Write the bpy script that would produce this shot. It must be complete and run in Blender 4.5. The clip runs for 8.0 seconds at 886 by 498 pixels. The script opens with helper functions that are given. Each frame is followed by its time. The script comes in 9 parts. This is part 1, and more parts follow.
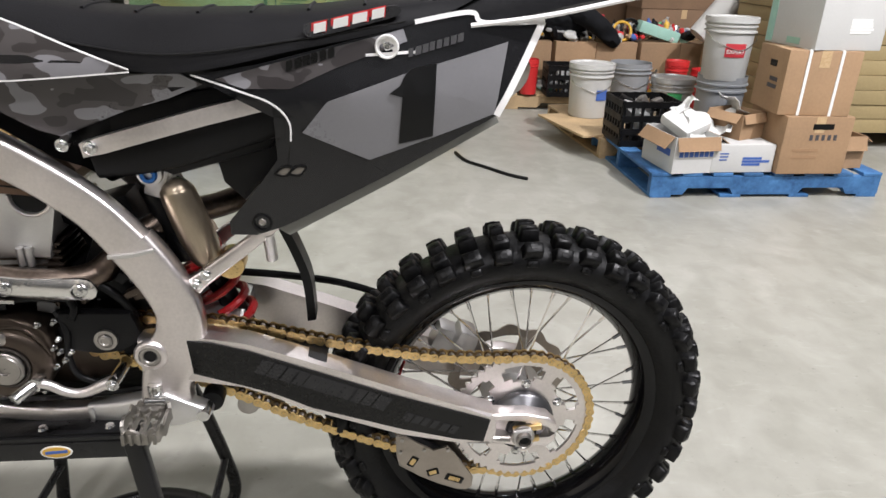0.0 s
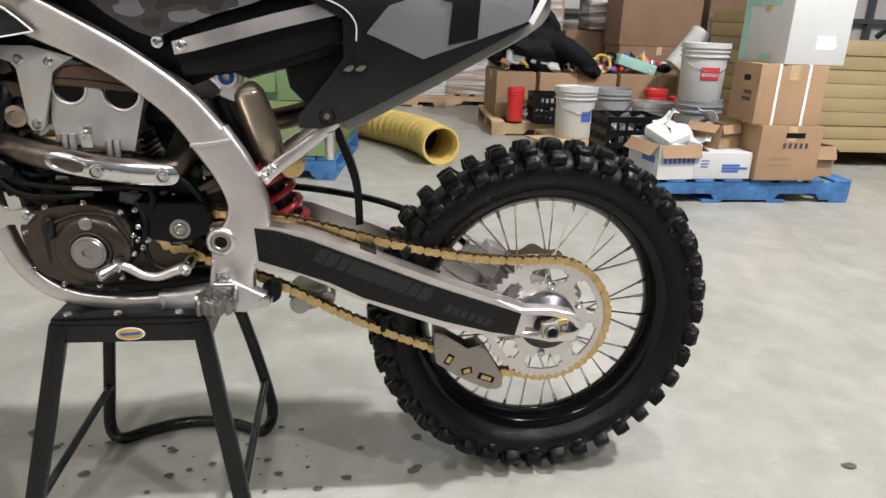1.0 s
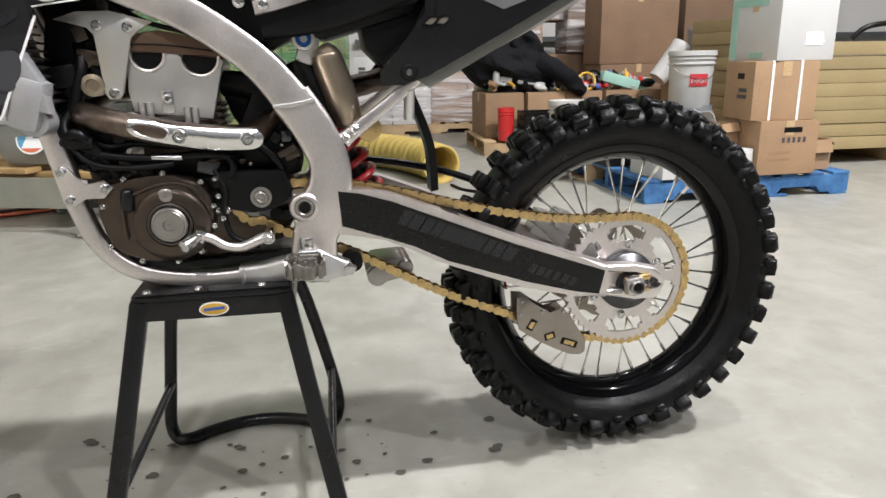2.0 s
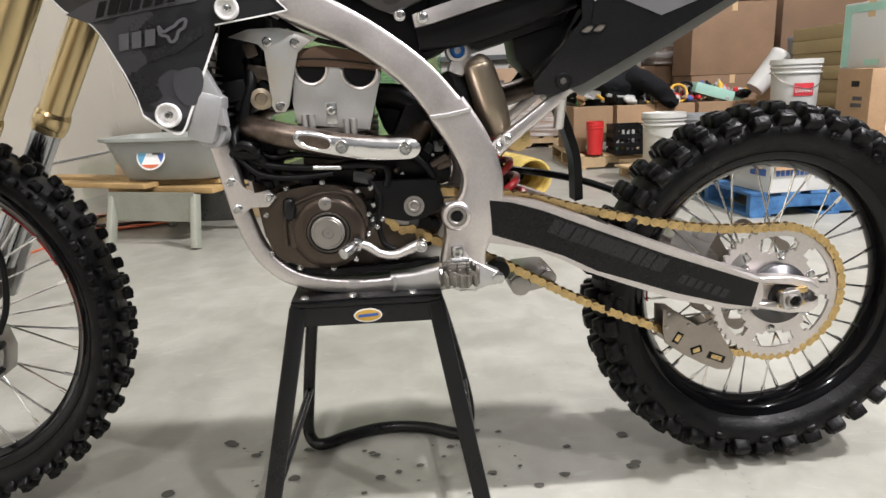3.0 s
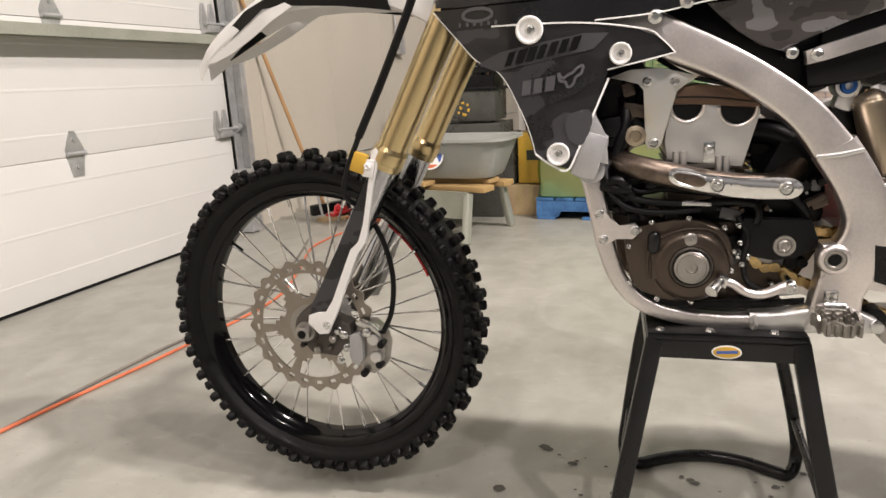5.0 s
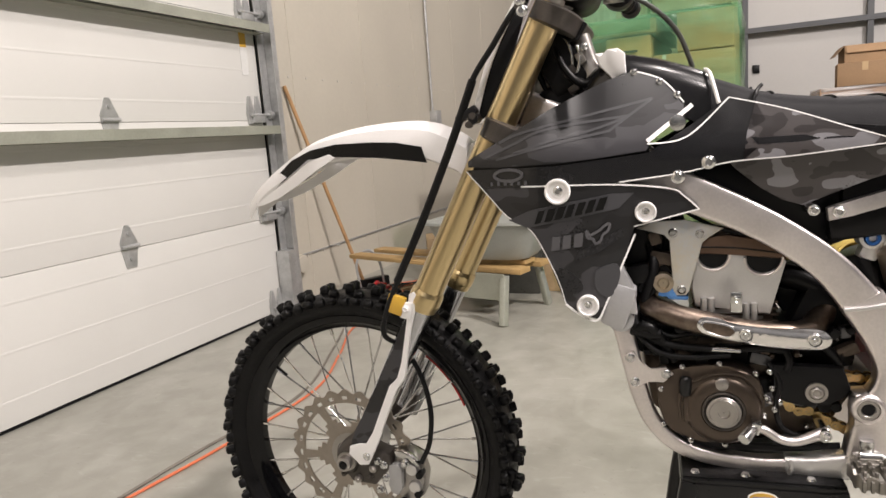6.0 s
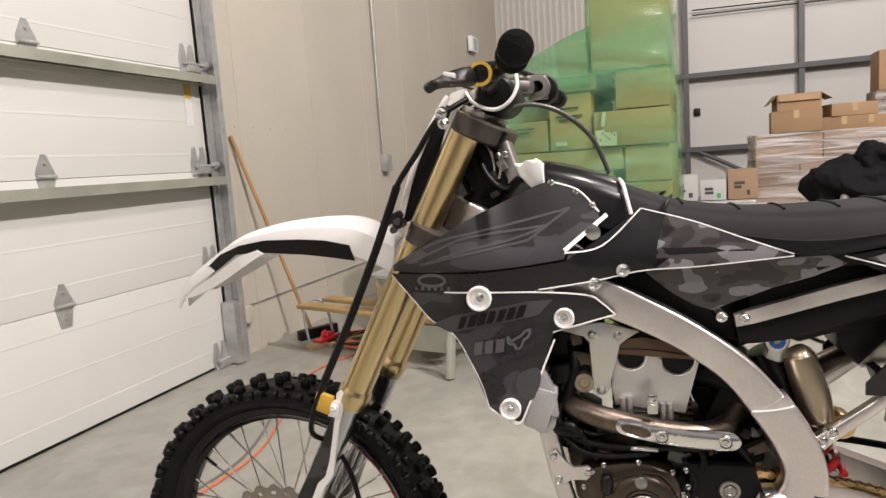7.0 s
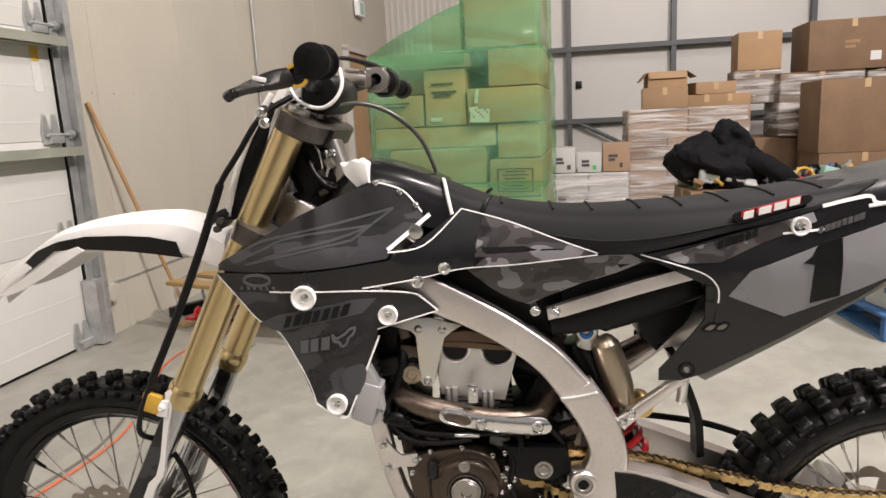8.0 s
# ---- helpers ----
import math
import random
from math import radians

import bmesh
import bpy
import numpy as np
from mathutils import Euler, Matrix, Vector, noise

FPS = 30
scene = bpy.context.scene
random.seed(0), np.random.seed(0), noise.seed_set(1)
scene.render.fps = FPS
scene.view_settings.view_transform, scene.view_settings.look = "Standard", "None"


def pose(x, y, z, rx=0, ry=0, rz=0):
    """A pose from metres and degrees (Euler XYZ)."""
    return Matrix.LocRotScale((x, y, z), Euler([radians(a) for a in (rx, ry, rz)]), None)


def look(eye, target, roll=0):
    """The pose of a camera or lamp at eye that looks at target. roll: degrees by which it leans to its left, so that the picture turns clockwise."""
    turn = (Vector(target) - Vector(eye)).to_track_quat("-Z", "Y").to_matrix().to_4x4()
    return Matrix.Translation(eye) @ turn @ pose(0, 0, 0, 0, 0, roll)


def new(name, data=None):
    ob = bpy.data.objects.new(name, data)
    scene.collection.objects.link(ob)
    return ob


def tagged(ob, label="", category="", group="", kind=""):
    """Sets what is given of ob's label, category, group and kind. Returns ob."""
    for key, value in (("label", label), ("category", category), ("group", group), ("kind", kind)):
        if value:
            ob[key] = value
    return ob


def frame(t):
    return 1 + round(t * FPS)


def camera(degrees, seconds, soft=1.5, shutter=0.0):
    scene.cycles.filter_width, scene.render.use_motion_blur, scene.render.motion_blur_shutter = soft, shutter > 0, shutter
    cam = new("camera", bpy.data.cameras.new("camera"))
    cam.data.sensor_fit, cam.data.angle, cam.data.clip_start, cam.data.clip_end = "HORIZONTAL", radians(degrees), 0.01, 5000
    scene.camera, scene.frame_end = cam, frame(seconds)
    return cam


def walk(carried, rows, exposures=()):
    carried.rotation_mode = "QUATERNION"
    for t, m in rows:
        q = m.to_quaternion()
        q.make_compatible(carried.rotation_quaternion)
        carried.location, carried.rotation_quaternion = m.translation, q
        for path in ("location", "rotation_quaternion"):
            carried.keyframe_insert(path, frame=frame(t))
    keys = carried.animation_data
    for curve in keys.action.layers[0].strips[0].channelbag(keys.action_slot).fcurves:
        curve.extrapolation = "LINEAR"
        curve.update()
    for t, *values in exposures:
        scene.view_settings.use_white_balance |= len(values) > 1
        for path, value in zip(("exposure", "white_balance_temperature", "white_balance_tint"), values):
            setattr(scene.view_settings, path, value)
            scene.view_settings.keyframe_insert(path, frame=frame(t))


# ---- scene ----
cam = camera(66.6, 8.0, shutter=0.1)
PATH = [
    (0, (0.505, -1.015, 1.103), (0.713, 0.809, 0.309), 1.7),
    (0.5, (0.445, -1.155, 1.026), (0.612, 0.706, 0.314), 0.4),
    (1, (0.383, -1.22, 0.905), (0.657, 0.653, 0.26), 2.0),
    (1.2, (0.348, -1.217, 0.859), (0.754, 0.634, 0.221), -0.0),
    (2.3, (0.147, -1.198, 0.753), (0.419, 0.725, 0.273), -1.7),
    (2.5, (0.119, -1.191, 0.752), (0.331, 0.744, 0.295), -2.1),
    (3, (0.066, -1.192, 0.754), (0.205, 0.744, 0.273), -2.2),
    (3.5, (0.001, -1.194, 0.781), (0.014, 0.748, 0.302), -2.1),
    (4, (-0.07, -1.214, 0.789), (-0.261, 0.716, 0.301), -2.1),
    (4.5, (-0.132, -1.233, 0.791), (-0.507, 0.662, 0.274), -3.0),
    (5, (-0.172, -1.244, 0.844), (-0.657, 0.635, 0.36), -3.1),
    (5.2, (-0.181, -1.246, 0.88), (-0.707, 0.627, 0.416), -3.8),
    (6.3, (-0.138, -1.26, 1.057), (-0.732, 0.629, 0.77), -4.1),
    (6.5, (-0.13, -1.255, 1.083), (-0.693, 0.645, 0.811), -4.0),
    (7, (-0.091, -1.24, 1.139), (-0.557, 0.689, 0.887), -4.0),
    (7.5, (-0.032, -1.232, 1.18), (-0.367, 0.713, 0.855), -4.3),
    (8, (0.035, -1.231, 1.193), (-0.135, 0.727, 0.819), -2.9),
]
walk(cam, [(t, look(eye, target, roll)) for t, eye, target, roll in PATH],
     exposures=[(0.0, -0.13, 5900, 15), (1.2, -0.08, 5900, 14), (2.5, 0.06, 5900, 14), (3.5, 0.14, 6200, 16), (4.5, 0.12, 6500, 18), (6.5, -0.12, 6400, 18), (8.0, -0.10, 6450, 18)])

# ---- light: high-bay lamps of a warehouse at night, one added fill, pale surroundings ----
world = bpy.data.worlds.new("world")
scene.world = world
world.use_nodes = True
world.node_tree.nodes["Background"].inputs[0].default_value = (0.55, 0.55, 0.52, 1)
world.node_tree.nodes["Background"].inputs[1].default_value = 0.05
LAMPS = [(3.7, -0.6, 1750), (1.4, -0.5, 430), (3.3, -2.9, 600), (2.4, 5.2, 215), (8.6, 3.4, 120), (-0.6, -4.8, 470)]      # x, y, watts; the last is fill, added to brighten the near side


def shade(bm):
    for f in bm.faces:
        f.smooth = True

# ---- materials ----
def material(name, base, rough=0.6, metal=0.0, vary=0.12, scale=6.0, bump=0.15, fine=60.0, rough_vary=0.1,
             coat=0.0, tint=None, transmission=0.0, alpha=1.0, island=0.0, depth=0.004, spec=0.5):
    """A principled material with two scales of noise in its colour, gloss and relief."""
    m = bpy.data.materials.new(name)
    m.use_nodes = True
    nt = m.node_tree
    n, l = nt.nodes, nt.links
    p = n["Principled BSDF"]
    tc = n.new("ShaderNodeTexCoord")
    big = n.new("ShaderNodeTexNoise")
    big.inputs["Scale"].default_value, big.inputs["Detail"].default_value = scale, 5.0
    small = n.new("ShaderNodeTexNoise")
    small.inputs["Scale"].default_value, small.inputs["Detail"].default_value = fine, 3.0
    l.new(tc.outputs["Object"], big.inputs["Vector"])
    l.new(tc.outputs["Object"], small.inputs["Vector"])
    add = n.new("ShaderNodeMath")
    add.operation = "MULTIPLY_ADD"
    l.new(small.outputs["Fac"], add.inputs[0])
    add.inputs[1].default_value = 0.4
    l.new(big.outputs["Fac"], add.inputs[2])
    ramp = n.new("ShaderNodeValToRGB")
    t = tint or base
    ramp.color_ramp.elements[0].position, ramp.color_ramp.elements[1].position = 0.45, 0.95
    ramp.color_ramp.elements[0].color = tuple(c * (1 - vary) for c in base) + (1,)
    ramp.color_ramp.elements[1].color = tuple(min(1, c * (1 + vary)) for c in t) + (1,)
    l.new(add.outputs[0], ramp.inputs["Fac"])
    if island:
        info = n.new("ShaderNodeObjectInfo")
        hsv = n.new("ShaderNodeHueSaturation")
        mr = n.new("ShaderNodeMapRange")
        mr.inputs["To Min"].default_value, mr.inputs["To Max"].default_value = 1 - island, 1 + island
        l.new(info.outputs["Random"], mr.inputs["Value"])
        l.new(mr.outputs[0], hsv.inputs["Value"])
        l.new(ramp.outputs["Color"], hsv.inputs["Color"])
        l.new(hsv.outputs["Color"], p.inputs["Base Color"])
    else:
        l.new(ramp.outputs["Color"], p.inputs["Base Color"])
    rr = n.new("ShaderNodeMapRange")
    rr.inputs["From Min"].default_value, rr.inputs["From Max"].default_value = 0.3, 1.1
    rr.inputs["To Min"].default_value, rr.inputs["To Max"].default_value = max(0.03, rough - rough_vary), min(1, rough + rough_vary)
    l.new(add.outputs[0], rr.inputs["Value"])
    l.new(rr.outputs[0], p.inputs["Roughness"])
    p.inputs["Metallic"].default_value = metal
    p.inputs["Coat Weight"].default_value = coat
    p.inputs["Specular IOR Level"].default_value = spec
    p.inputs["Transmission Weight"].default_value = transmission
    p.inputs["Alpha"].default_value = alpha
    if bump:
        b = n.new("ShaderNodeBump")
        b.inputs["Strength"].default_value, b.inputs["Distance"].default_value = bump, depth
        l.new(add.outputs[0], b.inputs["Height"])
        l.new(b.outputs["Normal"], p.inputs["Normal"])
    return m


def camo(name, dark, mid, light, scale, rough=0.32):
    """Printed vinyl with blotches in three greys."""
    m = material(name, mid, rough, 0, 0.05, 8, 0.02, 300, spec=0.46)
    n, l = m.node_tree.nodes, m.node_tree.links
    p = n["Principled BSDF"]
    tc = n.new("ShaderNodeTexCoord")
    mp = n.new("ShaderNodeMapping")
    mp.inputs["Scale"].default_value = (1.0, 0.4, 1.7)
    a = n.new("ShaderNodeTexNoise")
    a.inputs["Scale"].default_value, a.inputs["Detail"].default_value = scale, 2.2
    l.new(tc.outputs["Object"], mp.inputs["Vector"])
    l.new(mp.outputs["Vector"], a.inputs["Vector"])
    r = n.new("ShaderNodeValToRGB")
    r.color_ramp.interpolation = "CONSTANT"
    e = r.color_ramp.elements
    e[0].position, e[0].color = 0.0, dark + (1,)
    e[1].position, e[1].color = 0.47, mid + (1,)
    x = e.new(0.56)
    x.color = light + (1,)
    l.new(a.outputs["Fac"], r.inputs["Fac"])
    l.new(r.outputs["Color"], p.inputs["Base Color"])
    return m


def concrete():
    """Power-trowelled slab: faint cloudy tone, pale scuffs, fine pits."""
    m = material("concrete", (0.308, 0.303, 0.275), 0.40, 0, 0.05, 0.55, 0.10, 34, 0.12)
    n, l = m.node_tree.nodes, m.node_tree.links
    p = n["Principled BSDF"]
    tc = n.new("ShaderNodeTexCoord")

    def layer(scale, stretch, detail, twist, lo, hi, c0, c1, below):
        mp = n.new("ShaderNodeMapping")
        mp.inputs["Scale"].default_value = stretch
        l.new(tc.outputs["Object"], mp.inputs["Vector"])
        w = n.new("ShaderNodeTexNoise")
        w.inputs["Scale"].default_value, w.inputs["Detail"].default_value, w.inputs["Distortion"].default_value = scale, detail, twist
        l.new(mp.outputs["Vector"], w.inputs["Vector"])
        r = n.new("ShaderNodeValToRGB")
        r.color_ramp.elements[0].position, r.color_ramp.elements[0].color = lo, (c0, c0, c0 * 0.985, 1)
        r.color_ramp.elements[1].position, r.color_ramp.elements[1].color = hi, (c1, c1, c1, 1)
        l.new(w.outputs["Fac"], r.inputs["Fac"])
        mix = n.new("ShaderNodeMix")
        mix.data_type, mix.blend_type = "RGBA", "MULTIPLY"
        mix.inputs[0].default_value = 1.0
        l.new(below, mix.inputs[6])
        l.new(r.outputs["Color"], mix.inputs[7])
        return mix.outputs[2]

    c = p.inputs["Base Color"].links[0].from_socket
    c = layer(1.5, (1.0, 0.6, 1.0), 9, 0.6, 0.34, 0.66, 0.89, 1.05, c)
    c = layer(9.0, (1.0, 0.8, 1.0), 8, 0.3, 0.38, 0.58, 0.91, 1.03, c)
    c = layer(3.2, (1.0, 0.75, 1.0), 12, 1.6, 0.52, 0.66, 1.0, 1.12, c)
    c = layer(14.0, (0.5, 1.6, 1.0), 10, 2.0, 0.60, 0.70, 1.0, 1.10, c)
    c = layer(2.2, (0.8, 1.2, 1.0), 10, 1.0, 0.30, 0.44, 0.90, 1.0, c)
    c = layer(55.0, (1.0, 1.0, 1.0), 3, 0.0, 0.26, 0.34, 0.80, 1.0, c)
    l.new(c, p.inputs["Base Color"])
    return m


M = {}
M["concrete"] = concrete()
M["wet"] = material("damp_concrete", (0.075, 0.072, 0.062), 0.55, 0, 0.2, 20, 0.1, 60, spec=0.3)
M["wall"] = material("painted_panel", (0.47, 0.437, 0.367), 0.5, 0, 0.06, 1.5, 0.05, 30)
M["wall_far"] = material("white_liner_panel", (0.55, 0.54, 0.515), 0.5, 0, 0.04, 1.2, 0.04, 30)
M["door"] = material("white_door_panel", (0.61, 0.605, 0.575), 0.38, 0, 0.03, 2.0, 0.1, 180)
M["wall_dark"] = material("grey_liner_panel", (0.50, 0.48, 0.44), 0.5, 0, 0.06, 1.5, 0.05, 30)
M["steel_dark"] = material("painted_steel", (0.075, 0.079, 0.083), 0.5, 0.2, 0.1, 5, 0.05, 60)
M["galv"] = material("galvanised_steel", (0.46, 0.465, 0.46), 0.40, 0.6, 0.2, 14, 0.02, 90)
M["ceiling"] = material("unseen_dark_ceiling", (0.06, 0.06, 0.06), 0.8, 0, 0.05, 2, 0.05, 30)
M["alu"] = material("raw_aluminium", (0.74, 0.695, 0.68), 0.37, 1.0, 0.14, 9, 0.015, 210, 0.13)
M["alu_cast"] = material("cast_aluminium", (0.66, 0.65, 0.64), 0.42, 0.9, 0.08, 20, 0.05, 420, 0.08)
M["chrome"] = material("polished_steel", (0.78, 0.77, 0.755), 0.17, 1.0, 0.04, 20, 0.006, 90, 0.05)
M["zinc"] = material("zinc_plated_steel", (0.60, 0.60, 0.59), 0.20, 1.0, 0.05, 60, 0.004, 300)
M["gold"] = material("gold_anodised_aluminium", (0.56, 0.44, 0.24), 0.28, 1.0, 0.03, 3, 0.0, 40, 0.02)
M["chain_gold"] = material("gold_chain_plate", (0.66, 0.48, 0.22), 0.32, 1.0, 0.2, 60, 0.02, 300)
M["steel"] = material("dull_steel", (0.38, 0.36, 0.34), 0.36, 1.0, 0.08, 30, 0.006, 200)
M["valve_bronze"] = material("bronze_valve_cover", (0.155, 0.098, 0.066), 0.42, 0.7, 0.15, 14, 0.03, 200)
M["stay"] = material("heat_tinted_aluminium", (0.74, 0.66, 0.52), 0.42, 0.95, 0.08, 14, 0.01, 160, tint=(0.62, 0.64, 0.66))
M["chain_dark"] = material("dark_chain_plate", (0.20, 0.14, 0.07), 0.38, 1.0, 0.3, 60, 0.02, 300)
M["titan"] = material("bronze_coated_cover", (0.085, 0.066, 0.052), 0.34, 0.75, 0.14, 16, 0.04, 260)
M["pipe"] = material("heat_tinted_pipe", (0.085, 0.064, 0.050), 0.38, 1.0, 0.4, 11, 0.01, 140, 0.1, tint=(0.17, 0.135, 0.11))
M["shock"] = material("bronze_reservoir", (0.40, 0.335, 0.25), 0.34, 0.9, 0.08, 12, 0.01, 160)
M["red_spring"] = material("red_lacquer", (0.42, 0.018, 0.02), 0.3, 0, 0.1, 20, 0.04, 100, coat=0.3)
M["rubber"] = material("tyre_rubber", (0.0030, 0.0030, 0.0033), 0.44, 0, 0.4, 26, 0.48, 170, 0.30, spec=0.22)
M["rim"] = material("black_rim", (0.0025, 0.0025, 0.003), 0.09, 0, 0.2, 14, 0.01, 120, 0.04, spec=0.26)
M["black"] = material("black_plastic", (0.0042, 0.0042, 0.0046), 0.40, 0, 0.25, 12, 0.10, 300, 0.14, spec=0.22)
M["black_metal"] = material("black_powder_coat", (0.005, 0.005, 0.0055), 0.30, 0, 0.25, 14, 0.18, 380, 0.1, spec=0.4)
M["seat"] = material("seat_cover", (0.0090, 0.0090, 0.0102), 0.55, 0, 0.2, 8, 0.25, 480, spec=0.14)
M["seat_ribbed"] = material("ribbed_gripper_cover", (0.0095, 0.0095, 0.0108), 0.55, 0, 0.2, 8, 0.2, 620, spec=0.2)
M["white"] = material("white_plastic", (0.80, 0.79, 0.78), 0.32, 0, 0.04, 6, 0.03, 200, 0.06)
M["grey_plastic"] = material("grey_plastic", (0.34, 0.34, 0.335), 0.5, 0, 0.08, 8, 0.06, 200)
M["rad"] = material("radiator_tank", (0.45, 0.45, 0.46), 0.42, 0.6, 0.1, 14, 0.1, 200)
M["vinyl"] = material("dark_vinyl", (0.0085, 0.0085, 0.0095), 0.22, 0, 0.12, 6, 0.012, 200, spec=0.50)
M["vinyl_grey"] = material("grey_vinyl", (0.165, 0.164, 0.172), 0.30, 0, 0.06, 6, 0.012, 200, spec=0.42)
M["vinyl_black"] = material("black_vinyl", (0.0045, 0.0045, 0.0045), 0.3, 0, 0.1, 6, 0.012, 200, spec=0.3)
M["camo"] = camo("camouflage_vinyl", (0.028, 0.024, 0.024), (0.060, 0.054, 0.054), (0.205, 0.202, 0.216), 13.0)
M["camo_dim"] = camo("dark_camouflage_vinyl", (0.009, 0.0088, 0.0095), (0.014, 0.0138, 0.015), (0.040, 0.039, 0.043), 9.0)
M["red"] = material("red_plastic", (0.50, 0.025, 0.025), 0.4, 0, 0.1, 8, 0.04, 200)
M["blue_anod"] = material("blue_anodised", (0.03, 0.13, 0.42), 0.25, 0.7, 0.1, 20, 0.02, 100)
M["card"] = material("cardboard", (0.300, 0.192, 0.106), 0.8, 0, 0.16, 3.0, 0.2, 70, island=0.2)
# darker copy of the cardboard, offsets the lamp close to the back cartons
M["card_old"] = material("dimmed_brown_cardboard", (0.175, 0.108, 0.062), 0.8, 0, 0.18, 3.0, 0.25, 60, island=0.22)
M["disc"] = material("brake_disc_steel", (0.33, 0.295, 0.26), 0.34, 1.0, 0.1, 30, 0.006, 200)
M["card_dark"] = material("cardboard_inside", (0.30, 0.185, 0.10), 0.85, 0, 0.12, 4, 0.1, 90)
M["card_white"] = material("white_carton", (0.50, 0.50, 0.485), 0.65, 0, 0.06, 3, 0.05, 90)
M["tape"] = material("packing_tape", (0.48, 0.34, 0.19), 0.3, 0, 0.06, 5, 0.02, 60)
M["strap"] = material("white_strap", (0.75, 0.75, 0.73), 0.4, 0, 0.04, 8, 0.03, 200)
M["print"] = material("dark_print", (0.06, 0.055, 0.06), 0.7, 0, 0.1, 8, 0, 90)
M["print_blue"] = material("blue_print", (0.05, 0.11, 0.36), 0.6, 0, 0.1, 8, 0, 90)
M["print_red"] = material("red_print", (0.45, 0.03, 0.04), 0.5, 0, 0.1, 8, 0, 90)
M["paper"] = material("white_paper", (0.62, 0.62, 0.60), 0.7, 0, 0.06, 8, 0.08, 60)
M["pallet_blue"] = material("blue_painted_wood", (0.018, 0.095, 0.27), 0.65, 0, 0.45, 9, 0.4, 60, island=0.2, tint=(0.05, 0.14, 0.30))
M["wood"] = material("pale_pallet_wood", (0.42, 0.30, 0.165), 0.7, 0, 0.25, 5, 0.3, 80, island=0.16)
M["lumber"] = material("treated_lumber", (0.31, 0.24, 0.115), 0.7, 0, 0.15, 2.5, 0.25, 70, island=0.12)
M["bucket"] = material("white_bucket_plastic", (0.47, 0.47, 0.45), 0.38, 0, 0.08, 6, 0.03, 120)
M["bucket_grey"] = material("grey_bucket_plastic", (0.235, 0.245, 0.255), 0.4, 0, 0.08, 6, 0.03, 120)
M["tub"] = material("grey_tub_plastic", (0.285, 0.295, 0.270), 0.5, 0, 0.1, 4, 0.06, 120)
M["hose"] = material("yellow_duct_fabric", (0.50, 0.37, 0.10), 0.6, 0, 0.15, 5, 0.2, 80)
M["cord"] = material("orange_cord", (0.58, 0.150, 0.065), 0.45, 0, 0.1, 20, 0.05, 200)
M["yellow"] = material("yellow_plastic", (0.60, 0.36, 0.045), 0.4, 0, 0.1, 8, 0.03, 100)
M["green"] = material("green_plastic", (0.06, 0.38, 0.14), 0.45, 0, 0.1, 8, 0.03, 100)
M["teal"] = material("teal_plastic", (0.30, 0.50, 0.42), 0.45, 0, 0.1, 8, 0.03, 100)
M["orange_wood"] = material("varnished_wood", (0.38, 0.225, 0.105), 0.45, 0, 0.15, 5, 0.1, 60)
M["cloth"] = material("black_cloth", (0.008, 0.0085, 0.010), 0.85, 0, 0.3, 10, 0.5, 60, spec=0.15)
M["green_card"] = material("cardboard_in_film", (0.41, 0.27, 0.155), 0.7, 0, 0.10, 3.0, 0.15, 60, 0.14, island=0.2)
M["clear_wrap"] = material("cartons_in_clear_film", (0.31, 0.205, 0.13), 0.7, 0, 0.12, 3.0, 0.2, 60, 0.15, island=0.25)


def film_material(name, tint, through_tint, thin, thick, rough, stretch, bump=0.7):
    """Thin stretch film: a glossy skin, denser where turns overlap or sheen is painted, that lets much light straight
    through.
    """
    m = material(name, tint, rough, 0, 0.1, 4, 0.3, 18, 0.08)
    n, l = m.node_tree.nodes, m.node_tree.links
    p = n["Principled BSDF"]
    tc = n.new("ShaderNodeTexCoord")
    mp = n.new("ShaderNodeMapping")
    mp.inputs["Scale"].default_value = stretch
    mp.inputs["Rotation"].default_value = (0, math.radians(9), 0)
    w = n.new("ShaderNodeTexNoise")
    w.inputs["Scale"].default_value, w.inputs["Detail"].default_value, w.inputs["Distortion"].default_value = 1.0, 6, 0.9
    l.new(tc.outputs["Object"], mp.inputs["Vector"])
    l.new(mp.outputs["Vector"], w.inputs["Vector"])
    mr = n.new("ShaderNodeMapRange")
    mr.inputs["From Min"].default_value, mr.inputs["From Max"].default_value = 0.38, 0.62
    mr.inputs["To Min"].default_value, mr.inputs["To Max"].default_value = thin, thick
    l.new(w.outputs["Fac"], mr.inputs["Value"])
    bp = n.new("ShaderNodeBump")
    bp.inputs["Strength"].default_value, bp.inputs["Distance"].default_value = bump, 0.03
    l.new(w.outputs["Fac"], bp.inputs["Height"])
    l.new(bp.outputs["Normal"], p.inputs["Normal"])
    tr = n.new("ShaderNodeBsdfTransparent")
    tr.inputs["Color"].default_value = through_tint + (1,)
    mix = n.new("ShaderNodeMixShader")
    l.new(mr.outputs[0], mix.inputs["Fac"])
    l.new(tr.outputs[0], mix.inputs[1])
    l.new(p.outputs[0], mix.inputs[2])
    l.new(mix.outputs[0], n["Material Output"].inputs["Surface"])
    return m


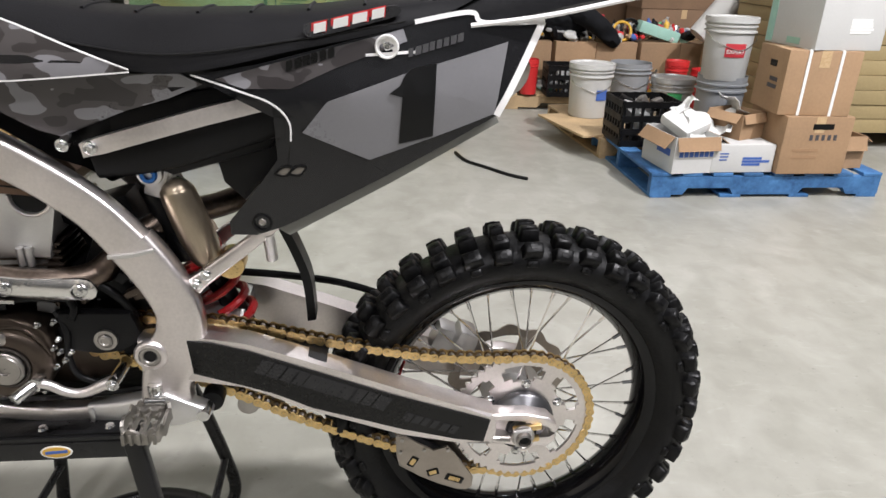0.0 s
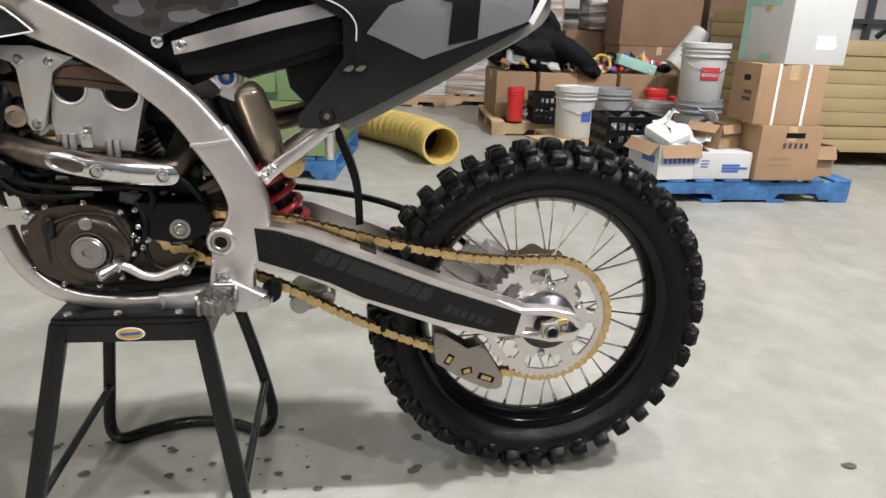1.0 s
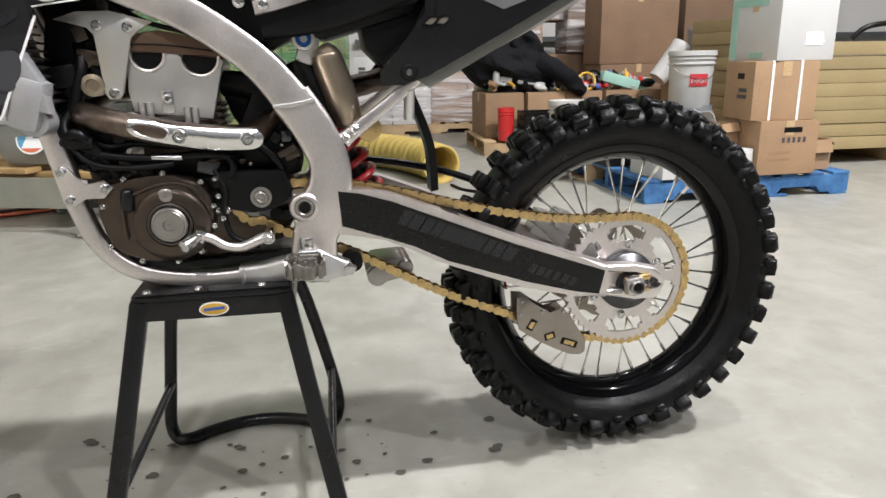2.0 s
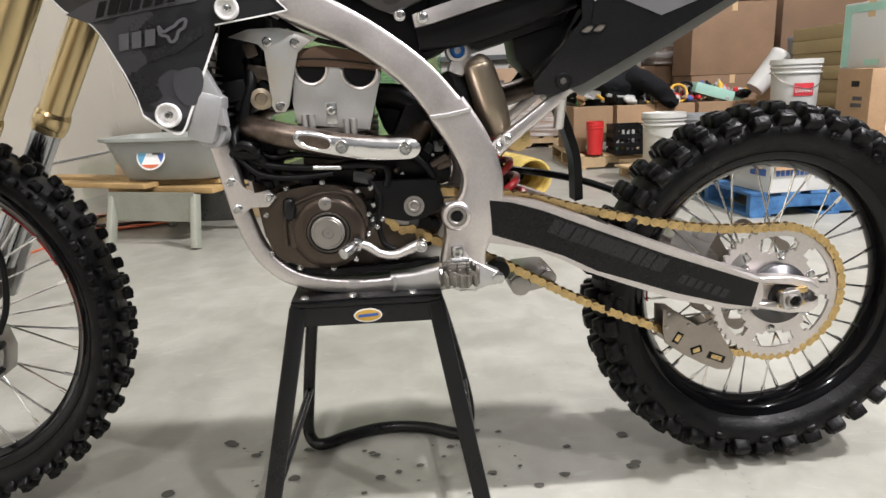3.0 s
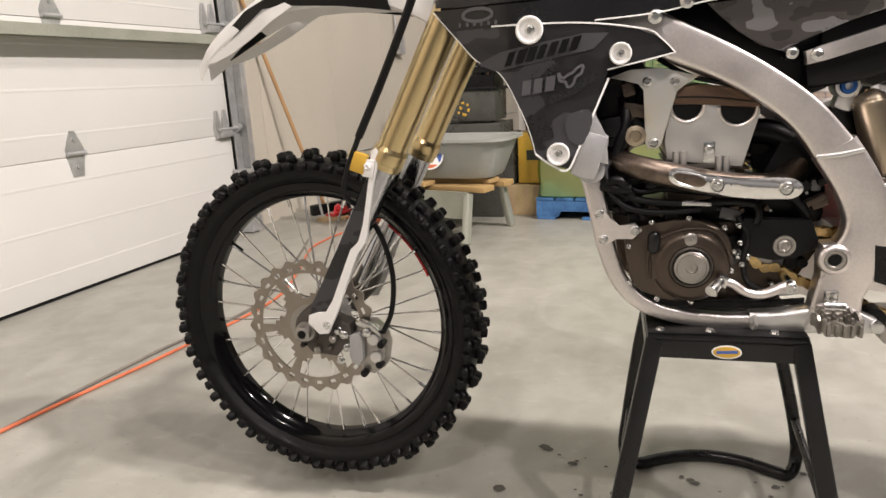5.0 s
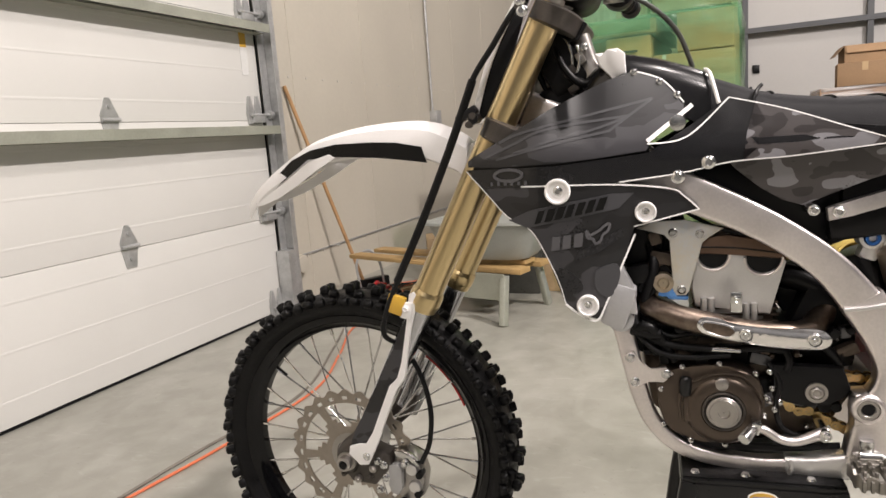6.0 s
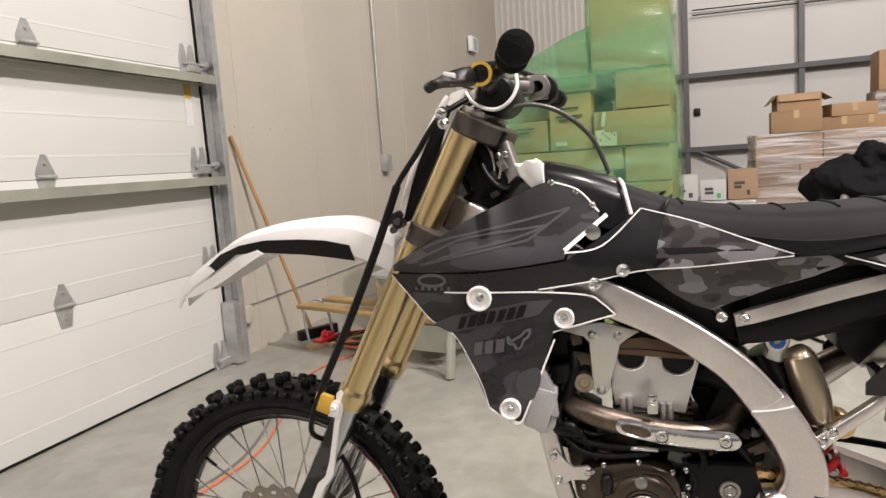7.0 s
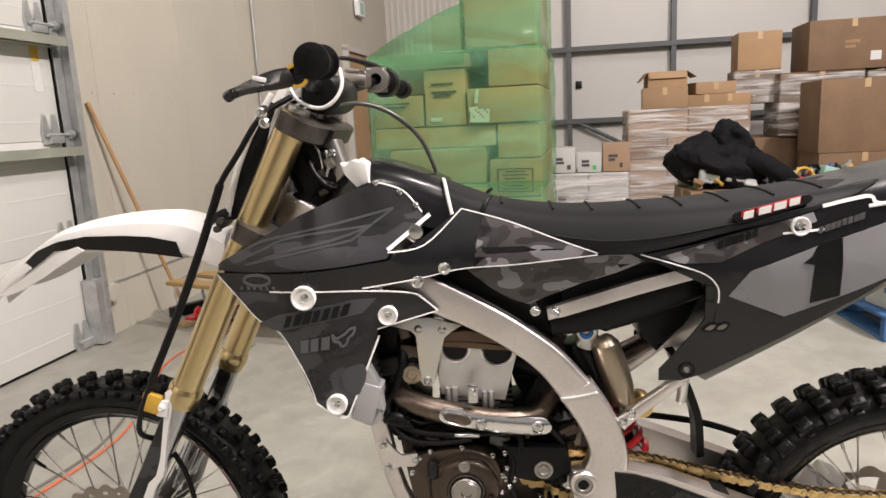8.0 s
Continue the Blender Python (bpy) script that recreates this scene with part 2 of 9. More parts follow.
M["film_green"] = film_material("green_film", (0.17, 0.40, 0.23), (0.70, 0.84, 0.66), 0.08, 0.44, 0.08, (1.3, 1.3, 3.4), 1.0)
# the pale stretched streaks of the clear film are painted sheen
M["film_clear"] = film_material("clear_film", (0.74, 0.72, 0.71), (0.96, 0.955, 0.95), 0.08, 0.72, 0.10, (1.4, 1.4, 17.0), 0.9)
M["hub"] = material("dark_grey_hub", (0.11, 0.11, 0.115), 0.36, 0.9, 0.1, 20, 0.02, 200)
M["vinyl_faint"] = material("faint_grey_vinyl", (0.015, 0.015, 0.0165), 0.3, 0, 0.06, 6, 0.012, 200, spec=0.4)
M["vinyl_dim"] = material("dim_grey_vinyl", (0.048, 0.048, 0.052), 0.36, 0, 0.06, 6, 0.02, 200, spec=0.4)
M["strut"] = material("dull_galvanised_strut", (0.36, 0.37, 0.31), 0.42, 0.4, 0.15, 6, 0.02, 90)
M["vinyl_mid"] = material("mid_grey_vinyl", (0.085, 0.084, 0.090), 0.32, 0, 0.08, 6, 0.012, 200, spec=0.42)
M["label_blue"] = material("pale_blue_print", (0.10, 0.30, 0.46), 0.5, 0, 0.1, 8, 0, 90)
# polished steel with dark reflections put into its base colour
M["slider"] = material("reflection_dimmed_slider", (0.42, 0.425, 0.44), 0.15, 1.0, 0.10, 12, 0.004, 90, 0.04)
M["tail_grey"] = material("pale_grey_tail_plastic", (0.22, 0.22, 0.205), 0.5, 0, 0.1, 8, 0.05, 200)
M["plank"] = material("yellowed_plank", (0.36, 0.235, 0.095), 0.65, 0, 0.22, 6, 0.25, 70)
M["cord_grey"] = material("dusty_grey_cord", (0.17, 0.155, 0.13), 0.6, 0, 0.12, 20, 0.05, 200)
M["peg_steel"] = material("worn_peg_steel", (0.27, 0.255, 0.23), 0.42, 0.9, 0.3, 40, 0.05, 260, 0.12)
M["casting_dark"] = material("dark_cast_lug", (0.075, 0.066, 0.058), 0.45, 0.6, 0.25, 30, 0.10, 300, 0.12)
M["smoke"] = material("smoky_plastic", (0.055, 0.055, 0.048), 0.3, 0, 0.3, 9, 0.03, 60)

# ---- mesh helpers ----
def finish(name, bm, mat, smooth=True, angle=38):
    bmesh.ops.recalc_face_normals(bm, faces=bm.faces[:])
    if smooth:
        lim = radians(angle)
        for f in bm.faces:
            f.smooth = True
        for e in bm.edges:
            if len(e.link_faces) == 2 and e.calc_face_angle(0) > lim:
                e.smooth = False
    me = bpy.data.meshes.new(name)
    bm.to_mesh(me)
    bm.free()
    for m in (mat if isinstance(mat, (list, tuple)) else [mat]):
        me.materials.append(M[m])
    return me


def thing(name, bm, mat, label, category, group="", kind="", at=None, smooth=True):
    """A top-level thing that is one mesh, or an Empty when bm is None."""
    ob = new(name, finish(name, bm, mat, smooth) if bm else None)
    if at is not None:
        ob.matrix_basis = at
    return tagged(ob, label, category, group, kind)


def part(name, bm, mat, parent, label="", smooth=True, at=None):
    ob = new(name, bm if isinstance(bm, bpy.types.Mesh) else finish(name, bm, mat, smooth))
    ob.parent = parent
    if at is not None:
        ob.matrix_basis = at
    return tagged(ob, label)


def box(bm, c, s, rot=(0, 0, 0), bevel=0.0):
    """A box round c with the sizes s, turned by degrees, its edges rounded by bevel."""
    r = bmesh.ops.create_cube(bm, size=1.0, matrix=pose(*c, *rot) @ Matrix.Diagonal((*s, 1)))
    if bevel:
        es = list({e for v in r["verts"] for e in v.link_edges})
        bmesh.ops.bevel(bm, geom=es, offset=bevel, segments=2, profile=0.6, affect="EDGES")
    return bm


def cyl(bm, a, b, r, r2=None, seg=20, bevel=0.0, caps=True):
    a, b = Vector(a), Vector(b)
    d = b - a
    q = d.to_track_quat("Z", "Y").to_matrix().to_4x4()
    m = Matrix.Translation((a + b) / 2) @ q
    res = bmesh.ops.create_cone(bm, cap_ends=caps, segments=seg, radius1=r, radius2=r if r2 is None else r2, depth=d.length, matrix=m)
    if bevel:
        es = [e for e in {e for v in res["verts"] for e in v.link_edges} if any(len(f.verts) > 4 for f in e.link_faces)]
        bmesh.ops.bevel(bm, geom=es, offset=bevel, segments=2, profile=0.6, affect="EDGES")
    return bm


def spline(pts, n=6, closed=False):
    """Points on a smooth curve through pts; each may carry more than three numbers."""
    p = [np.array(q, float) for q in pts]
    g = lambda j: p[j % len(p)] if closed else p[min(max(j, 0), len(p) - 1)]
    out, k = [], len(p)
    for i in range(k if closed else k - 1):
        a, b, c, d = g(i - 1), g(i), g(i + 1), g(i + 2)
        for s in range(n):
            t = s / n
            out.append(0.5 * (2 * b + (c - a) * t + (2 * a - 5 * b + 4 * c - d) * t * t + (3 * b - a - 3 * c + d) * t ** 3))
    if not closed:
        out.append(p[-1])
    return out


def rings(bm, loops, caps=True, closed=False):
    """Skins a row of loops of points."""
    vs = [[bm.verts.new(tuple(q)) for q in lp] for lp in loops]
    k = len(vs[0])
    for i in range(len(vs) if closed else len(vs) - 1):
        a, b = vs[i], vs[(i + 1) % len(vs)]
        for j in range(k):
            bm.faces.new((a[j], a[(j + 1) % k], b[(j + 1) % k], b[j]))
    if caps and not closed:
        bm.faces.new(vs[0][::-1])
        bm.faces.new(vs[-1])
    return bm


def tube(bm, pts, r, seg=12, n=6, smooth=True, closed=False):
    """A round bar along pts; r is one radius or one for each point."""
    rs = r if isinstance(r, (list, tuple)) else [r] * len(pts)
    q = [(*p, x) for p, x in zip(pts, rs)]
    q = spline(q, n, closed) if smooth else [np.array(x, float) for x in q]
    loops, up = [], None
    for i, c in enumerate(q):
        nxt = q[(i + 1) % len(q)] if closed else q[min(i + 1, len(q) - 1)]
        prv = q[i - 1] if (closed or i) else q[0]
        d = Vector((nxt - prv)[:3]).normalized()
        c = [float(v) for v in c]
        if up is None:
            up = Vector((0, 0, 1)) if abs(d.z) < 0.9 else Vector((0, 1, 0))
        side = d.cross(up).normalized()
        up = side.cross(d).normalized()
        loops.append([Vector(c[:3]) + c[3] * (math.cos(a) * side + math.sin(a) * up) for a in (2 * math.pi * j / seg for j in range(seg))])
    return rings(bm, loops, True, closed)


def beam(bm, pts, n=5, power=4.0, seg=16):
    """A bar in the bike's side plane with a rounded-square section: pts are (x, y, z, width in the plane, thickness across)."""
    q = spline(pts, n)
    loops = []
    for i, c in enumerate(q):
        d = Vector((q[min(i + 1, len(q) - 1)] - q[max(i - 1, 0)])[:3]).normalized()
        c = [float(v) for v in c]
        across = (Vector((0, 1, 0)) - d * d.y).normalized()
        side = d.cross(across).normalized()
        lp = []
        for j in range(seg):
            a = 2 * math.pi * j / seg
            u, v = math.cos(a), math.sin(a)
            u, v = math.copysign(abs(u) ** (2 / power), u), math.copysign(abs(v) ** (2 / power), v)
            lp.append(Vector(c[:3]) + side * u * c[3] / 2 + across * v * c[4] / 2)
        loops.append(lp)
    return rings(bm, loops)


def slab(bm, outline, y0, y1, bevel=0.0, smooth=0):
    """An outline in x and z with a thickness in y from y0 to y1."""
    o = spline(outline, smooth, True) if smooth else outline
    lo = [bm.verts.new((p[0], y0, p[1])) for p in o]
    hi = [bm.verts.new((p[0], y1, p[1])) for p in o]
    k = len(o)
    fs = [bm.faces.new(lo), bm.faces.new(hi[::-1])]
    for j in range(k):
        fs.append(bm.faces.new((lo[j], hi[j], hi[(j + 1) % k], lo[(j + 1) % k])))
    if bevel:
        es = list(fs[0].edges) + list(fs[1].edges)
        bmesh.ops.bevel(bm, geom=es, offset=bevel, segments=2, profile=0.6, affect="EDGES", clamp_overlap=True)
    return bm


def skin(bm, outline, depth, thick=0.003, cell=0.03, smooth=0, lift=0.0):
    """A thin shell over an outline in x and z, bent so that y = depth(x, z)."""
    t = bmesh.new()
    o = spline(outline, smooth, True) if smooth else outline
    t.faces.new([t.verts.new((p[0], 0, p[1])) for p in o])
    bmesh.ops.triangulate(t, faces=t.faces[:])
    for ax, no in ((0, (1, 0, 0)), (2, (0, 0, 1))):
        vals = [v.co[ax] for v in t.verts]
        k = math.ceil(min(vals) / cell)
        while k * cell < max(vals):
            co = [0, 0, 0]
            co[ax] = k * cell + 0.00037
            bmesh.ops.bisect_plane(t, geom=t.verts[:] + t.edges[:] + t.faces[:], plane_co=co, plane_no=no)
            k += 1
    front = {v: bm.verts.new((v.co.x, depth(v.co.x, v.co.z) - lift, v.co.z)) for v in t.verts}
    back = {v: bm.verts.new((v.co.x, depth(v.co.x, v.co.z) - lift + thick, v.co.z)) for v in t.verts}
    for f in t.faces:
        bm.faces.new([front[v] for v in f.verts])
        bm.faces.new([back[v] for v in f.verts][::-1])
    for e in t.edges:
        if len(e.link_faces) == 1:
            a, b = e.verts
            bm.faces.new((front[a], front[b], back[b], back[a]))
    t.free()
    return bm


def lathe(bm, profile, c=(0, 0, 0), seg=64, axis="y"):
    """Turns a profile of (radius, offset along the axis) round the axis through c. Closed profiles give closed rings."""
    loops = []
    for i in range(seg):
        a = 2 * math.pi * i / seg
        s, k = math.sin(a), math.cos(a)
        if axis == "y":
            loops.append([(c[0] + r * k, c[1] + o, c[2] + r * s) for r, o in profile])
        else:
            loops.append([(c[0] + r * k, c[1] + r * s, c[2] + o) for r, o in profile])
    return rings(bm, loops, False, True)


def mirror(bm):
    """A copy of the mesh on the other side of the bike's middle plane."""
    b = bm.copy()
    for v in b.verts:
        v.co.y = -v.co.y
    bmesh.ops.reverse_faces(b, faces=b.faces[:])
    return b


def both(name, bm, mat, parent, label=""):
    far = mirror(bm)
    part(name, bm, mat, parent, label)
    part(name, far, mat, parent, label)


def hexbolt(bm, c, r=0.006, h=0.005, seg=6, washer=True):
    """A bolt head that looks towards -y: domed flange, chamfered head, dished middle."""
    x, y, z = c
    if washer:
        lathe(bm, [(r * 1.36, y + 0.001), (r * 1.36, y - h * 0.10), (r * 1.25, y - h * 0.22), (r * 0.9, y - h * 0.34), (r * 0.9, y + 0.001)], (x, 0, z), 18)
    cyl(bm, (x, y, z), (x, y - h * 0.78, z), r, seg=seg)
    cyl(bm, (x, y - h * 0.78, z), (x, y - h, z), r, r * 0.74, seg=seg, caps=False)
    lathe(bm, [(r * 0.75, y - h), (r * 0.60, y - h), (r * 0.42, y - h * 0.72), (0.0003, y - h * 0.70), (0.0003, y - h * 0.5), (r * 0.75, y - h * 0.5)], (x, 0, z), 12)
    return bm


BOLTS = {}


def bolts(name, mat, parent, pts, r=0.006, h=0.005, seg=6, washer=True):
    """Single bolts at pts, each an object of its own on one shared mesh."""
    key = (name, mat, r, h, seg, washer)
    if key not in BOLTS:
        BOLTS[key] = finish(name, hexbolt(bmesh.new(), (0, 0, 0), r, h, seg, washer), mat)
    for q in pts:
        part(name, BOLTS[key], mat, parent, at=pose(*q, 0, (q[0] * 9173) % 60, 0))


def ring_plate(bm, c, y, thick, radii, count, solid, edge=None):
    """A flat plate of ring cells round c: solid(i, k) says which cells of ring i are metal; edge(a) shifts the outermost radius."""
    pts = {}

    def at(i, k):
        k %= count
        if (i, k) not in pts:
            a = 2 * math.pi * k / count
            r = radii[i] + (edge(a) if edge and i == len(radii) - 1 else 0)
            pts[i, k] = [bm.verts.new((c[0] + r * math.cos(a), y + s * thick / 2, c[2] + r * math.sin(a))) for s in (-1, 1)]
        return pts[i, k]

    cells = {(i, k) for i in range(len(radii) - 1) for k in range(count) if solid(i, k)}
    for i, k in cells:
        q = [at(i, k), at(i + 1, k), at(i + 1, k + 1), at(i, k + 1)]
        bm.faces.new([v[0] for v in q])
        bm.faces.new([v[1] for v in q][::-1])
        for (a, b), other in (((q[0], q[1]), (i, (k - 1) % count)), ((q[2], q[3]), (i, (k + 1) % count)), ((q[3], q[0]), (i - 1, k)), ((q[1], q[2]), (i + 1, k))):
            if other not in cells:
                bm.faces.new((a[0], a[1], b[1], b[0]))
    return bm

# ---- the hall: its own axes, x into the hall from the wall with the roller door, y along that wall ----
HALL = pose(-2.37, 2.45, 0, 0, 0, -5.8)
BACK = 7.3


def bay_or_fill(x, y, watts, z=5.4):
    lamp = bpy.data.lights.new("bay_or_fill_lamp", "POINT")
    lamp.shadow_soft_size, lamp.energy, lamp.color = 0.11, watts, (1.0, 0.945, 0.86)
    ob = new("bay_or_fill_lamp", lamp)
    ob.matrix_basis = pose(x, y, z)


for lx, ly, watts in LAMPS:
    bay_or_fill(lx, ly, watts)

bm = bmesh.new()
box(bm, (5.5, -1.35, -0.1), (17.4, 17.7, 0.2))
thing("floor", bm, "concrete", "smooth grey concrete slab with faint stains and drips", "floor", kind="structure", at=HALL)
# unseen ceiling, kept near black so that little light bounces down
bm = bmesh.new()
box(bm, (5.5, -1.35, 6.1), (17.4, 17.7, 0.2))
thing("ceiling", bm, "ceiling", "unseen dark ceiling, added to close the hall and limit bounce", "ceiling", kind="structure", at=HALL)

# wall with the roller door: piers left and right of the opening and a lintel
bm = bmesh.new()
box(bm, (-0.1, 3.65, 3.0), (0.2, 7.3, 6.0))
box(bm, (-0.1, -6.9, 3.0), (0.2, 6.4, 6.0))
box(bm, (-0.1, -1.85, 5.0), (0.2, 3.7, 2.0))
wall_west = thing("wall_west", bm, "wall", "cream painted metal panel wall with screwed seams", "wall", kind="structure", at=HALL)
for i in range(7):
    bm = bmesh.new()
    box(bm, (0.0015, 0.30 + i * 0.95, 3.0), (0.003, 0.008, 6.0))
    part("panel_seam", bm, "wall", wall_west)
bm = bmesh.new()
for i in range(22):
    cyl(bm, (0.0, 0.25 + i * 0.2, 1.46), (0.006, 0.25 + i * 0.2, 1.46), 0.007, seg=8)
    cyl(bm, (0.0, 0.25 + i * 0.2, 0.30), (0.006, 0.25 + i * 0.2, 0.30), 0.007, seg=8)
part("screw_row", bm, "wall_dark", wall_west)
bm = bmesh.new()
box(bm, (0.005, 3.7, 0.315), (0.010, 7.0, 0.012), bevel=0.002)
part("base_trim", bm, "galv", wall_west, "thin metal base trim")

# back wall with ribbed liner and girts
bm = bmesh.new()
box(bm, (5.5, BACK + 0.1, 3.0), (17.0, 0.2, 6.0))
wall_north = thing("wall_north", bm, "wall_far", "white metal liner wall crossed by dark steel girts", "wall", kind="structure", at=HALL)
bm = bmesh.new()
for i in range(24):
    box(bm, (0.10 + i * 0.095, BACK - 0.012, 3.0), (0.045, 0.024, 6.0), bevel=0.008)
part("ribbed_panel", bm, "wall_dark", wall_north, "ribbed grey liner panel")
bm = bmesh.new()
box(bm, (1.2, BACK - 0.002, 3.0), (2.4, 0.006, 6.0))
part("liner_panel", bm, "wall_dark", wall_north, "grey liner panel")
for z in (1.11, 2.16, 3.6):
    bm = bmesh.new()
    box(bm, (8.0, BACK - 0.09, z), (11.0, 0.18, 0.012))
    box(bm, (8.0, BACK - 0.18, z - 0.03), (11.0, 0.012, 0.07))
    part("girt", bm, "steel_dark", wall_north, "dark steel girt")
for x in (2.81, 4.30, 6.16, 8.0, 9.9):
    bm = bmesh.new()
    box(bm, (x, BACK - 0.12, 3.0), (0.07, 0.10, 6.0))
    part("wall_post", bm, "steel_dark", wall_north, "dark steel post")
bm = bmesh.new()
cyl(bm, (2.85, BACK - 0.15, 1.10), (4.1, BACK - 0.15, 0.45), 0.03, seg=8)
part("wall_diagonal", bm, "steel_dark", wall_north, "dark diagonal bar along the wall")
bm = bmesh.new()
box(bm, (2.95, BACK - 0.02, 1.62), (0.09, 0.04, 0.11), bevel=0.008)
part("junction_box", bm, "black", wall_north, "black junction box")
# added walls out of view, dark so that black parts reflect little
for nm, c, s in (("wall_east", (14.1, -1.5, 3.0), (0.2, 17.4, 6.0)), ("wall_south", (5.5, -10.1, 3.0), (17.0, 0.2, 6.0))):
    bm = bmesh.new()
    box(bm, c, s)
    thing(nm, bm, "steel_dark", "unseen dark wall, added to close the hall and dim reflections", "wall", kind="structure", at=HALL)


def roller_door():
    """Sectional door of white panels with struts, hinges and a track."""
    d = thing("roller_door", None, "", "closed white sectional overhead door with galvanised hinges", "overhead door", at=HALL)
    for i in range(7):
        z0 = 0.016 + 0.587 * i
        b = bmesh.new()
        box(b, (-0.035, -1.86, z0 + 0.2925), (0.05, 3.66, 0.5855), bevel=0.005)
        for k in (0.10, 0.29, 0.48):
            box(b, (-0.011, -1.86, z0 + k), (0.004, 3.64, 0.012), bevel=0.0015)
        part("door_section", b, "door", d)
    for z in (1.150, 1.735, 2.95):
        b = bmesh.new()
        box(b, (0.045, -1.86, z), (0.11, 3.66, 0.004))
        box(b, (0.10, -1.86, z - 0.022), (0.004, 3.66, 0.048))
        box(b, (0.022, -1.86, z - 0.045), (0.07, 3.66, 0.004))
        part("strut", b, "strut", d, "galvanised reinforcing strut")
    h = bmesh.new()
    o = [(-0.03, -0.10), (0.03, -0.10), (0.045, -0.02), (0.05, 0.02), (0.012, 0.10), (-0.012, 0.10), (-0.05, 0.02), (-0.045, -0.02)]
    slab(h, o, -0.004, 0.0)
    cyl(h, (-0.05, -0.012, 0), (0.05, -0.012, 0), 0.009, seg=10)
    for q in ((0, 0.06), (0, -0.06)):
        cyl(h, (q[0], -0.004, q[1]), (q[0], -0.012, q[1]), 0.008, seg=6)
    hm = finish("hinge", h, "galv")
    for i in range(1, 6):
        for y in (-1.16, -2.2, -3.3):
            part("hinge", hm, "galv", d, at=pose(-0.009, y, 0.03 + 0.585 * i, 0, 0, 90))
    r = bmesh.new()
    for s in (-0.035, 0.035):
        slab(r, [(s - 0.022, -0.06), (s + 0.022, -0.06), (s + 0.03, 0.0), (s + 0.008, 0.10), (s - 0.008, 0.10), (s - 0.03, 0.0)], -0.014, -0.002)
    cyl(r, (-0.05, -0.03, -0.01), (0.13, -0.03, -0.01), 0.009, seg=10)
    cyl(r, (0.11, -0.03, -0.01), (0.14, -0.03, -0.01), 0.024, seg=14)
    box(r, (0.02, -0.02, -0.03), (0.10, 0.03, 0.05), bevel=0.004)
    rm = finish("roller_bracket", r, "galv")
    for i in range(0, 6):
        part("roller_bracket", rm, "galv", d, at=pose(-0.009, -0.13, 0.06 + 0.585 * i, 0, 0, 90))
    b = bmesh.new()
    box(b, (0.01, -0.005, 1.9), (0.004, 0.07, 3.8))
    box(b, (0.05, 0.028, 1.9), (0.08, 0.004, 3.8))
    box(b, (0.09, 0.008, 1.9), (0.004, 0.044, 3.8))
    box(b, (0.045, -0.03, 0.2), (0.09, 0.09, 0.38))
    part("track", b, "galv", d, "galvanised vertical track")
    b = bmesh.new()
    box(b, (-0.006, -0.042, 1.9), (0.006, 0.008, 3.8))
    part("side_seal", b, "black", d, "black rubber side seal")
    b = bmesh.new()
    box(b, (0.012, 0.062, 1.9), (0.03, 0.03, 3.8), bevel=0.004)
    part("jamb_trim", b, "orange_wood", d, "thin timber jamb edge")
    b = bmesh.new()
    box(b, (-0.035, -1.86, 0.009), (0.045, 3.66, 0.016), bevel=0.005)
    part("bottom_seal", b, "black", d, "black rubber bottom seal")
    b = bmesh.new()
    box(b, (-0.008, -0.155, 1.58), (0.002, 0.06, 0.26))
    part("warning_label", b, "paper", d, "white warning label")
    b = bmesh.new()
    box(b, (-0.0065, -0.155, 1.655), (0.002, 0.056, 0.09))
    part("warning_label", b, "yellow", d, "yellow warning sign")


roller_door()

b = bmesh.new()
tube(b, [(0.03, 2.47, 3.9), (0.03, 2.47, 2.5), (0.03, 2.47, 1.26)], 0.011, 8, 3)
conduit = thing("power_outlet", b, "galv", "grey wall outlet box under a vertical steel conduit", "outlet", at=HALL)
b = bmesh.new()
box(b, (0.035, 2.52, 1.18), (0.07, 0.12, 0.16), bevel=0.006)
part("outlet_box", b, "galv", conduit)
b = bmesh.new()
cyl(b, (0.0, 0.13, 0.27), (0.05, 0.13, 0.27), 0.06, seg=20, bevel=0.006)
thing("round_wall_box", b, "wall", "round pale junction cover low on the wall", "junction box", at=HALL)

# wooden side door in the same wall, far back
b = bmesh.new()
box(b, (0.015, 5.50, 1.06), (0.05, 0.84, 2.08), bevel=0.004)
door_1 = thing("door_1", b, "orange_wood", "closed varnished wooden door in a grey frame", "door", kind="structure", at=HALL)
for c, s in (((0.03, 5.04, 1.08), (0.09, 0.07, 2.16)), ((0.03, 5.96, 1.08), (0.09, 0.07, 2.16)), ((0.03, 5.5, 2.15), (0.09, 0.99, 0.07))):
    b = bmesh.new()
    box(b, c, s, bevel=0.005)
    part("door_frame", b, "wall_dark", door_1)
b = bmesh.new()
box(b, (0.05, 5.75, 2.72), (0.06, 0.30, 0.20), bevel=0.01)
sign = thing("exit_sign", b, "white", "small pale green exit sign high on the wall", "exit sign", at=HALL)
b = bmesh.new()
box(b, (0.082, 5.75, 2.72), (0.006, 0.16, 0.15))
part("sign_face", b, "teal", sign)

# ---- the dirt bike: front towards -x, its left side towards -y ----
REAR, FRONT = (0.754, -0.006, 0.360), (-0.752, 0.0, 0.382)
bike = thing("dirt_bike", None, "", "black and white motocross bike with camouflage graphics on a stand", "motorcycle", at=pose(0, 0.02, 0))
bike.empty_display_size = 0.2


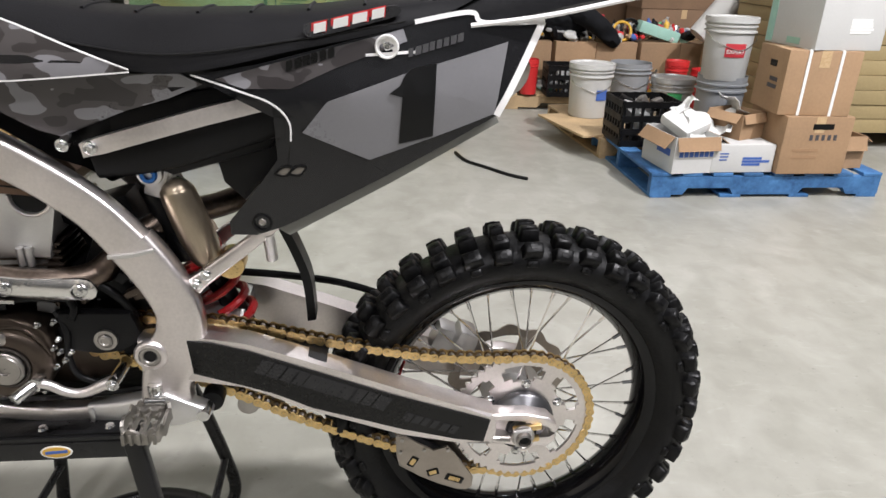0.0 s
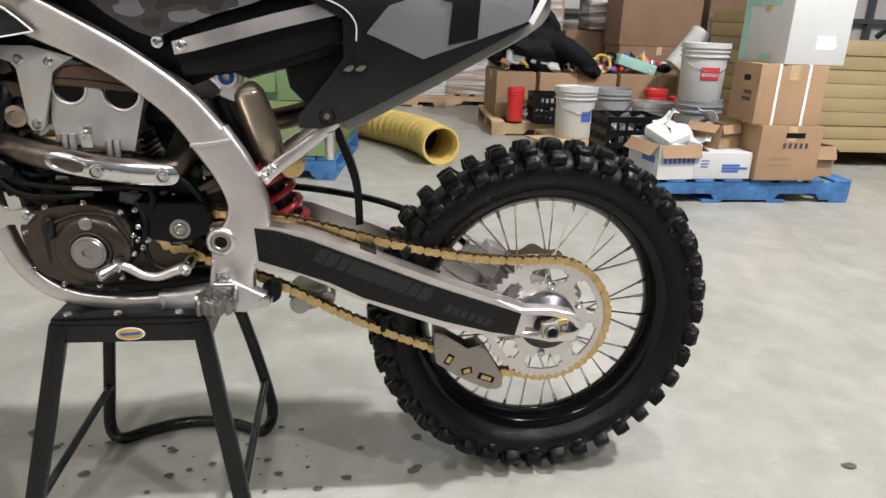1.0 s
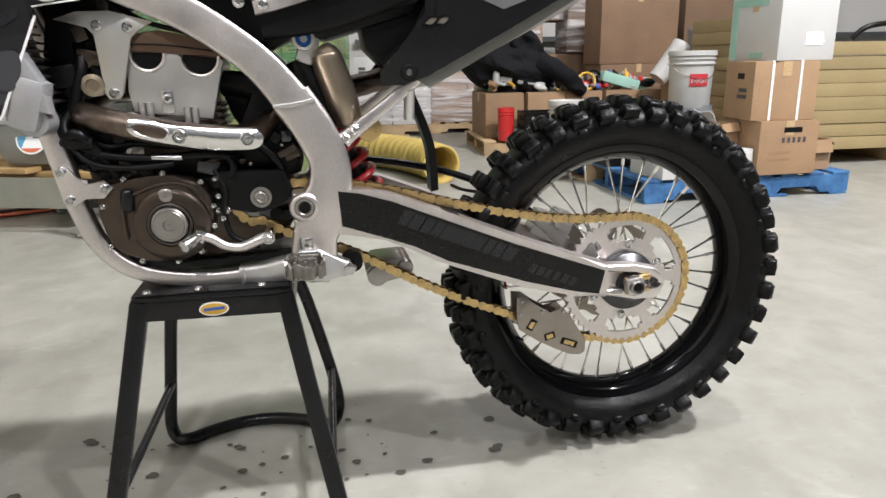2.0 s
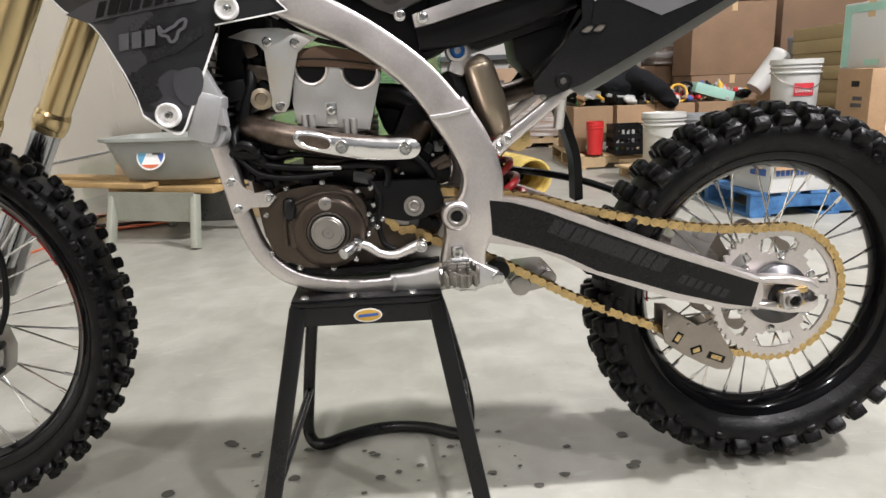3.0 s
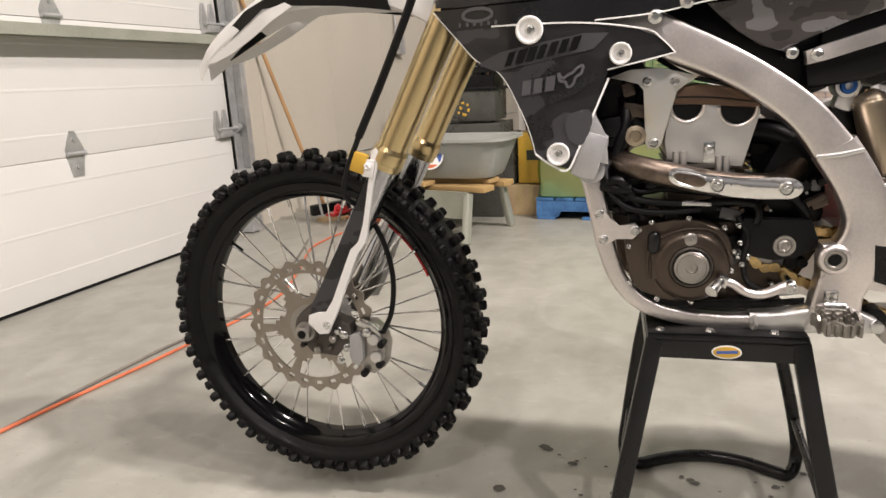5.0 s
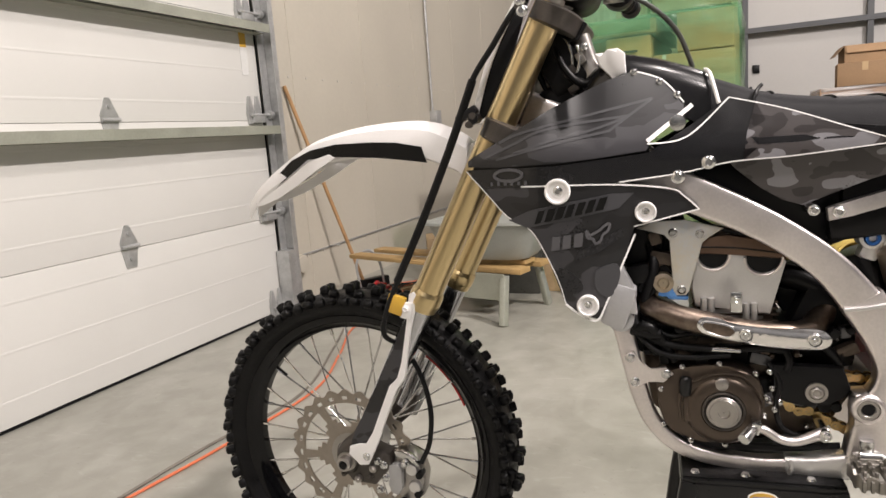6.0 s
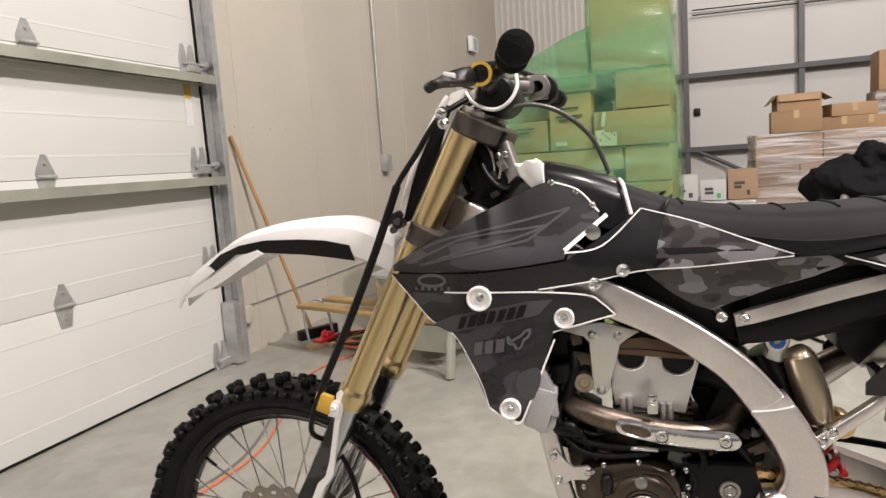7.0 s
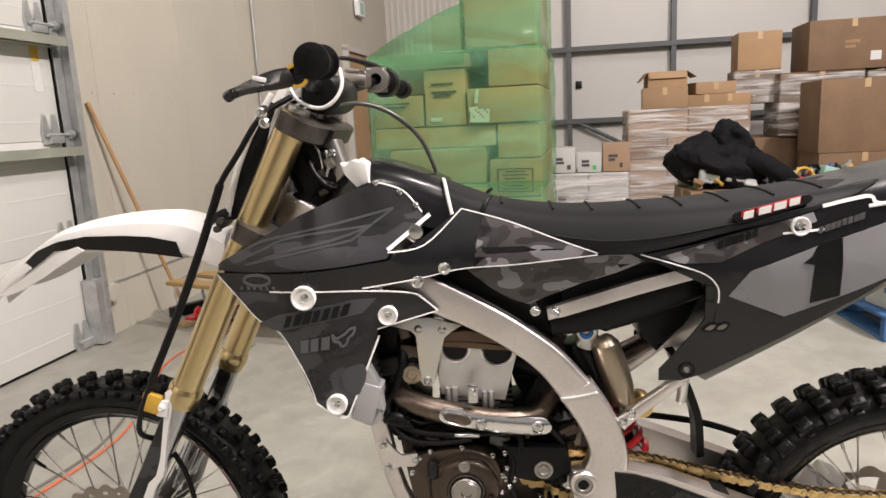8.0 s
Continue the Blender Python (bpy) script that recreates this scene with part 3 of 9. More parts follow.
def tread(parent, c, R, width, rows, count, block):
    """Knobs round a tyre: rows are (offset across, length, width, turn, half a step)."""
    for off, ln, wd, turn, half, *low in rows:
        b = bmesh.new()
        t = bmesh.ops.create_cube(b, size=1.0, matrix=Matrix.Diagonal((ln, wd, block * 1.4, 1)))
        for v in b.verts:
            if v.co.z > 0:
                v.co.x *= 0.84
                v.co.y *= 0.86
        bmesh.ops.bevel(b, geom=b.edges[:], offset=0.0020, segments=1, affect="EDGES")
        box(b, (0, 0, block * 0.70), (ln * 0.30, wd * 0.34, 0.0022))
        me = finish("knob", b, "rubber", angle=60)
        e = abs(off) / (width / 2)
        drop = e ** 2.4 * 0.030
        lean = math.degrees(math.atan(2.4 * e ** 1.4 * 0.030 / (width / 2))) * (1 if off > 0 else -1)
        if low:
            drop, lean = low[0], low[1] * (1 if off > 0 else -1)
        for i in range(count):
            a = 2 * math.pi * (i + half) / count
            m = Matrix.Translation(c) @ Matrix.Rotation(a, 4, "Y") @ pose(0, off, R - block * 0.62 - drop, -lean * 0.9, 0, turn)
            part("knob", me, "rubber", parent, at=m)


def wheel(name, c, R, width, rim_r, rows, count, block, spokes, hub_r, label, seed):
    """Hub with tyre, rim and laced spokes."""
    x, _, z = c
    b = bmesh.new()
    lathe(b, [(hub_r * 1.05, -0.048), (hub_r * 1.15, -0.040), (hub_r * 0.72, -0.032), (hub_r * 0.62, 0.0), (hub_r * 0.72, 0.032),
              (hub_r * 1.15, 0.040), (hub_r * 1.05, 0.048), (0.014, 0.052), (0.014, -0.052)], c, 40)
    w = part(name, b, "alu_cast", bike, label)
    # carcass
    b = bmesh.new()
    prof = []
    h = width / 2
    top, low = R - block, rim_r + 0.003
    mid = low + 0.42 * (top - low)
    for f in (0.0, 0.2, 0.45, 0.7):
        prof.append((low + (mid - low) * f, -h * (0.60 + 0.34 * math.sin(f * math.pi / 2))))
    for k in range(25):
        a = math.pi * k / 24
        prof.append((mid + (top - mid) * abs(math.sin(a)) ** 0.75, -h * 0.94 * math.copysign(abs(math.cos(a)) ** 0.9, math.cos(a))))
    for f in (0.7, 0.45, 0.2, 0.0):
        prof.append((low + (mid - low) * f, h * (0.60 + 0.34 * math.sin(f * math.pi / 2))))
    prof += [(rim_r - 0.002, h * 0.52), (rim_r - 0.006, h * 0.30), (rim_r - 0.006, -h * 0.30), (rim_r - 0.002, -h * 0.52)]
    lathe(b, prof, c, 112)
    part("tyre", b, "rubber", w, "muddy black knobbly off-road tyre")
    tread(w, c, R, width, rows, count, block)
    # rim
    b = bmesh.new()
    q = h * 0.56
    lathe(b, [(rim_r + 0.006, -q), (rim_r + 0.002, -q - 0.003), (rim_r - 0.010, -q), (rim_r - 0.016, -q + 0.007), (rim_r - 0.0185, -q + 0.011), (rim_r - 0.0275, -0.010), (rim_r - 0.0285, 0.0),
              (rim_r - 0.0275, 0.010), (rim_r - 0.0185, q - 0.011), (rim_r - 0.016, q - 0.007), (rim_r - 0.010, q), (rim_r + 0.002, q + 0.003), (rim_r + 0.006, q), (rim_r - 0.006, q - 0.010),
              (rim_r - 0.024, 0.0), (rim_r - 0.006, -q + 0.010)], c, 112)
    part("rim", b, "rim", w, "glossy black rim")
    # spokes, crossed
    n = spokes
    for i in range(n):
        side = -1 if i % 2 else 1
        ar = 2 * math.pi * (i + 0.5) / n
        lead = 0.42 if (i // 2) % 2 else -0.42
        ah = ar + lead
        p0 = (x + hub_r * 1.05 * math.cos(ah), side * 0.040, z + hub_r * 1.05 * math.sin(ah))
        p1 = (x + (rim_r - 0.0255) * math.cos(ar), side * 0.006, z + (rim_r - 0.0255) * math.sin(ar))
        b = bmesh.new()
        cyl(b, p0, p1, 0.0019, seg=7)
        v0, v1 = Vector(p0), Vector(p1)
        d = (v1 - v0).normalized()
        cyl(b, v1 - d * 0.018, v1 + d * 0.004, 0.0034, seg=8)
        part("spoke", b, "chrome", w)
    b = bmesh.new()
    a = math.radians(143 if name == "front_wheel" else 215)
    p = Vector((x + (rim_r - 0.02) * math.cos(a), 0, z + (rim_r - 0.02) * math.sin(a)))
    d = Vector((-math.cos(a), 0, -math.sin(a)))
    cyl(b, p, p + d * 0.035, 0.0032, seg=8)
    cyl(b, p, p + d * 0.007, 0.008, seg=6)
    part("valve_stem", b, "black", w)
    return w


rear_rows = [(-0.016, 0.034, 0.024, 0, 0.0), (0.016, 0.034, 0.024, 0, 0.0), (-0.034, 0.032, 0.024, 6, 0.5), (0.034, 0.032, 0.024, -6, 0.5),
             (-0.049, 0.036, 0.024, 4, 0.0), (0.049, 0.036, 0.024, -4, 0.0), (0.0, 0.026, 0.028, 0, 0.5),
             (-0.0555, 0.034, 0.024, 0, 0.5, 0.022, 62), (0.0555, 0.034, 0.024, 0, 0.5, 0.022, 62),
             (-0.0475, 0.022, 0.014, 0, 0.0, 0.040, 80), (0.0475, 0.022, 0.014, 0, 0.0, 0.040, 80)]
front_rows = [(-0.0125, 0.020, 0.016, 0, 0.0), (0.0125, 0.020, 0.016, 0, 0.0), (-0.030, 0.022, 0.016, 10, 0.5), (0.030, 0.022, 0.016, -10, 0.5),
              (-0.043, 0.022, 0.016, 6, 0.0), (0.043, 0.022, 0.016, -6, 0.0), (-0.0475, 0.020, 0.012, 0, 0.5, 0.019, 68), (0.0475, 0.020, 0.012, 0, 0.5, 0.019, 68)]
rear_wheel = wheel("rear_wheel", REAR, 0.347, 0.122, 0.256, rear_rows, 20, 0.020, 36, 0.050, "rear wheel with black rim and steel spokes", 3)
front_wheel = wheel("front_wheel", FRONT, 0.351, 0.098, 0.285, front_rows, 36, 0.016, 36, 0.036, "front wheel with black rim and steel spokes", 4)
# the bike leans a little on its stand; the front wheel is steered a few degrees to the right
rear_wheel.matrix_basis = Matrix.Translation((0.764, -0.010, 0.350)) @ Matrix.Rotation(-0.028, 4, "X") @ Matrix.Translation(-Vector(REAR))
front_wheel.matrix_basis = Matrix.Translation((-0.758, -0.015, 0.374)) @ Matrix.Rotation(0.05, 4, Vector((-0.250, 0, -0.480))) @ Matrix.Translation(-Vector(FRONT))

# red rim stickers on the inside of the rims
for c, rr, a0, a1, w in ((FRONT, 0.2475, 22, 52, front_wheel), (REAR, 0.2185, 158, 186, rear_wheel)):
    b = bmesh.new()
    lp = []
    for k in range(13):
        a = math.radians(a0 + (a1 - a0) * k / 12)
        lp.append([(c[0] + r * math.cos(a), y, c[2] + r * math.sin(a)) for r, y in ((rr, 0.002), (rr + 0.0062, 0.012), (rr + 0.0072, 0.012), (rr + 0.001, 0.002))])
    rings(b, lp)
    part("rim_sticker", b, "red", w, "red rim sticker")

# rear sprocket: toothed plate with six slots
b = bmesh.new()
ring_plate(b, REAR, -0.062, 0.006, (0.057, 0.076, 0.083, 0.101, 0.107, 0.1225), 300, lambda i, k: not ((i == 2 and 5 < k % 50 < 45) or (i == 3 and 9 < k % 50 < 41) or (i == 1 and 13 < k % 50 < 37)), lambda a: 0.0035 * math.cos(a * 50))
part("sprocket", b, "alu", rear_wheel, "bare aluminium rear sprocket with slots", smooth=False)
b = bmesh.new()
lathe(b, [(0.020, -0.098), (0.030, -0.097), (0.038, -0.082), (0.054, -0.074), (0.057, -0.068), (0.057, -0.060), (0.045, -0.045), (0.020, -0.040)], REAR, 48)
part("hub_flange", b, "hub", rear_wheel)
bolts("sprocket_bolt", "zinc", rear_wheel, [(REAR[0] + 0.071 * math.cos(2 * math.pi * k / 6 + 0.45), -0.066, REAR[2] + 0.071 * math.sin(2 * math.pi * k / 6 + 0.45)) for k in range(6)], 0.0065, 0.006)
b = bmesh.new()
ring_plate(b, REAR, 0.068, 0.004, (0.050, 0.060, 0.094, 0.112), 144, lambda i, k: i != 1 or k % 24 < 7, lambda a: 0.005 * math.cos(a * 12))
part("brake_disc", b, "disc", rear_wheel, "wavy steel rear brake disc", smooth=False)

# front brake disc with inner webs
b = bmesh.new()
ring_plate(b, FRONT, -0.066, 0.0035, (0.046, 0.060, 0.071, 0.080, 0.111, 0.118, 0.1255, 0.136), 288, lambda i, k: not ((i == 3 and k % 48 > 7) or (i == 2 and 12 < k % 48 < 43) or (i == 1 and 20 < k % 48 < 35) or (i == 5 and k % 12 < 5)), lambda a: 0.0045 * math.cos(a * 24 - 0.9))
part("brake_disc", b, "disc", front_wheel, "wavy drilled steel front brake disc", smooth=False)
b = bmesh.new()
lathe(b, [(0.034, -0.069), (0.046, -0.069), (0.046, -0.063), (0.034, -0.063)], FRONT, 40)
part("disc_carrier", b, "steel", front_wheel)

# ---- frame ----
b = bmesh.new()
beam(b, [(-0.36, -0.035, 1.045, 0.075, 0.045), (-0.27, -0.055, 1.00, 0.072, 0.042), (-0.18, -0.075, 0.945, 0.068, 0.036), (-0.10, -0.088, 0.897, 0.062, 0.034),
         (-0.02, -0.095, 0.858, 0.055, 0.034), (0.05, -0.098, 0.817, 0.052, 0.034), (0.115, -0.099, 0.765, 0.054, 0.034), (0.163, -0.100, 0.705, 0.060, 0.036)], 6, 7.0, 24)
both("frame_spar", b, "alu", bike, "raw aluminium frame spar")
b = bmesh.new()
beam(b, [(0.160, -0.099, 0.712, 0.066, 0.039), (0.192, -0.101, 0.662, 0.066, 0.038), (0.213, -0.102, 0.610, 0.066, 0.038), (0.213, -0.103, 0.570, 0.072, 0.040),
         (0.199, -0.103, 0.530, 0.084, 0.042), (0.183, -0.102, 0.485, 0.074, 0.040), (0.178, -0.100, 0.440, 0.078, 0.038), (0.170, -0.096, 0.415, 0.066, 0.034)], 6, 6.0, 24)
both("frame_upright", b, "alu", bike, "raw aluminium pivot upright")
b = bmesh.new()
beam(b, [(0.132, -0.120, 0.700, 0.006, 0.006), (0.165, -0.121, 0.703, 0.007, 0.007), (0.197, -0.120, 0.710, 0.006, 0.006)], 4)
part("weld_bead", b, "alu_cast", bike)
b = bmesh.new()
beam(b, [(0.056, -0.108, 0.404, 0.006, 0.006), (0.063, -0.112, 0.420, 0.006, 0.006), (0.060, -0.110, 0.436, 0.006, 0.006)], 4)
part("weld_bead", b, "alu_cast", bike)
b = bmesh.new()
beam(b, [(-0.30, -0.03, 0.98, 0.05, 0.06), (-0.262, -0.045, 0.86, 0.045, 0.05), (-0.228, -0.065, 0.75, 0.042, 0.038), (-0.205, -0.082, 0.66, 0.034, 0.03), (-0.192, -0.088, 0.60, 0.032, 0.028),
         (-0.180, -0.09, 0.545, 0.030, 0.028), (-0.160, -0.09, 0.492, 0.028, 0.028), (-0.125, -0.09, 0.452, 0.027, 0.028), (-0.075, -0.09, 0.430, 0.026, 0.028),
         (0.0, -0.09, 0.420, 0.025, 0.028), (0.06, -0.09, 0.421, 0.026, 0.028)], 6, 5.0, 20)
both("frame_cradle", b, "alu", bike, "raw aluminium lower cradle tube")
b = bmesh.new()
beam(b, [(0.055, -0.092, 0.422, 0.034, 0.032), (0.10, -0.094, 0.424, 0.040, 0.036), (0.15, -0.098, 0.432, 0.048, 0.038), (0.20, -0.100, 0.44, 0.050, 0.030)], 5)
both("cradle_joint", b, "alu_cast", bike)
b = bmesh.new()
cyl(b, (-0.345, 0, 1.03), (-0.30, 0, 1.13), 0.034, seg=28)
box(b, (-0.22, 0, 0.93), (0.10, 0.11, 0.05), (0, 28, 0), 0.01)
part("steering_head", b, "alu_cast", bike)
b = bmesh.new()
for x, z, r in ((0.169, 0.538, 0.0225),):
    lathe(b, [(r * 1.12, -0.1235), (r, -0.1275), (r * 0.9, -0.1292), (r * 0.74, -0.1292), (r * 0.70, -0.1250), (0.0015, -0.1250), (0.0015, -0.105), (r * 1.1, -0.105)], (x, 0, z), 36)
part("pivot_boss", b, "alu", bike)
b = bmesh.new()
lathe(b, [(0.0165, -0.1255), (0.0155, -0.1280), (0.011, -0.1280), (0.0090, -0.1255), (0.001, -0.1255), (0.001, -0.110), (0.0165, -0.110)], (0.169, 0, 0.538), 24)
part("pivot_nut", b, "steel", bike)
# black disc in place of the shade inside the nut's bore
b = bmesh.new()
cyl(b, (0.169, -0.118, 0.538), (0.169, -0.1266, 0.538), 0.0092, seg=16)
part("nut_bore_shade", b, "black", bike, "black disc for the shade in the pivot nut's bore")

# sub frame
b = bmesh.new()
slab(b, [(0.112, 0.858), (0.138, 0.8665), (0.264, 0.903), (0.40, 0.938), (0.62, 0.992), (0.62, 0.972), (0.40, 0.914), (0.272, 0.881), (0.142, 0.844), (0.115, 0.838)], -0.098, -0.080, 0.0015)
both("subframe_rail", b, "alu", bike, "square aluminium subframe rail")
b = bmesh.new()
beam(b, [(0.238, -0.092, 0.640, 0.028, 0.022), (0.256, -0.092, 0.655, 0.024, 0.020), (0.345, -0.088, 0.722, 0.020, 0.018), (0.47, -0.08, 0.83, 0.020, 0.018)], 4, 5)
both("subframe_strut", b, "alu", bike, "aluminium lower subframe strut")
for x, z in ((0.092, 0.857), (0.127, 0.853), (0.243, 0.646), (0.258, 0.66)):
    b = bmesh.new()
    cyl(b, (x, -0.06, z), (x, -0.103, z), 0.0095, seg=16, bevel=0.002)
    hexbolt(b, (x, -0.103, z), 0.0062, 0.006)
    part("subframe_bolt", b, "zinc", bike)

# ---- swingarm ----
b = bmesh.new()
slab(b, [(0.150, 0.562), (0.20, 0.566), (0.26, 0.562), (0.31, 0.552), (0.34, 0.541), (0.43, 0.506), (0.55, 0.457), (0.65, 0.419), (0.705, 0.402), (0.705, 0.337), (0.65, 0.345),
         (0.55, 0.368), (0.46, 0.402), (0.39, 0.429), (0.34, 0.456), (0.30, 0.474), (0.23, 0.496), (0.15, 0.505)], -0.122, -0.080, 0.008)
both("swingarm_beam", b, "alu", bike, "raw aluminium swingarm beam")
b = bmesh.new()
slab(b, [(0.224, 0.562), (0.26, 0.556), (0.312, 0.540), (0.427, 0.493), (0.53, 0.451), (0.63, 0.415), (0.698, 0.391), (0.688, 0.347), (0.64, 0.356), (0.55, 0.381), (0.46, 0.412), (0.407, 0.430),
         (0.349, 0.460), (0.301, 0.478), (0.228, 0.503)], -0.1245, -0.1215, 0.0008)
both("swingarm_sticker", b, "vinyl_black", bike, "black vinyl swingarm sticker")


def glyphs(name, p, d, up, size, count, gap, depth, mat, parent, label="", fill=0.72, slant=0.25, seed=1, y=None):
    """A row of plain blocks in place of lettering, on a side face: p is (x, z), d the line's way in x and z."""
    g = bmesh.new()
    rnd = random.Random(seed)
    for i in range(count):
        w = size * fill * (0.85 + 0.3 * rnd.random())
        x0, z0 = p[0] + d[0] * gap * i, p[1] + d[1] * gap * i
        o = [(0, 0), (w, 0), (w + slant * size, size), (slant * size, size)]
        yy = y(x0, z0) if callable(y) else y
        slab(g, [(x0 + d[0] * a + up[0] * c, z0 + d[1] * a + up[1] * c) for a, c in o], yy - depth, yy)
    return part(name, g, mat, parent, label, smooth=False)


glyphs("lettering", (0.318, 0.503), (0.925, -0.38), (0.38, 0.925), 0.027, 11, 0.0195, 0.0012, "vinyl_faint", bike, "faint grey lettering blocks", y=-0.1243)
glyphs("lettering", (0.548, 0.401), (0.93, -0.36), (0.36, 0.93), 0.016, 6, 0.0165, 0.0012, "vinyl_faint", bike, "faint grey lettering blocks", seed=2, y=-0.1243)
b = bmesh.new()
slab(b, [(0.690, 0.402), (0.706, 0.400), (0.710, 0.372), (0.708, 0.342), (0.690, 0.344)], -0.121, -0.085, 0.004)
slab(b, [(0.700, 0.401), (0.76, 0.396), (0.800, 0.388), (0.815, 0.372), (0.814, 0.355), (0.804, 0.360), (0.800, 0.374), (0.76, 0.383), (0.700, 0.386)], -0.121, -0.092, 0.004)
slab(b, [(0.700, 0.355), (0.76, 0.345), (0.806, 0.345), (0.814, 0.357), (0.814, 0.340), (0.800, 0.328), (0.76, 0.330), (0.700, 0.341)], -0.121, -0.092, 0.004)
slab(b, [(0.70, 0.39), (0.80, 0.38), (0.80, 0.34), (0.70, 0.35)], -0.100, -0.090, 0.002)
both("axle_block", b, "alu", bike, "forked aluminium axle carrier")
b = bmesh.new()
box(b, (REAR[0] + 0.008, -0.124, REAR[2] + 0.012), (0.050, 0.010, 0.010), (0, -6, 0), 0.003)
box(b, (REAR[0] + 0.008, -0.124, REAR[2] - 0.012), (0.046, 0.010, 0.009), (0, -6, 0), 0.003)
part("chain_adjuster", b, "chain_gold", bike, "gold chain adjuster block")
b = bmesh.new()
lathe(b, [(0.011, -0.142), (0.014, -0.140), (0.014, -0.126), (0.020, -0.126), (0.020, -0.122), (0.008, -0.122), (0.008, -0.136)], REAR, 24)
cyl(b, (REAR[0], -0.12, REAR[2]), (REAR[0], 0.14, REAR[2]), 0.0125, seg=20)
cyl(b, (0.735, -0.12, 0.347), (0.70, -0.115, 0.347), 0.005, seg=8)
part("rear_axle", b, "steel", bike)
b = bmesh.new()
box(b, (REAR[0], -0.130, REAR[2]), (0.031, 0.014, 0.031), (0, -8, 0), 0.003)
part("axle_nut_block", b, "alu_cast", bike, "square bare axle block")
# solid black disc painted for the shaded hollow of the rear axle
b = bmesh.new()
cyl(b, (REAR[0], -0.134, REAR[2]), (REAR[0], -0.1415, REAR[2]), 0.0085, seg=18)
part("axle_bore_shade", b, "black", bike, "black disc for the shade in the hollow axle end")
b = bmesh.new()
box(b, (0.24, 0, 0.525), (0.10, 0.19, 0.075), (0, 8, 0), 0.015)
part("swingarm_bridge", b, "alu_cast", bike)
b = bmesh.new()
slab(b, [(0.15, 0.560), (0.24, 0.558), (0.33, 0.540), (0.43, 0.508), (0.43, 0.498), (0.33, 0.528), (0.24, 0.548), (0.15, 0.550)], -0.11, -0.05, 0.003)
part("chain_slider", b, "black", bike, "black plastic chain slider")

# chain guide
GUIDE = [(0.540, 0.340), (0.559, 0.338), (0.580, 0.322), (0.606, 0.304), (0.630, 0.314), (0.646, 0.296), (0.664, 0.266), (0.679, 0.243), (0.678, 0.220), (0.668, 0.214), (0.649, 0.216), (0.615, 0.232), (0.580, 0.252), (0.546, 0.276), (0.541, 0.300)]
b = bmesh.new()
slab(b, GUIDE, -0.092, -0.088, 0.0012)
slab(b, GUIDE, -0.054, -0.049, 0.0015)
guide = part("chain_guide", b, "disc", bike, "steel chain guide plate with cut-outs")
b = bmesh.new()
slab(b, [(0.556, 0.325), (0.60, 0.298), (0.645, 0.276), (0.664, 0.248), (0.655, 0.232), (0.60, 0.252), (0.556, 0.282)], -0.087, -0.054, 0.003)
part("guide_block", b, "black", guide, "black nylon guide block")
# slots laid on the plate: black for their shade, gold for the chain
for cx, cz, ln, tilt in ((0.570, 0.284, 0.022, 60), (0.606, 0.258, 0.021, 15), (0.645, 0.241, 0.034, -22)):
    for grow, y, mt, nm in ((1.0, -0.0926, "black", "cut_out"), (0.62, -0.0930, "chain_gold", "chain_seen_through")):
        b = bmesh.new()
        box(b, (cx, y, cz), (ln * grow, 0.0012, 0.0135 * grow), (0, -tilt, 0), 0.0004)
        part(nm, b, mt, guide)
for q in ((0.551, 0.332), (0.548, 0.306), (0.590, 0.308), (0.632, 0.306)):
    bolts("guide_rivet", "steel", guide, [(q[0], -0.0925, q[1])], 0.0035, 0.002, 12, False)

# ---- chain ----
def chain_path():
    fc, fr, rr = (0.088, 0.541), 0.034, 0.125
    pts = []
    for k in range(14):
        a = math.radians(75 + k * 210 / 13)
        pts.append((fc[0] + fr * math.cos(a), fc[1] + fr * math.sin(a)))
    low = [(0.145, 0.481), (0.216, 0.454), (0.26, 0.434), (0.317, 0.402), (0.375, 0.370), (0.438, 0.340), (0.525, 0.303), (0.60, 0.270), (0.66, 0.243)]
    rear = []
    for k in range(30):
        a = math.radians(-112 + k * 205 / 29)
        rear.append((REAR[0] + 0.011 + rr * math.cos(a), REAR[2] - 0.009 + rr * math.sin(a)))
    top = [(0.69, 0.476), (0.615, 0.482), (0.544, 0.494), (0.451, 0.514), (0.381, 0.532), (0.316, 0.550), (0.261, 0.561), (0.20, 0.568)]
    return spline(pts + low + rear + top, 8, True)


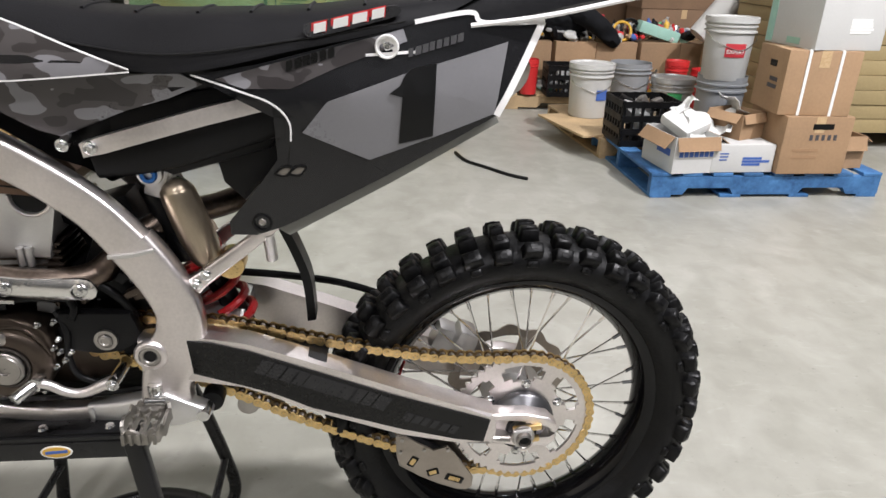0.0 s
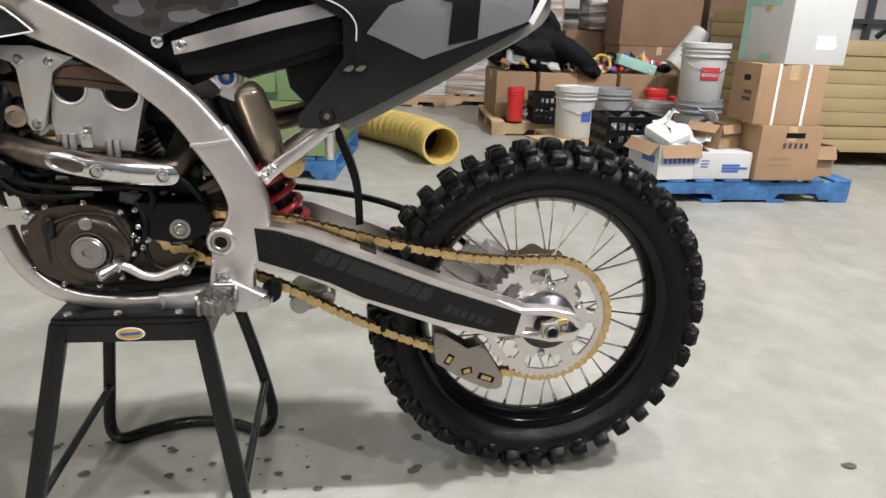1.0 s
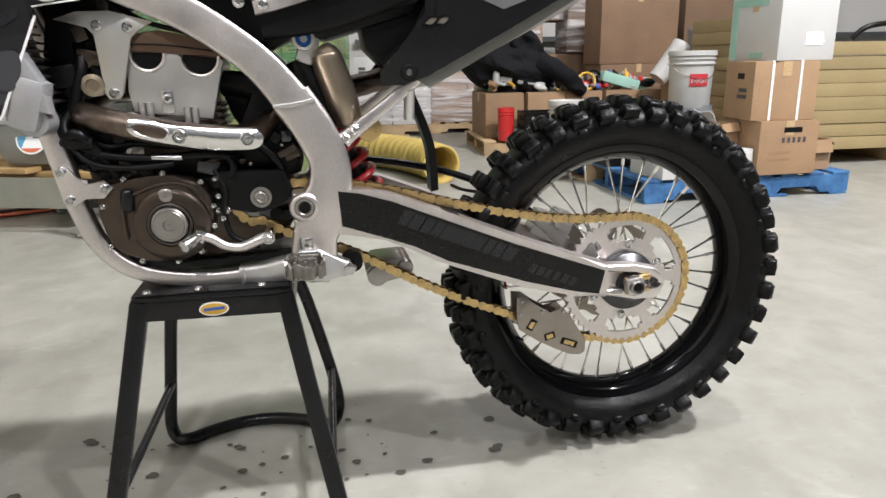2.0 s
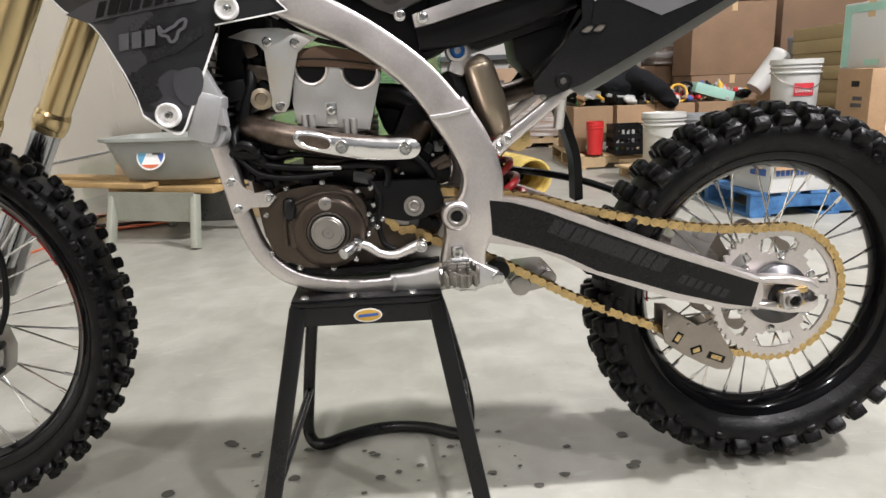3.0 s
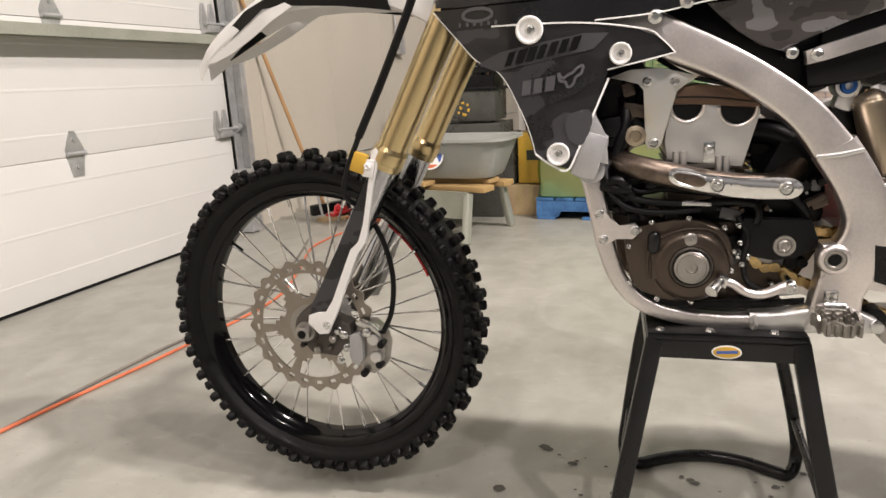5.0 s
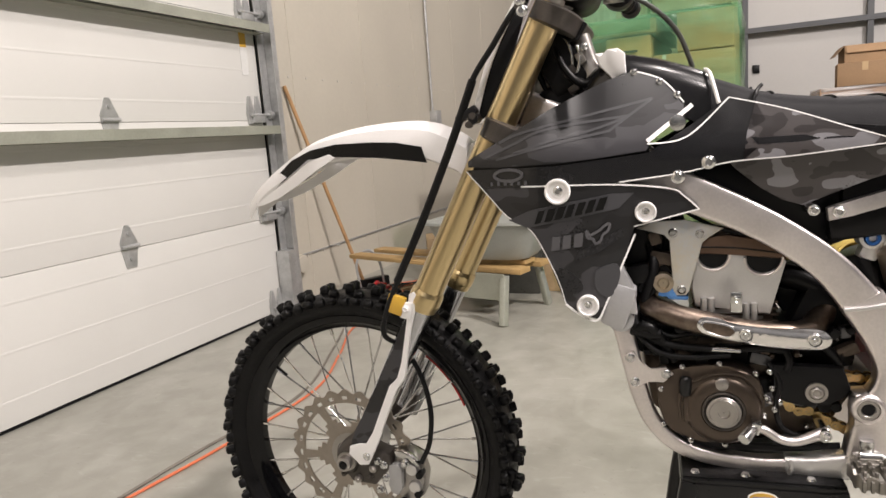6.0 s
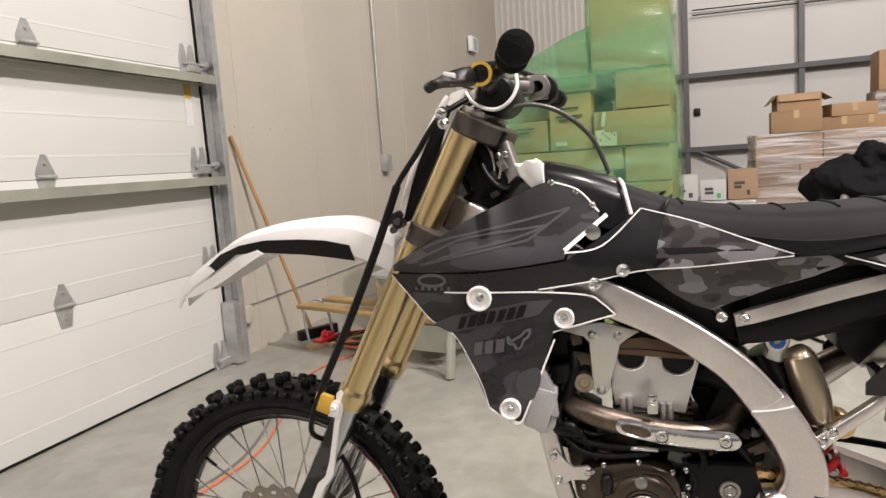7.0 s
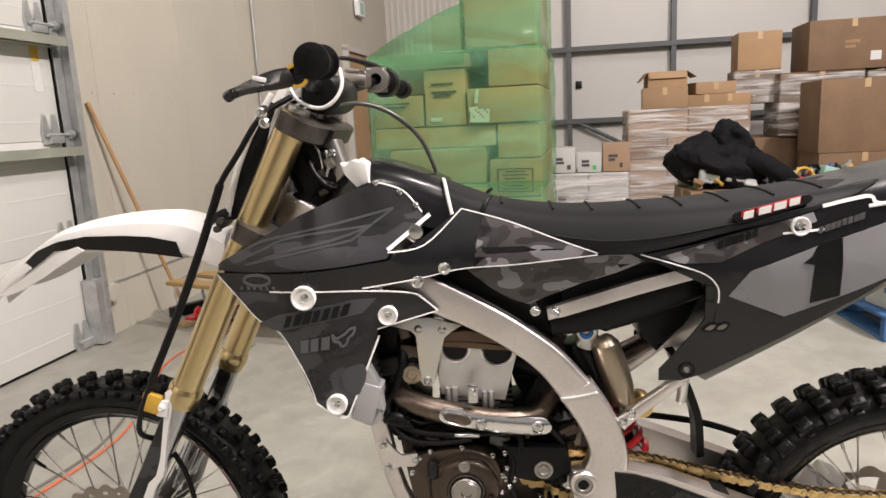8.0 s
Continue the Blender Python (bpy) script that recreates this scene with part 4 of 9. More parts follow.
def chain():
    p = chain_path()
    acc, out = 0.0, []
    step = 0.015875
    nxt = 0.0
    for i in range(len(p)):
        a, c = p[i], p[(i + 1) % len(p)]
        d = np.linalg.norm(c - a)
        while nxt <= acc + d:
            out.append(a + (c - a) * ((nxt - acc) / max(d, 1e-9)))
            nxt += step
        acc += d
    b = bmesh.new()
    for q in out:
        cyl(b, (q[0], -0.072, q[1]), (q[0], -0.052, q[1]), 0.005, seg=8)
    ch = part("chain", b, "steel", bike, "gold plated drive chain")

    def plate(y, r, w):
        g = bmesh.new()
        o = []
        for s in (0, 1):
            for k in range(7):
                a = math.radians(90 + 180 * s + k * 30)
                o.append(((-1 if s == 0 else 1) * step / 2 + r * math.cos(a), r * math.sin(a)))
        o.insert(7, (0, -r * 0.72))
        o.append((0, r * 0.72))
        for yy in (-y, y):
            slab(g, o, yy - w / 2, yy + w / 2)
        if y > 0.007:
            for sx in (-1, 1):
                cyl(g, (sx * step / 2, -0.0112, 0), (sx * step / 2, 0.0112, 0), 0.0027, seg=8)
        return finish("chain_link", g, "chain_gold" if y > 0.007 else "chain_dark", smooth=False)

    outer, inner = plate(0.0090, 0.0080, 0.0020), plate(0.0060, 0.0070, 0.0018)
    for i in range(len(out) - 1):
        a, c = out[i], out[i + 1]
        m = Matrix.Translation(((a[0] + c[0]) / 2, -0.062, (a[1] + c[1]) / 2)) @ Matrix.Rotation(-math.atan2(c[1] - a[1], c[0] - a[0]), 4, "Y")
        part("chain_link", outer if i % 2 else inner, "", ch, at=m)


chain()

# ---- forks and steering ----
FD = Vector((-0.250, 0, -0.480)).normalized()      # down along the forks
FT = Vector((-0.300, 0, 1.215))                    # top of the left fork


def on_fork(s, y=0.0):
    p = FT + FD * s
    return (p.x, y, p.z)


def fork(y, name):
    b = bmesh.new()
    cyl(b, on_fork(0.0, y), on_fork(0.555, y), 0.0275, seg=36)
    f = part(name, b, "gold", bike, "gold anodised upper fork tube")
    b = bmesh.new()
    cyl(b, on_fork(0.545, y), on_fork(0.552, y), 0.0285, 0.0315, seg=36)
    cyl(b, on_fork(0.552, y), on_fork(0.575, y), 0.0315, seg=36, bevel=0.003)
    cyl(b, on_fork(0.575, y), on_fork(0.586, y), 0.0300, 0.0285, seg=36)
    part("seal_collar", b, "gold", f)
    b = bmesh.new()
    cyl(b, on_fork(0.58, y), on_fork(0.90, y), 0.0245, seg=32)
    part("fork_slider", b, "slider", f, "polished fork slider")
    b = bmesh.new()
    cyl(b, on_fork(-0.012, y), on_fork(0.0, y), 0.020, seg=24, bevel=0.003)
    part("fork_cap", b, "steel", f)
    # axle lug
    b = bmesh.new()
    beam(b, [(*on_fork(0.86, y), 0.050, 0.044), (*on_fork(0.90, y), 0.056, 0.044), (FRONT[0] + 0.005, y, FRONT[2] + 0.006, 0.058, 0.046), (FRONT[0] - 0.004, y, FRONT[2] - 0.026, 0.040, 0.044)], 4, 3)
    part("axle_lug", b, "casting_dark", f, "cast axle lug")
    return f


fork_near = fork(-0.104, "fork_leg")
fork_far = fork(0.104, "fork_leg")
STEER = Matrix.Translation((FT.x, -0.05, FT.z)) @ Matrix.Rotation(0.055, 4, FD) @ Matrix.Translation((-FT.x, 0.05, -FT.z))
fork_near.matrix_basis = fork_far.matrix_basis = STEER
b = bmesh.new()
cyl(b, (FRONT[0], -0.137, FRONT[2]), (FRONT[0], 0.137, FRONT[2]), 0.012, seg=20)
lathe(b, [(0.009, -0.145), (0.0145, -0.143), (0.0145, -0.128), (0.020, -0.128), (0.020, -0.120), (0.008, -0.120), (0.008, -0.138)], FRONT, 24)
part("front_axle", b, "steel", bike)


def fork_guard(side):
    """Guard plate in front of the slider: black face, white spine and foot."""
    y = side * 0.129
    leg = fork_near if side < 0 else fork_far
    b = bmesh.new()
    inner = [(-0.696, 0.424), (-0.681, 0.449), (-0.657, 0.503), (-0.637, 0.548), (-0.618, 0.563), (-0.608, 0.595), (-0.598, 0.641), (-0.588, 0.690)]
    o = [(-0.583, 0.727), (-0.574, 0.732), (-0.567, 0.727), (-0.569, 0.708), (-0.583, 0.663), (-0.593, 0.618), (-0.602, 0.572), (-0.606, 0.559), (-0.625, 0.540), (-0.643, 0.496), (-0.671, 0.430), (-0.681, 0.410),
         (-0.697, 0.380), (-0.716, 0.378), (-0.738, 0.400), (-0.735, 0.415), (-0.712, 0.423)] + inner
    slab(b, o, y - 0.004, y + 0.004, 0.0015)
    part("fork_guard", b, "white", leg, "white spine of the fork guard")
    b = bmesh.new()
    o = [(-0.590, 0.684), (-0.602, 0.668), (-0.626, 0.618), (-0.655, 0.565), (-0.684, 0.513), (-0.709, 0.468), (-0.728, 0.434), (-0.732, 0.419), (-0.712, 0.4235)] + inner
    slab(b, o, y - 0.002, y + 0.030 * (1 if side < 0 else -1), 0.002)
    part("guard_face", b, "camo_dim", leg, "black fork guard face with faint camouflage")
    bolts("guard_screw", "zinc", leg, [(-0.699, y - 0.004, 0.397)] if side < 0 else [], 0.006, 0.004)


fork_guard(-1)
fork_guard(1)
glyphs("fork_lettering", (-0.650, 0.518), (0.44, 0.90), (-0.90, 0.44), 0.013, 3, 0.017, 0.001, "vinyl_faint", bike, "grey lettering blocks", y=-0.1315)
# front axle end: its hollow's shade is a black disc too
b = bmesh.new()
cyl(b, (FRONT[0], -0.136, FRONT[2]), (FRONT[0], -0.1462, FRONT[2]), 0.0075, seg=18)
part("axle_bore_shade", b, "black", bike, "black disc for the shade in the hollow axle end")
for x, z, r in ((-0.748, 0.400, 0.010), (-0.722, 0.408, 0.008), (-0.735, 0.340, 0.009), (-0.708, 0.345, 0.007), (-0.700, 0.365, 0.0095), (-0.765, 0.350, 0.007)):
    b = bmesh.new()
    cyl(b, (x, -0.105, z), (x, -0.121, z), r, r * 0.8, seg=16, bevel=0.0015)
    lathe(b, [(r * 0.55, -0.1212), (r * 0.35, -0.1235), (0.0005, -0.1235), (0.0005, -0.119), (r * 0.55, -0.119)], (x, 0, z), 12)
    part("lug_boss", b, "casting_dark" if r < 0.0085 else "steel", bike, "cast boss on the axle lug")
# brake caliper, bracket and hose
b = bmesh.new()
slab(b, [(-0.655, 0.392), (-0.628, 0.390), (-0.606, 0.372), (-0.598, 0.340), (-0.606, 0.300), (-0.628, 0.284), (-0.650, 0.292), (-0.668, 0.318), (-0.672, 0.352)], -0.098, -0.050, 0.008)
caliper = part("front_caliper", b, "steel", bike, "cast aluminium front brake caliper")
b = bmesh.new()
slab(b, [(-0.668, 0.372), (-0.650, 0.376), (-0.640, 0.366), (-0.642, 0.322), (-0.652, 0.308), (-0.666, 0.312), (-0.672, 0.330)], -0.114, -0.096, 0.006)
part("caliper_cover", b, "grey_plastic", caliper, "pale rounded caliper cover")
for x, z in ((-0.622, 0.362), (-0.618, 0.325)):
    b = bmesh.new()
    cyl(b, (x, -0.090, z), (x, -0.108, z), 0.015, 0.012, seg=18, bevel=0.003)
    part("caliper_piston_cap", b, "alu_cast", caliper)
for x, z in ((-0.606, 0.352), (-0.612, 0.310), (-0.645, 0.290)):
    b = bmesh.new()
    cyl(b, (x, -0.085, z), (x, -0.110, z), 0.0075, seg=14, bevel=0.002)
    part("rubber_cap", b, "black", caliper, "black rubber cap")
b = bmesh.new()
slab(b, [(-0.655, 0.398), (-0.640, 0.402), (-0.618, 0.392), (-0.604, 0.374), (-0.608, 0.370), (-0.622, 0.384), (-0.652, 0.390)], -0.108, -0.094, 0.002)
part("hose_guide", b, "zinc", caliper)
b = bmesh.new()
slab(b, [(-0.775, 0.392), (-0.74, 0.420), (-0.700, 0.405), (-0.665, 0.395), (-0.660, 0.370), (-0.70, 0.325), (-0.75, 0.330), (-0.775, 0.360)], -0.112, -0.072, 0.008)
part("axle_carrier", b, "casting_dark", caliper, "dark axle carrier casting")
bolts("caliper_bolt", "zinc", caliper, [(x, -0.112, z) for x, z in ((-0.690, 0.380), (-0.678, 0.372), (-0.632, 0.378), (-0.690, 0.318), (-0.675, 0.345))], 0.0065, 0.008)
b = bmesh.new()
tube(b, [(-0.31, -0.10, 1.245), (-0.355, -0.13, 1.215), (-0.40, -0.135, 1.155), (-0.437, -0.135, 1.105), (-0.462, -0.135, 1.045), (-0.487, -0.135, 0.990), (-0.545, -0.135, 0.870), (-0.605, -0.137, 0.755),
         (-0.634, -0.138, 0.690), (-0.640, -0.135, 0.650), (-0.618, -0.10, 0.615), (-0.590, -0.095, 0.560), (-0.575, -0.095, 0.490), (-0.582, -0.095, 0.420), (-0.605, -0.09, 0.372)], 0.0052, 10, 6)
hose = part("brake_hose", b, "black", bike, "black front brake hose")
b = bmesh.new()
tube(b, [(-0.437, -0.135, 1.105), (-0.487, -0.135, 0.990), (-0.545, -0.135, 0.870), (-0.605, -0.137, 0.755)], 0.0075, 10, 6)
part("hose_sleeve", b, "black", hose)
b = bmesh.new()
box(b, (-0.452, -0.130, 1.048), (0.040, 0.020, 0.014), (0, -28, 0), 0.003)
cyl(b, (-0.437, -0.12, 1.040), (-0.437, -0.15, 1.040), 0.009, seg=14)
part("hose_clamp", b, "black_metal", hose)
b = bmesh.new()
box(b, (-0.612, -0.135, 0.712), (0.034, 0.012, 0.036), (0, 20, 0), 0.002)
part("hose_tab", b, "yellow", hose, "small yellow hose tab")
b = bmesh.new()
box(b, (-0.592, -0.134, 0.700), (0.022, 0.010, 0.032), (0, 10, 0), 0.003)
hexbolt(b, (-0.592, -0.139, 0.704), 0.006, 0.006)
part("hose_guide", b, "white", hose)

# triple clamps
for s0, s1, nm, mt in ((0.0, 0.036, "upper_clamp", "steel"), (0.205, 0.245, "lower_clamp", "steel")):
    b = bmesh.new()
    ring = []
    for t, w in ((s0, 0.92), (s0 + 0.004, 1.0), (s1 - 0.004, 1.0), (s1, 0.92)):
        lp = []
        c = Vector(on_fork(t))
        fwd = Vector((FD.z, 0, -FD.x))
        for k in range(28):
            a = 2 * math.pi * k / 28
            cx, cy = math.cos(a), math.sin(a)
            cx, cy = math.copysign(abs(cx) ** 0.55, cx), math.copysign(abs(cy) ** 0.55, cy)
            lp.append(c + fwd * (-0.012 + cx * 0.043 * w) + Vector((0, cy * 0.142 * w, 0)))
        ring.append(lp)
    rings(b, ring)
    for y in (-0.104, 0.104):
        for k in (0.010, 0.026):
            q = Vector(on_fork(s0 + k, 0)) + Vector((FD.z, 0, -FD.x)) * 0.038
            cyl(b, (q.x, y - 0.05, q.z), (q.x, y - 0.04, q.z), 0.006, seg=12)
    part(nm, b, "casting_dark", bike, "bronze anodised triple clamp", at=STEER)
b = bmesh.new()
cyl(b, on_fork(0.0), on_fork(0.24), 0.020, seg=24)
part("steering_stem", b, "alu", bike)

# handlebar, grips, levers
b = bmesh.new()
tube(b, [(-0.19, -0.40, 1.273), (-0.215, -0.24, 1.284), (-0.262, -0.15, 1.268), (-0.272, -0.07, 1.262), (-0.272, 0.07, 1.262), (-0.262, 0.15, 1.268), (-0.215, 0.24, 1.284), (-0.19, 0.40, 1.273)],
     [0.011, 0.011, 0.0125, 0.0143, 0.0143, 0.0125, 0.011, 0.011], 14, 6)
bar = part("handlebar", b, "black_metal", bike, "black handlebar")
for s in (-1, 1):
    b = bmesh.new()
    cyl(b, (-0.188, s * 0.412, 1.272), (-0.207, s * 0.285, 1.282), 0.0165, seg=22)
    for k in range(6):
        t = 0.1 + k * 0.15
        c = Vector((-0.188, s * 0.412, 1.272)).lerp(Vector((-0.207, s * 0.285, 1.282)), t)
        cyl(b, c, c + Vector((-0.0005, -s * 0.004, 0)), 0.0180, seg=22)
    cyl(b, (-0.207, s * 0.285, 1.282), (-0.208, s * 0.278, 1.282), 0.025, seg=24, bevel=0.002)
    cyl(b, (-0.187, s * 0.416, 1.272), (-0.189, s * 0.385, 1.274), 0.0235, 0.019, seg=24, bevel=0.004)
    part("grip", b, "rubber", bar, "black rubber grip")
for y in (-0.045, 0.045):
    b = bmesh.new()
    box(b, (-0.280, y, 1.245), (0.052, 0.030, 0.060), (0, -27, 0), 0.008)
    part("bar_mount", b, "alu_cast", bar)
b = bmesh.new()
lathe(b, [(0.001, -0.085), (0.030, -0.083), (0.036, -0.070), (0.036, 0.070), (0.030, 0.083), (0.001, 0.085)], (-0.266, 0, 1.250), 24)
part("bar_pad", b, "black", bar, "black round crossbar pad")
b = bmesh.new()
box(b, (-0.258, -0.185, 1.276), (0.036, 0.030, 0.030), (0, 0, 8), 0.006)
part("clutch_perch", b, "black_metal", bar, "black clutch perch")
b = bmesh.new()
beam(b, [(-0.255, -0.165, 1.274, 0.020, 0.018), (-0.282, -0.20, 1.270, 0.030, 0.016), (-0.296, -0.25, 1.262, 0.030, 0.014), (-0.303, -0.32, 1.250, 0.024, 0.013), (-0.302, -0.385, 1.240, 0.022, 0.014), (-0.300, -0.398, 1.236, 0.016, 0.012)], 5, 3.0)
part("clutch_lever", b, "black_metal", bar, "black clutch lever blade")
b = bmesh.new()
lathe(b, [(0.014, -0.204), (0.0190, -0.204), (0.0190, -0.198), (0.014, -0.198)], (-0.268, 0, 1.272), 20)
part("perch_ring", b, "yellow", bar, "gold rotating perch collar")
b = bmesh.new()
lathe(b, [(0.012, 0.205), (0.024, 0.206), (0.026, 0.216), (0.026, 0.236), (0.024, 0.246), (0.012, 0.247)], (-0.216, 0, 1.286), 24)
for dz in (-0.021, 0.021):
    cyl(b, (-0.238, 0.226, 1.286 + dz), (-0.196, 0.226, 1.286 + dz), 0.006, seg=10)
part("throttle_clamp", b, "steel", bar, "bare cast throttle clamp")
b = bmesh.new()
lathe(b, [(0.012, 0.247), (0.029, 0.250), (0.033, 0.265), (0.032, 0.290), (0.024, 0.304), (0.012, 0.306)], (-0.208, 0, 1.282), 28)
part("throttle_boot", b, "black", bar, "black rubber throttle boot")
b = bmesh.new()
box(b, (-0.299, -0.285, 1.2635), (0.017, 0.020, 0.007), (0, 12, 8), 0.001)
part("hot_start_tag", b, "white", bar, "small white tag")
b = bmesh.new()
tube(b, [(-0.291, 0.17, 1.330), (-0.278, 0.22, 1.333), (-0.258, 0.29, 1.330), (-0.240, 0.35, 1.322), (-0.232, 0.385, 1.312)], [0.004, 0.005, 0.0065, 0.010, 0.008], 10, 5)
part("brake_lever", b, "black_metal", bar, "black front brake lever")
b = bmesh.new()
cyl(b, (-0.300, 0.155, 1.333), (-0.290, 0.172, 1.331), 0.006, seg=10)
part("lever_adjuster", b, "red", bar, "small red lever adjuster")
b = bmesh.new()
box(b, (-0.246, 0.165, 1.284), (0.050, 0.040, 0.026), (0, 10, -8), 0.008)
box(b, (-0.252, 0.165, 1.302), (0.034, 0.034, 0.010), (0, 10, -8), 0.004)
cyl(b, (-0.268, 0.19, 1.290), (-0.25, 0.26, 1.300), 0.010, seg=14)
part("brake_reservoir", b, "steel", bar, "bare cast brake reservoir and cylinder")
b = bmesh.new()
tube(b, [(-0.318, -0.08, 1.262), (-0.306, -0.085, 1.242), (-0.284, -0.085, 1.228), (-0.260, -0.085, 1.225), (-0.238, -0.085, 1.238), (-0.226, -0.08, 1.262), (-0.230, -0.07, 1.290)], 0.0034, 10, 6)
part("number_band", b, "white", bar, "white plastic strap round the bar")
b = bmesh.new()
tube(b, [(-0.25, -0.06, 1.225), (-0.205, -0.05, 1.230), (-0.155, -0.03, 1.212), (-0.105, -0.01, 1.165), (-0.078, 0.0, 1.100)], 0.0042, 10, 6)
part("breather_hose", b, "smoke", bike, "black breather hose")
b = bmesh.new()
for k in range(5):
    y = -0.05 + 0.02 * k
    tube(b, [(-0.25 - 0.01 * k, y, 1.25), (-0.32, y * 1.4, 1.235 - 0.01 * k), (-0.352, y * 1.2, 1.18), (-0.33, y, 1.09), (-0.27, y, 1.0)], 0.004, 8, 5)
part("control_cables", b, "black", bike, "bundle of black control cables")

b = bmesh.new()
beam(b, [(-0.262, -0.03, 1.165, 0.030, 0.05), (-0.250, -0.035, 1.120, 0.034, 0.05), (-0.232, -0.04, 1.070, 0.040, 0.05)], 4)
part("head_gusset", b, "steel", bike, "bare metal head gusset")
b = bmesh.new()
box(b, (-0.300, -0.02, 1.125), (0.07, 0.09, 0.11), (0, -27, 0), 0.015)
box(b, (-0.285, 0.0, 1.06), (0.10, 0.12, 0.08), (0, -27, 0), 0.015)
part("wiring_box", b, "black", bike, "black wiring behind the steering head")

# small hardware round the steering head: cable guides, plugs and brackets
for nm, mt, pts, r, lb in (("cable_guide", "chrome", [(-0.292, -0.062, 1.172), (-0.280, -0.066, 1.150), (-0.276, -0.064, 1.120), (-0.286, -0.060, 1.095)], 0.0028, "bent plated cable guide"),
                           ("cable_guide", "zinc", [(-0.268, -0.066, 1.150), (-0.262, -0.070, 1.130), (-0.268, -0.070, 1.105)], 0.0034, "bent plated cable guide"),
                           ("wire_loom", "black", [(-0.305, -0.060, 1.150), (-0.290, -0.075, 1.115), (-0.262, -0.072, 1.085), (-0.235, -0.066, 1.095)], 0.0060, "black wire loom"),
                           ("wire_loom", "black", [(-0.300, -0.056, 1.180), (-0.272, -0.070, 1.160), (-0.252, -0.066, 1.185)], 0.0048, "black wire loom"),
                           ("radiator_hose", "black", [(-0.250, -0.052, 1.060), (-0.262, -0.058, 1.085), (-0.285, -0.056, 1.100)], 0.0105, "black coolant hose")):
    b = bmesh.new()
    tube(b, pts, r, 10, 5)
    part(nm, b, mt, bike, lb)
for x, y, z, sx, sz, mt in ((-0.281, -0.063, 1.108, 0.022, 0.016, "casting_dark"), (-0.262, -0.064, 1.128, 0.014, 0.020, "peg_steel"), (-0.297, -0.061, 1.128, 0.012, 0.012, "steel"), (-0.275, -0.066, 1.078, 0.018, 0.012, "casting_dark")):
    b = bmesh.new()
    box(b, (x, y, z), (sx, 0.018, sz), (0, -27, 0), 0.003)
    part("wiring_plug", b, mt, bike, "small plug in the wiring")
bolts("head_bolt", "zinc", bike, [(-0.257, -0.068, 1.146), (-0.246, -0.066, 1.088)], 0.0055, 0.006)

# front number plate seen from its edge
b = bmesh.new()
loops = []
for s in range(9):
    t = s / 8
    z = 1.262 - 0.23 * t
    x = -0.357 - 0.115 * t - 0.012 * math.sin(math.pi * t)
    hw = 0.105 - 0.02 * t
    lp = [(x + 0.045 * (abs(k) / 5) ** 2.2, hw * k / 5, z) for k in range(-5, 6)]
    loops.append(lp + [(p[0] + 0.004, p[1] * 0.985, p[2]) for p in lp[::-1]])
rings(b, loops)
plate_front = part("front_number_plate", b, "white", bike, "white front number plate")
b = bmesh.new()
slab(b, [(-0.338, 1.235), (-0.350, 1.240), (-0.395, 1.165), (-0.432, 1.080), (-0.450, 1.030), (-0.420, 1.045), (-0.385, 1.110)], -0.100, -0.094, 0.001)
part("plate_wing", b, "black", plate_front, "dark side of the number plate")
b = bmesh.new()
tube(b, [(-0.343, -0.100, 1.252), (-0.352, -0.101, 1.240), (-0.390, -0.102, 1.180), (-0.420, -0.102, 1.118), (-0.445, -0.100, 1.045)], 0.0055, 8, 5)
part("plate_edge", b, "white", plate_front, "white edge of the number plate")
bolts("clamp_bolt", "zinc", bike, [(-0.347, -0.150, 1.221), (-0.344, -0.150, 1.204)], 0.007, 0.008)

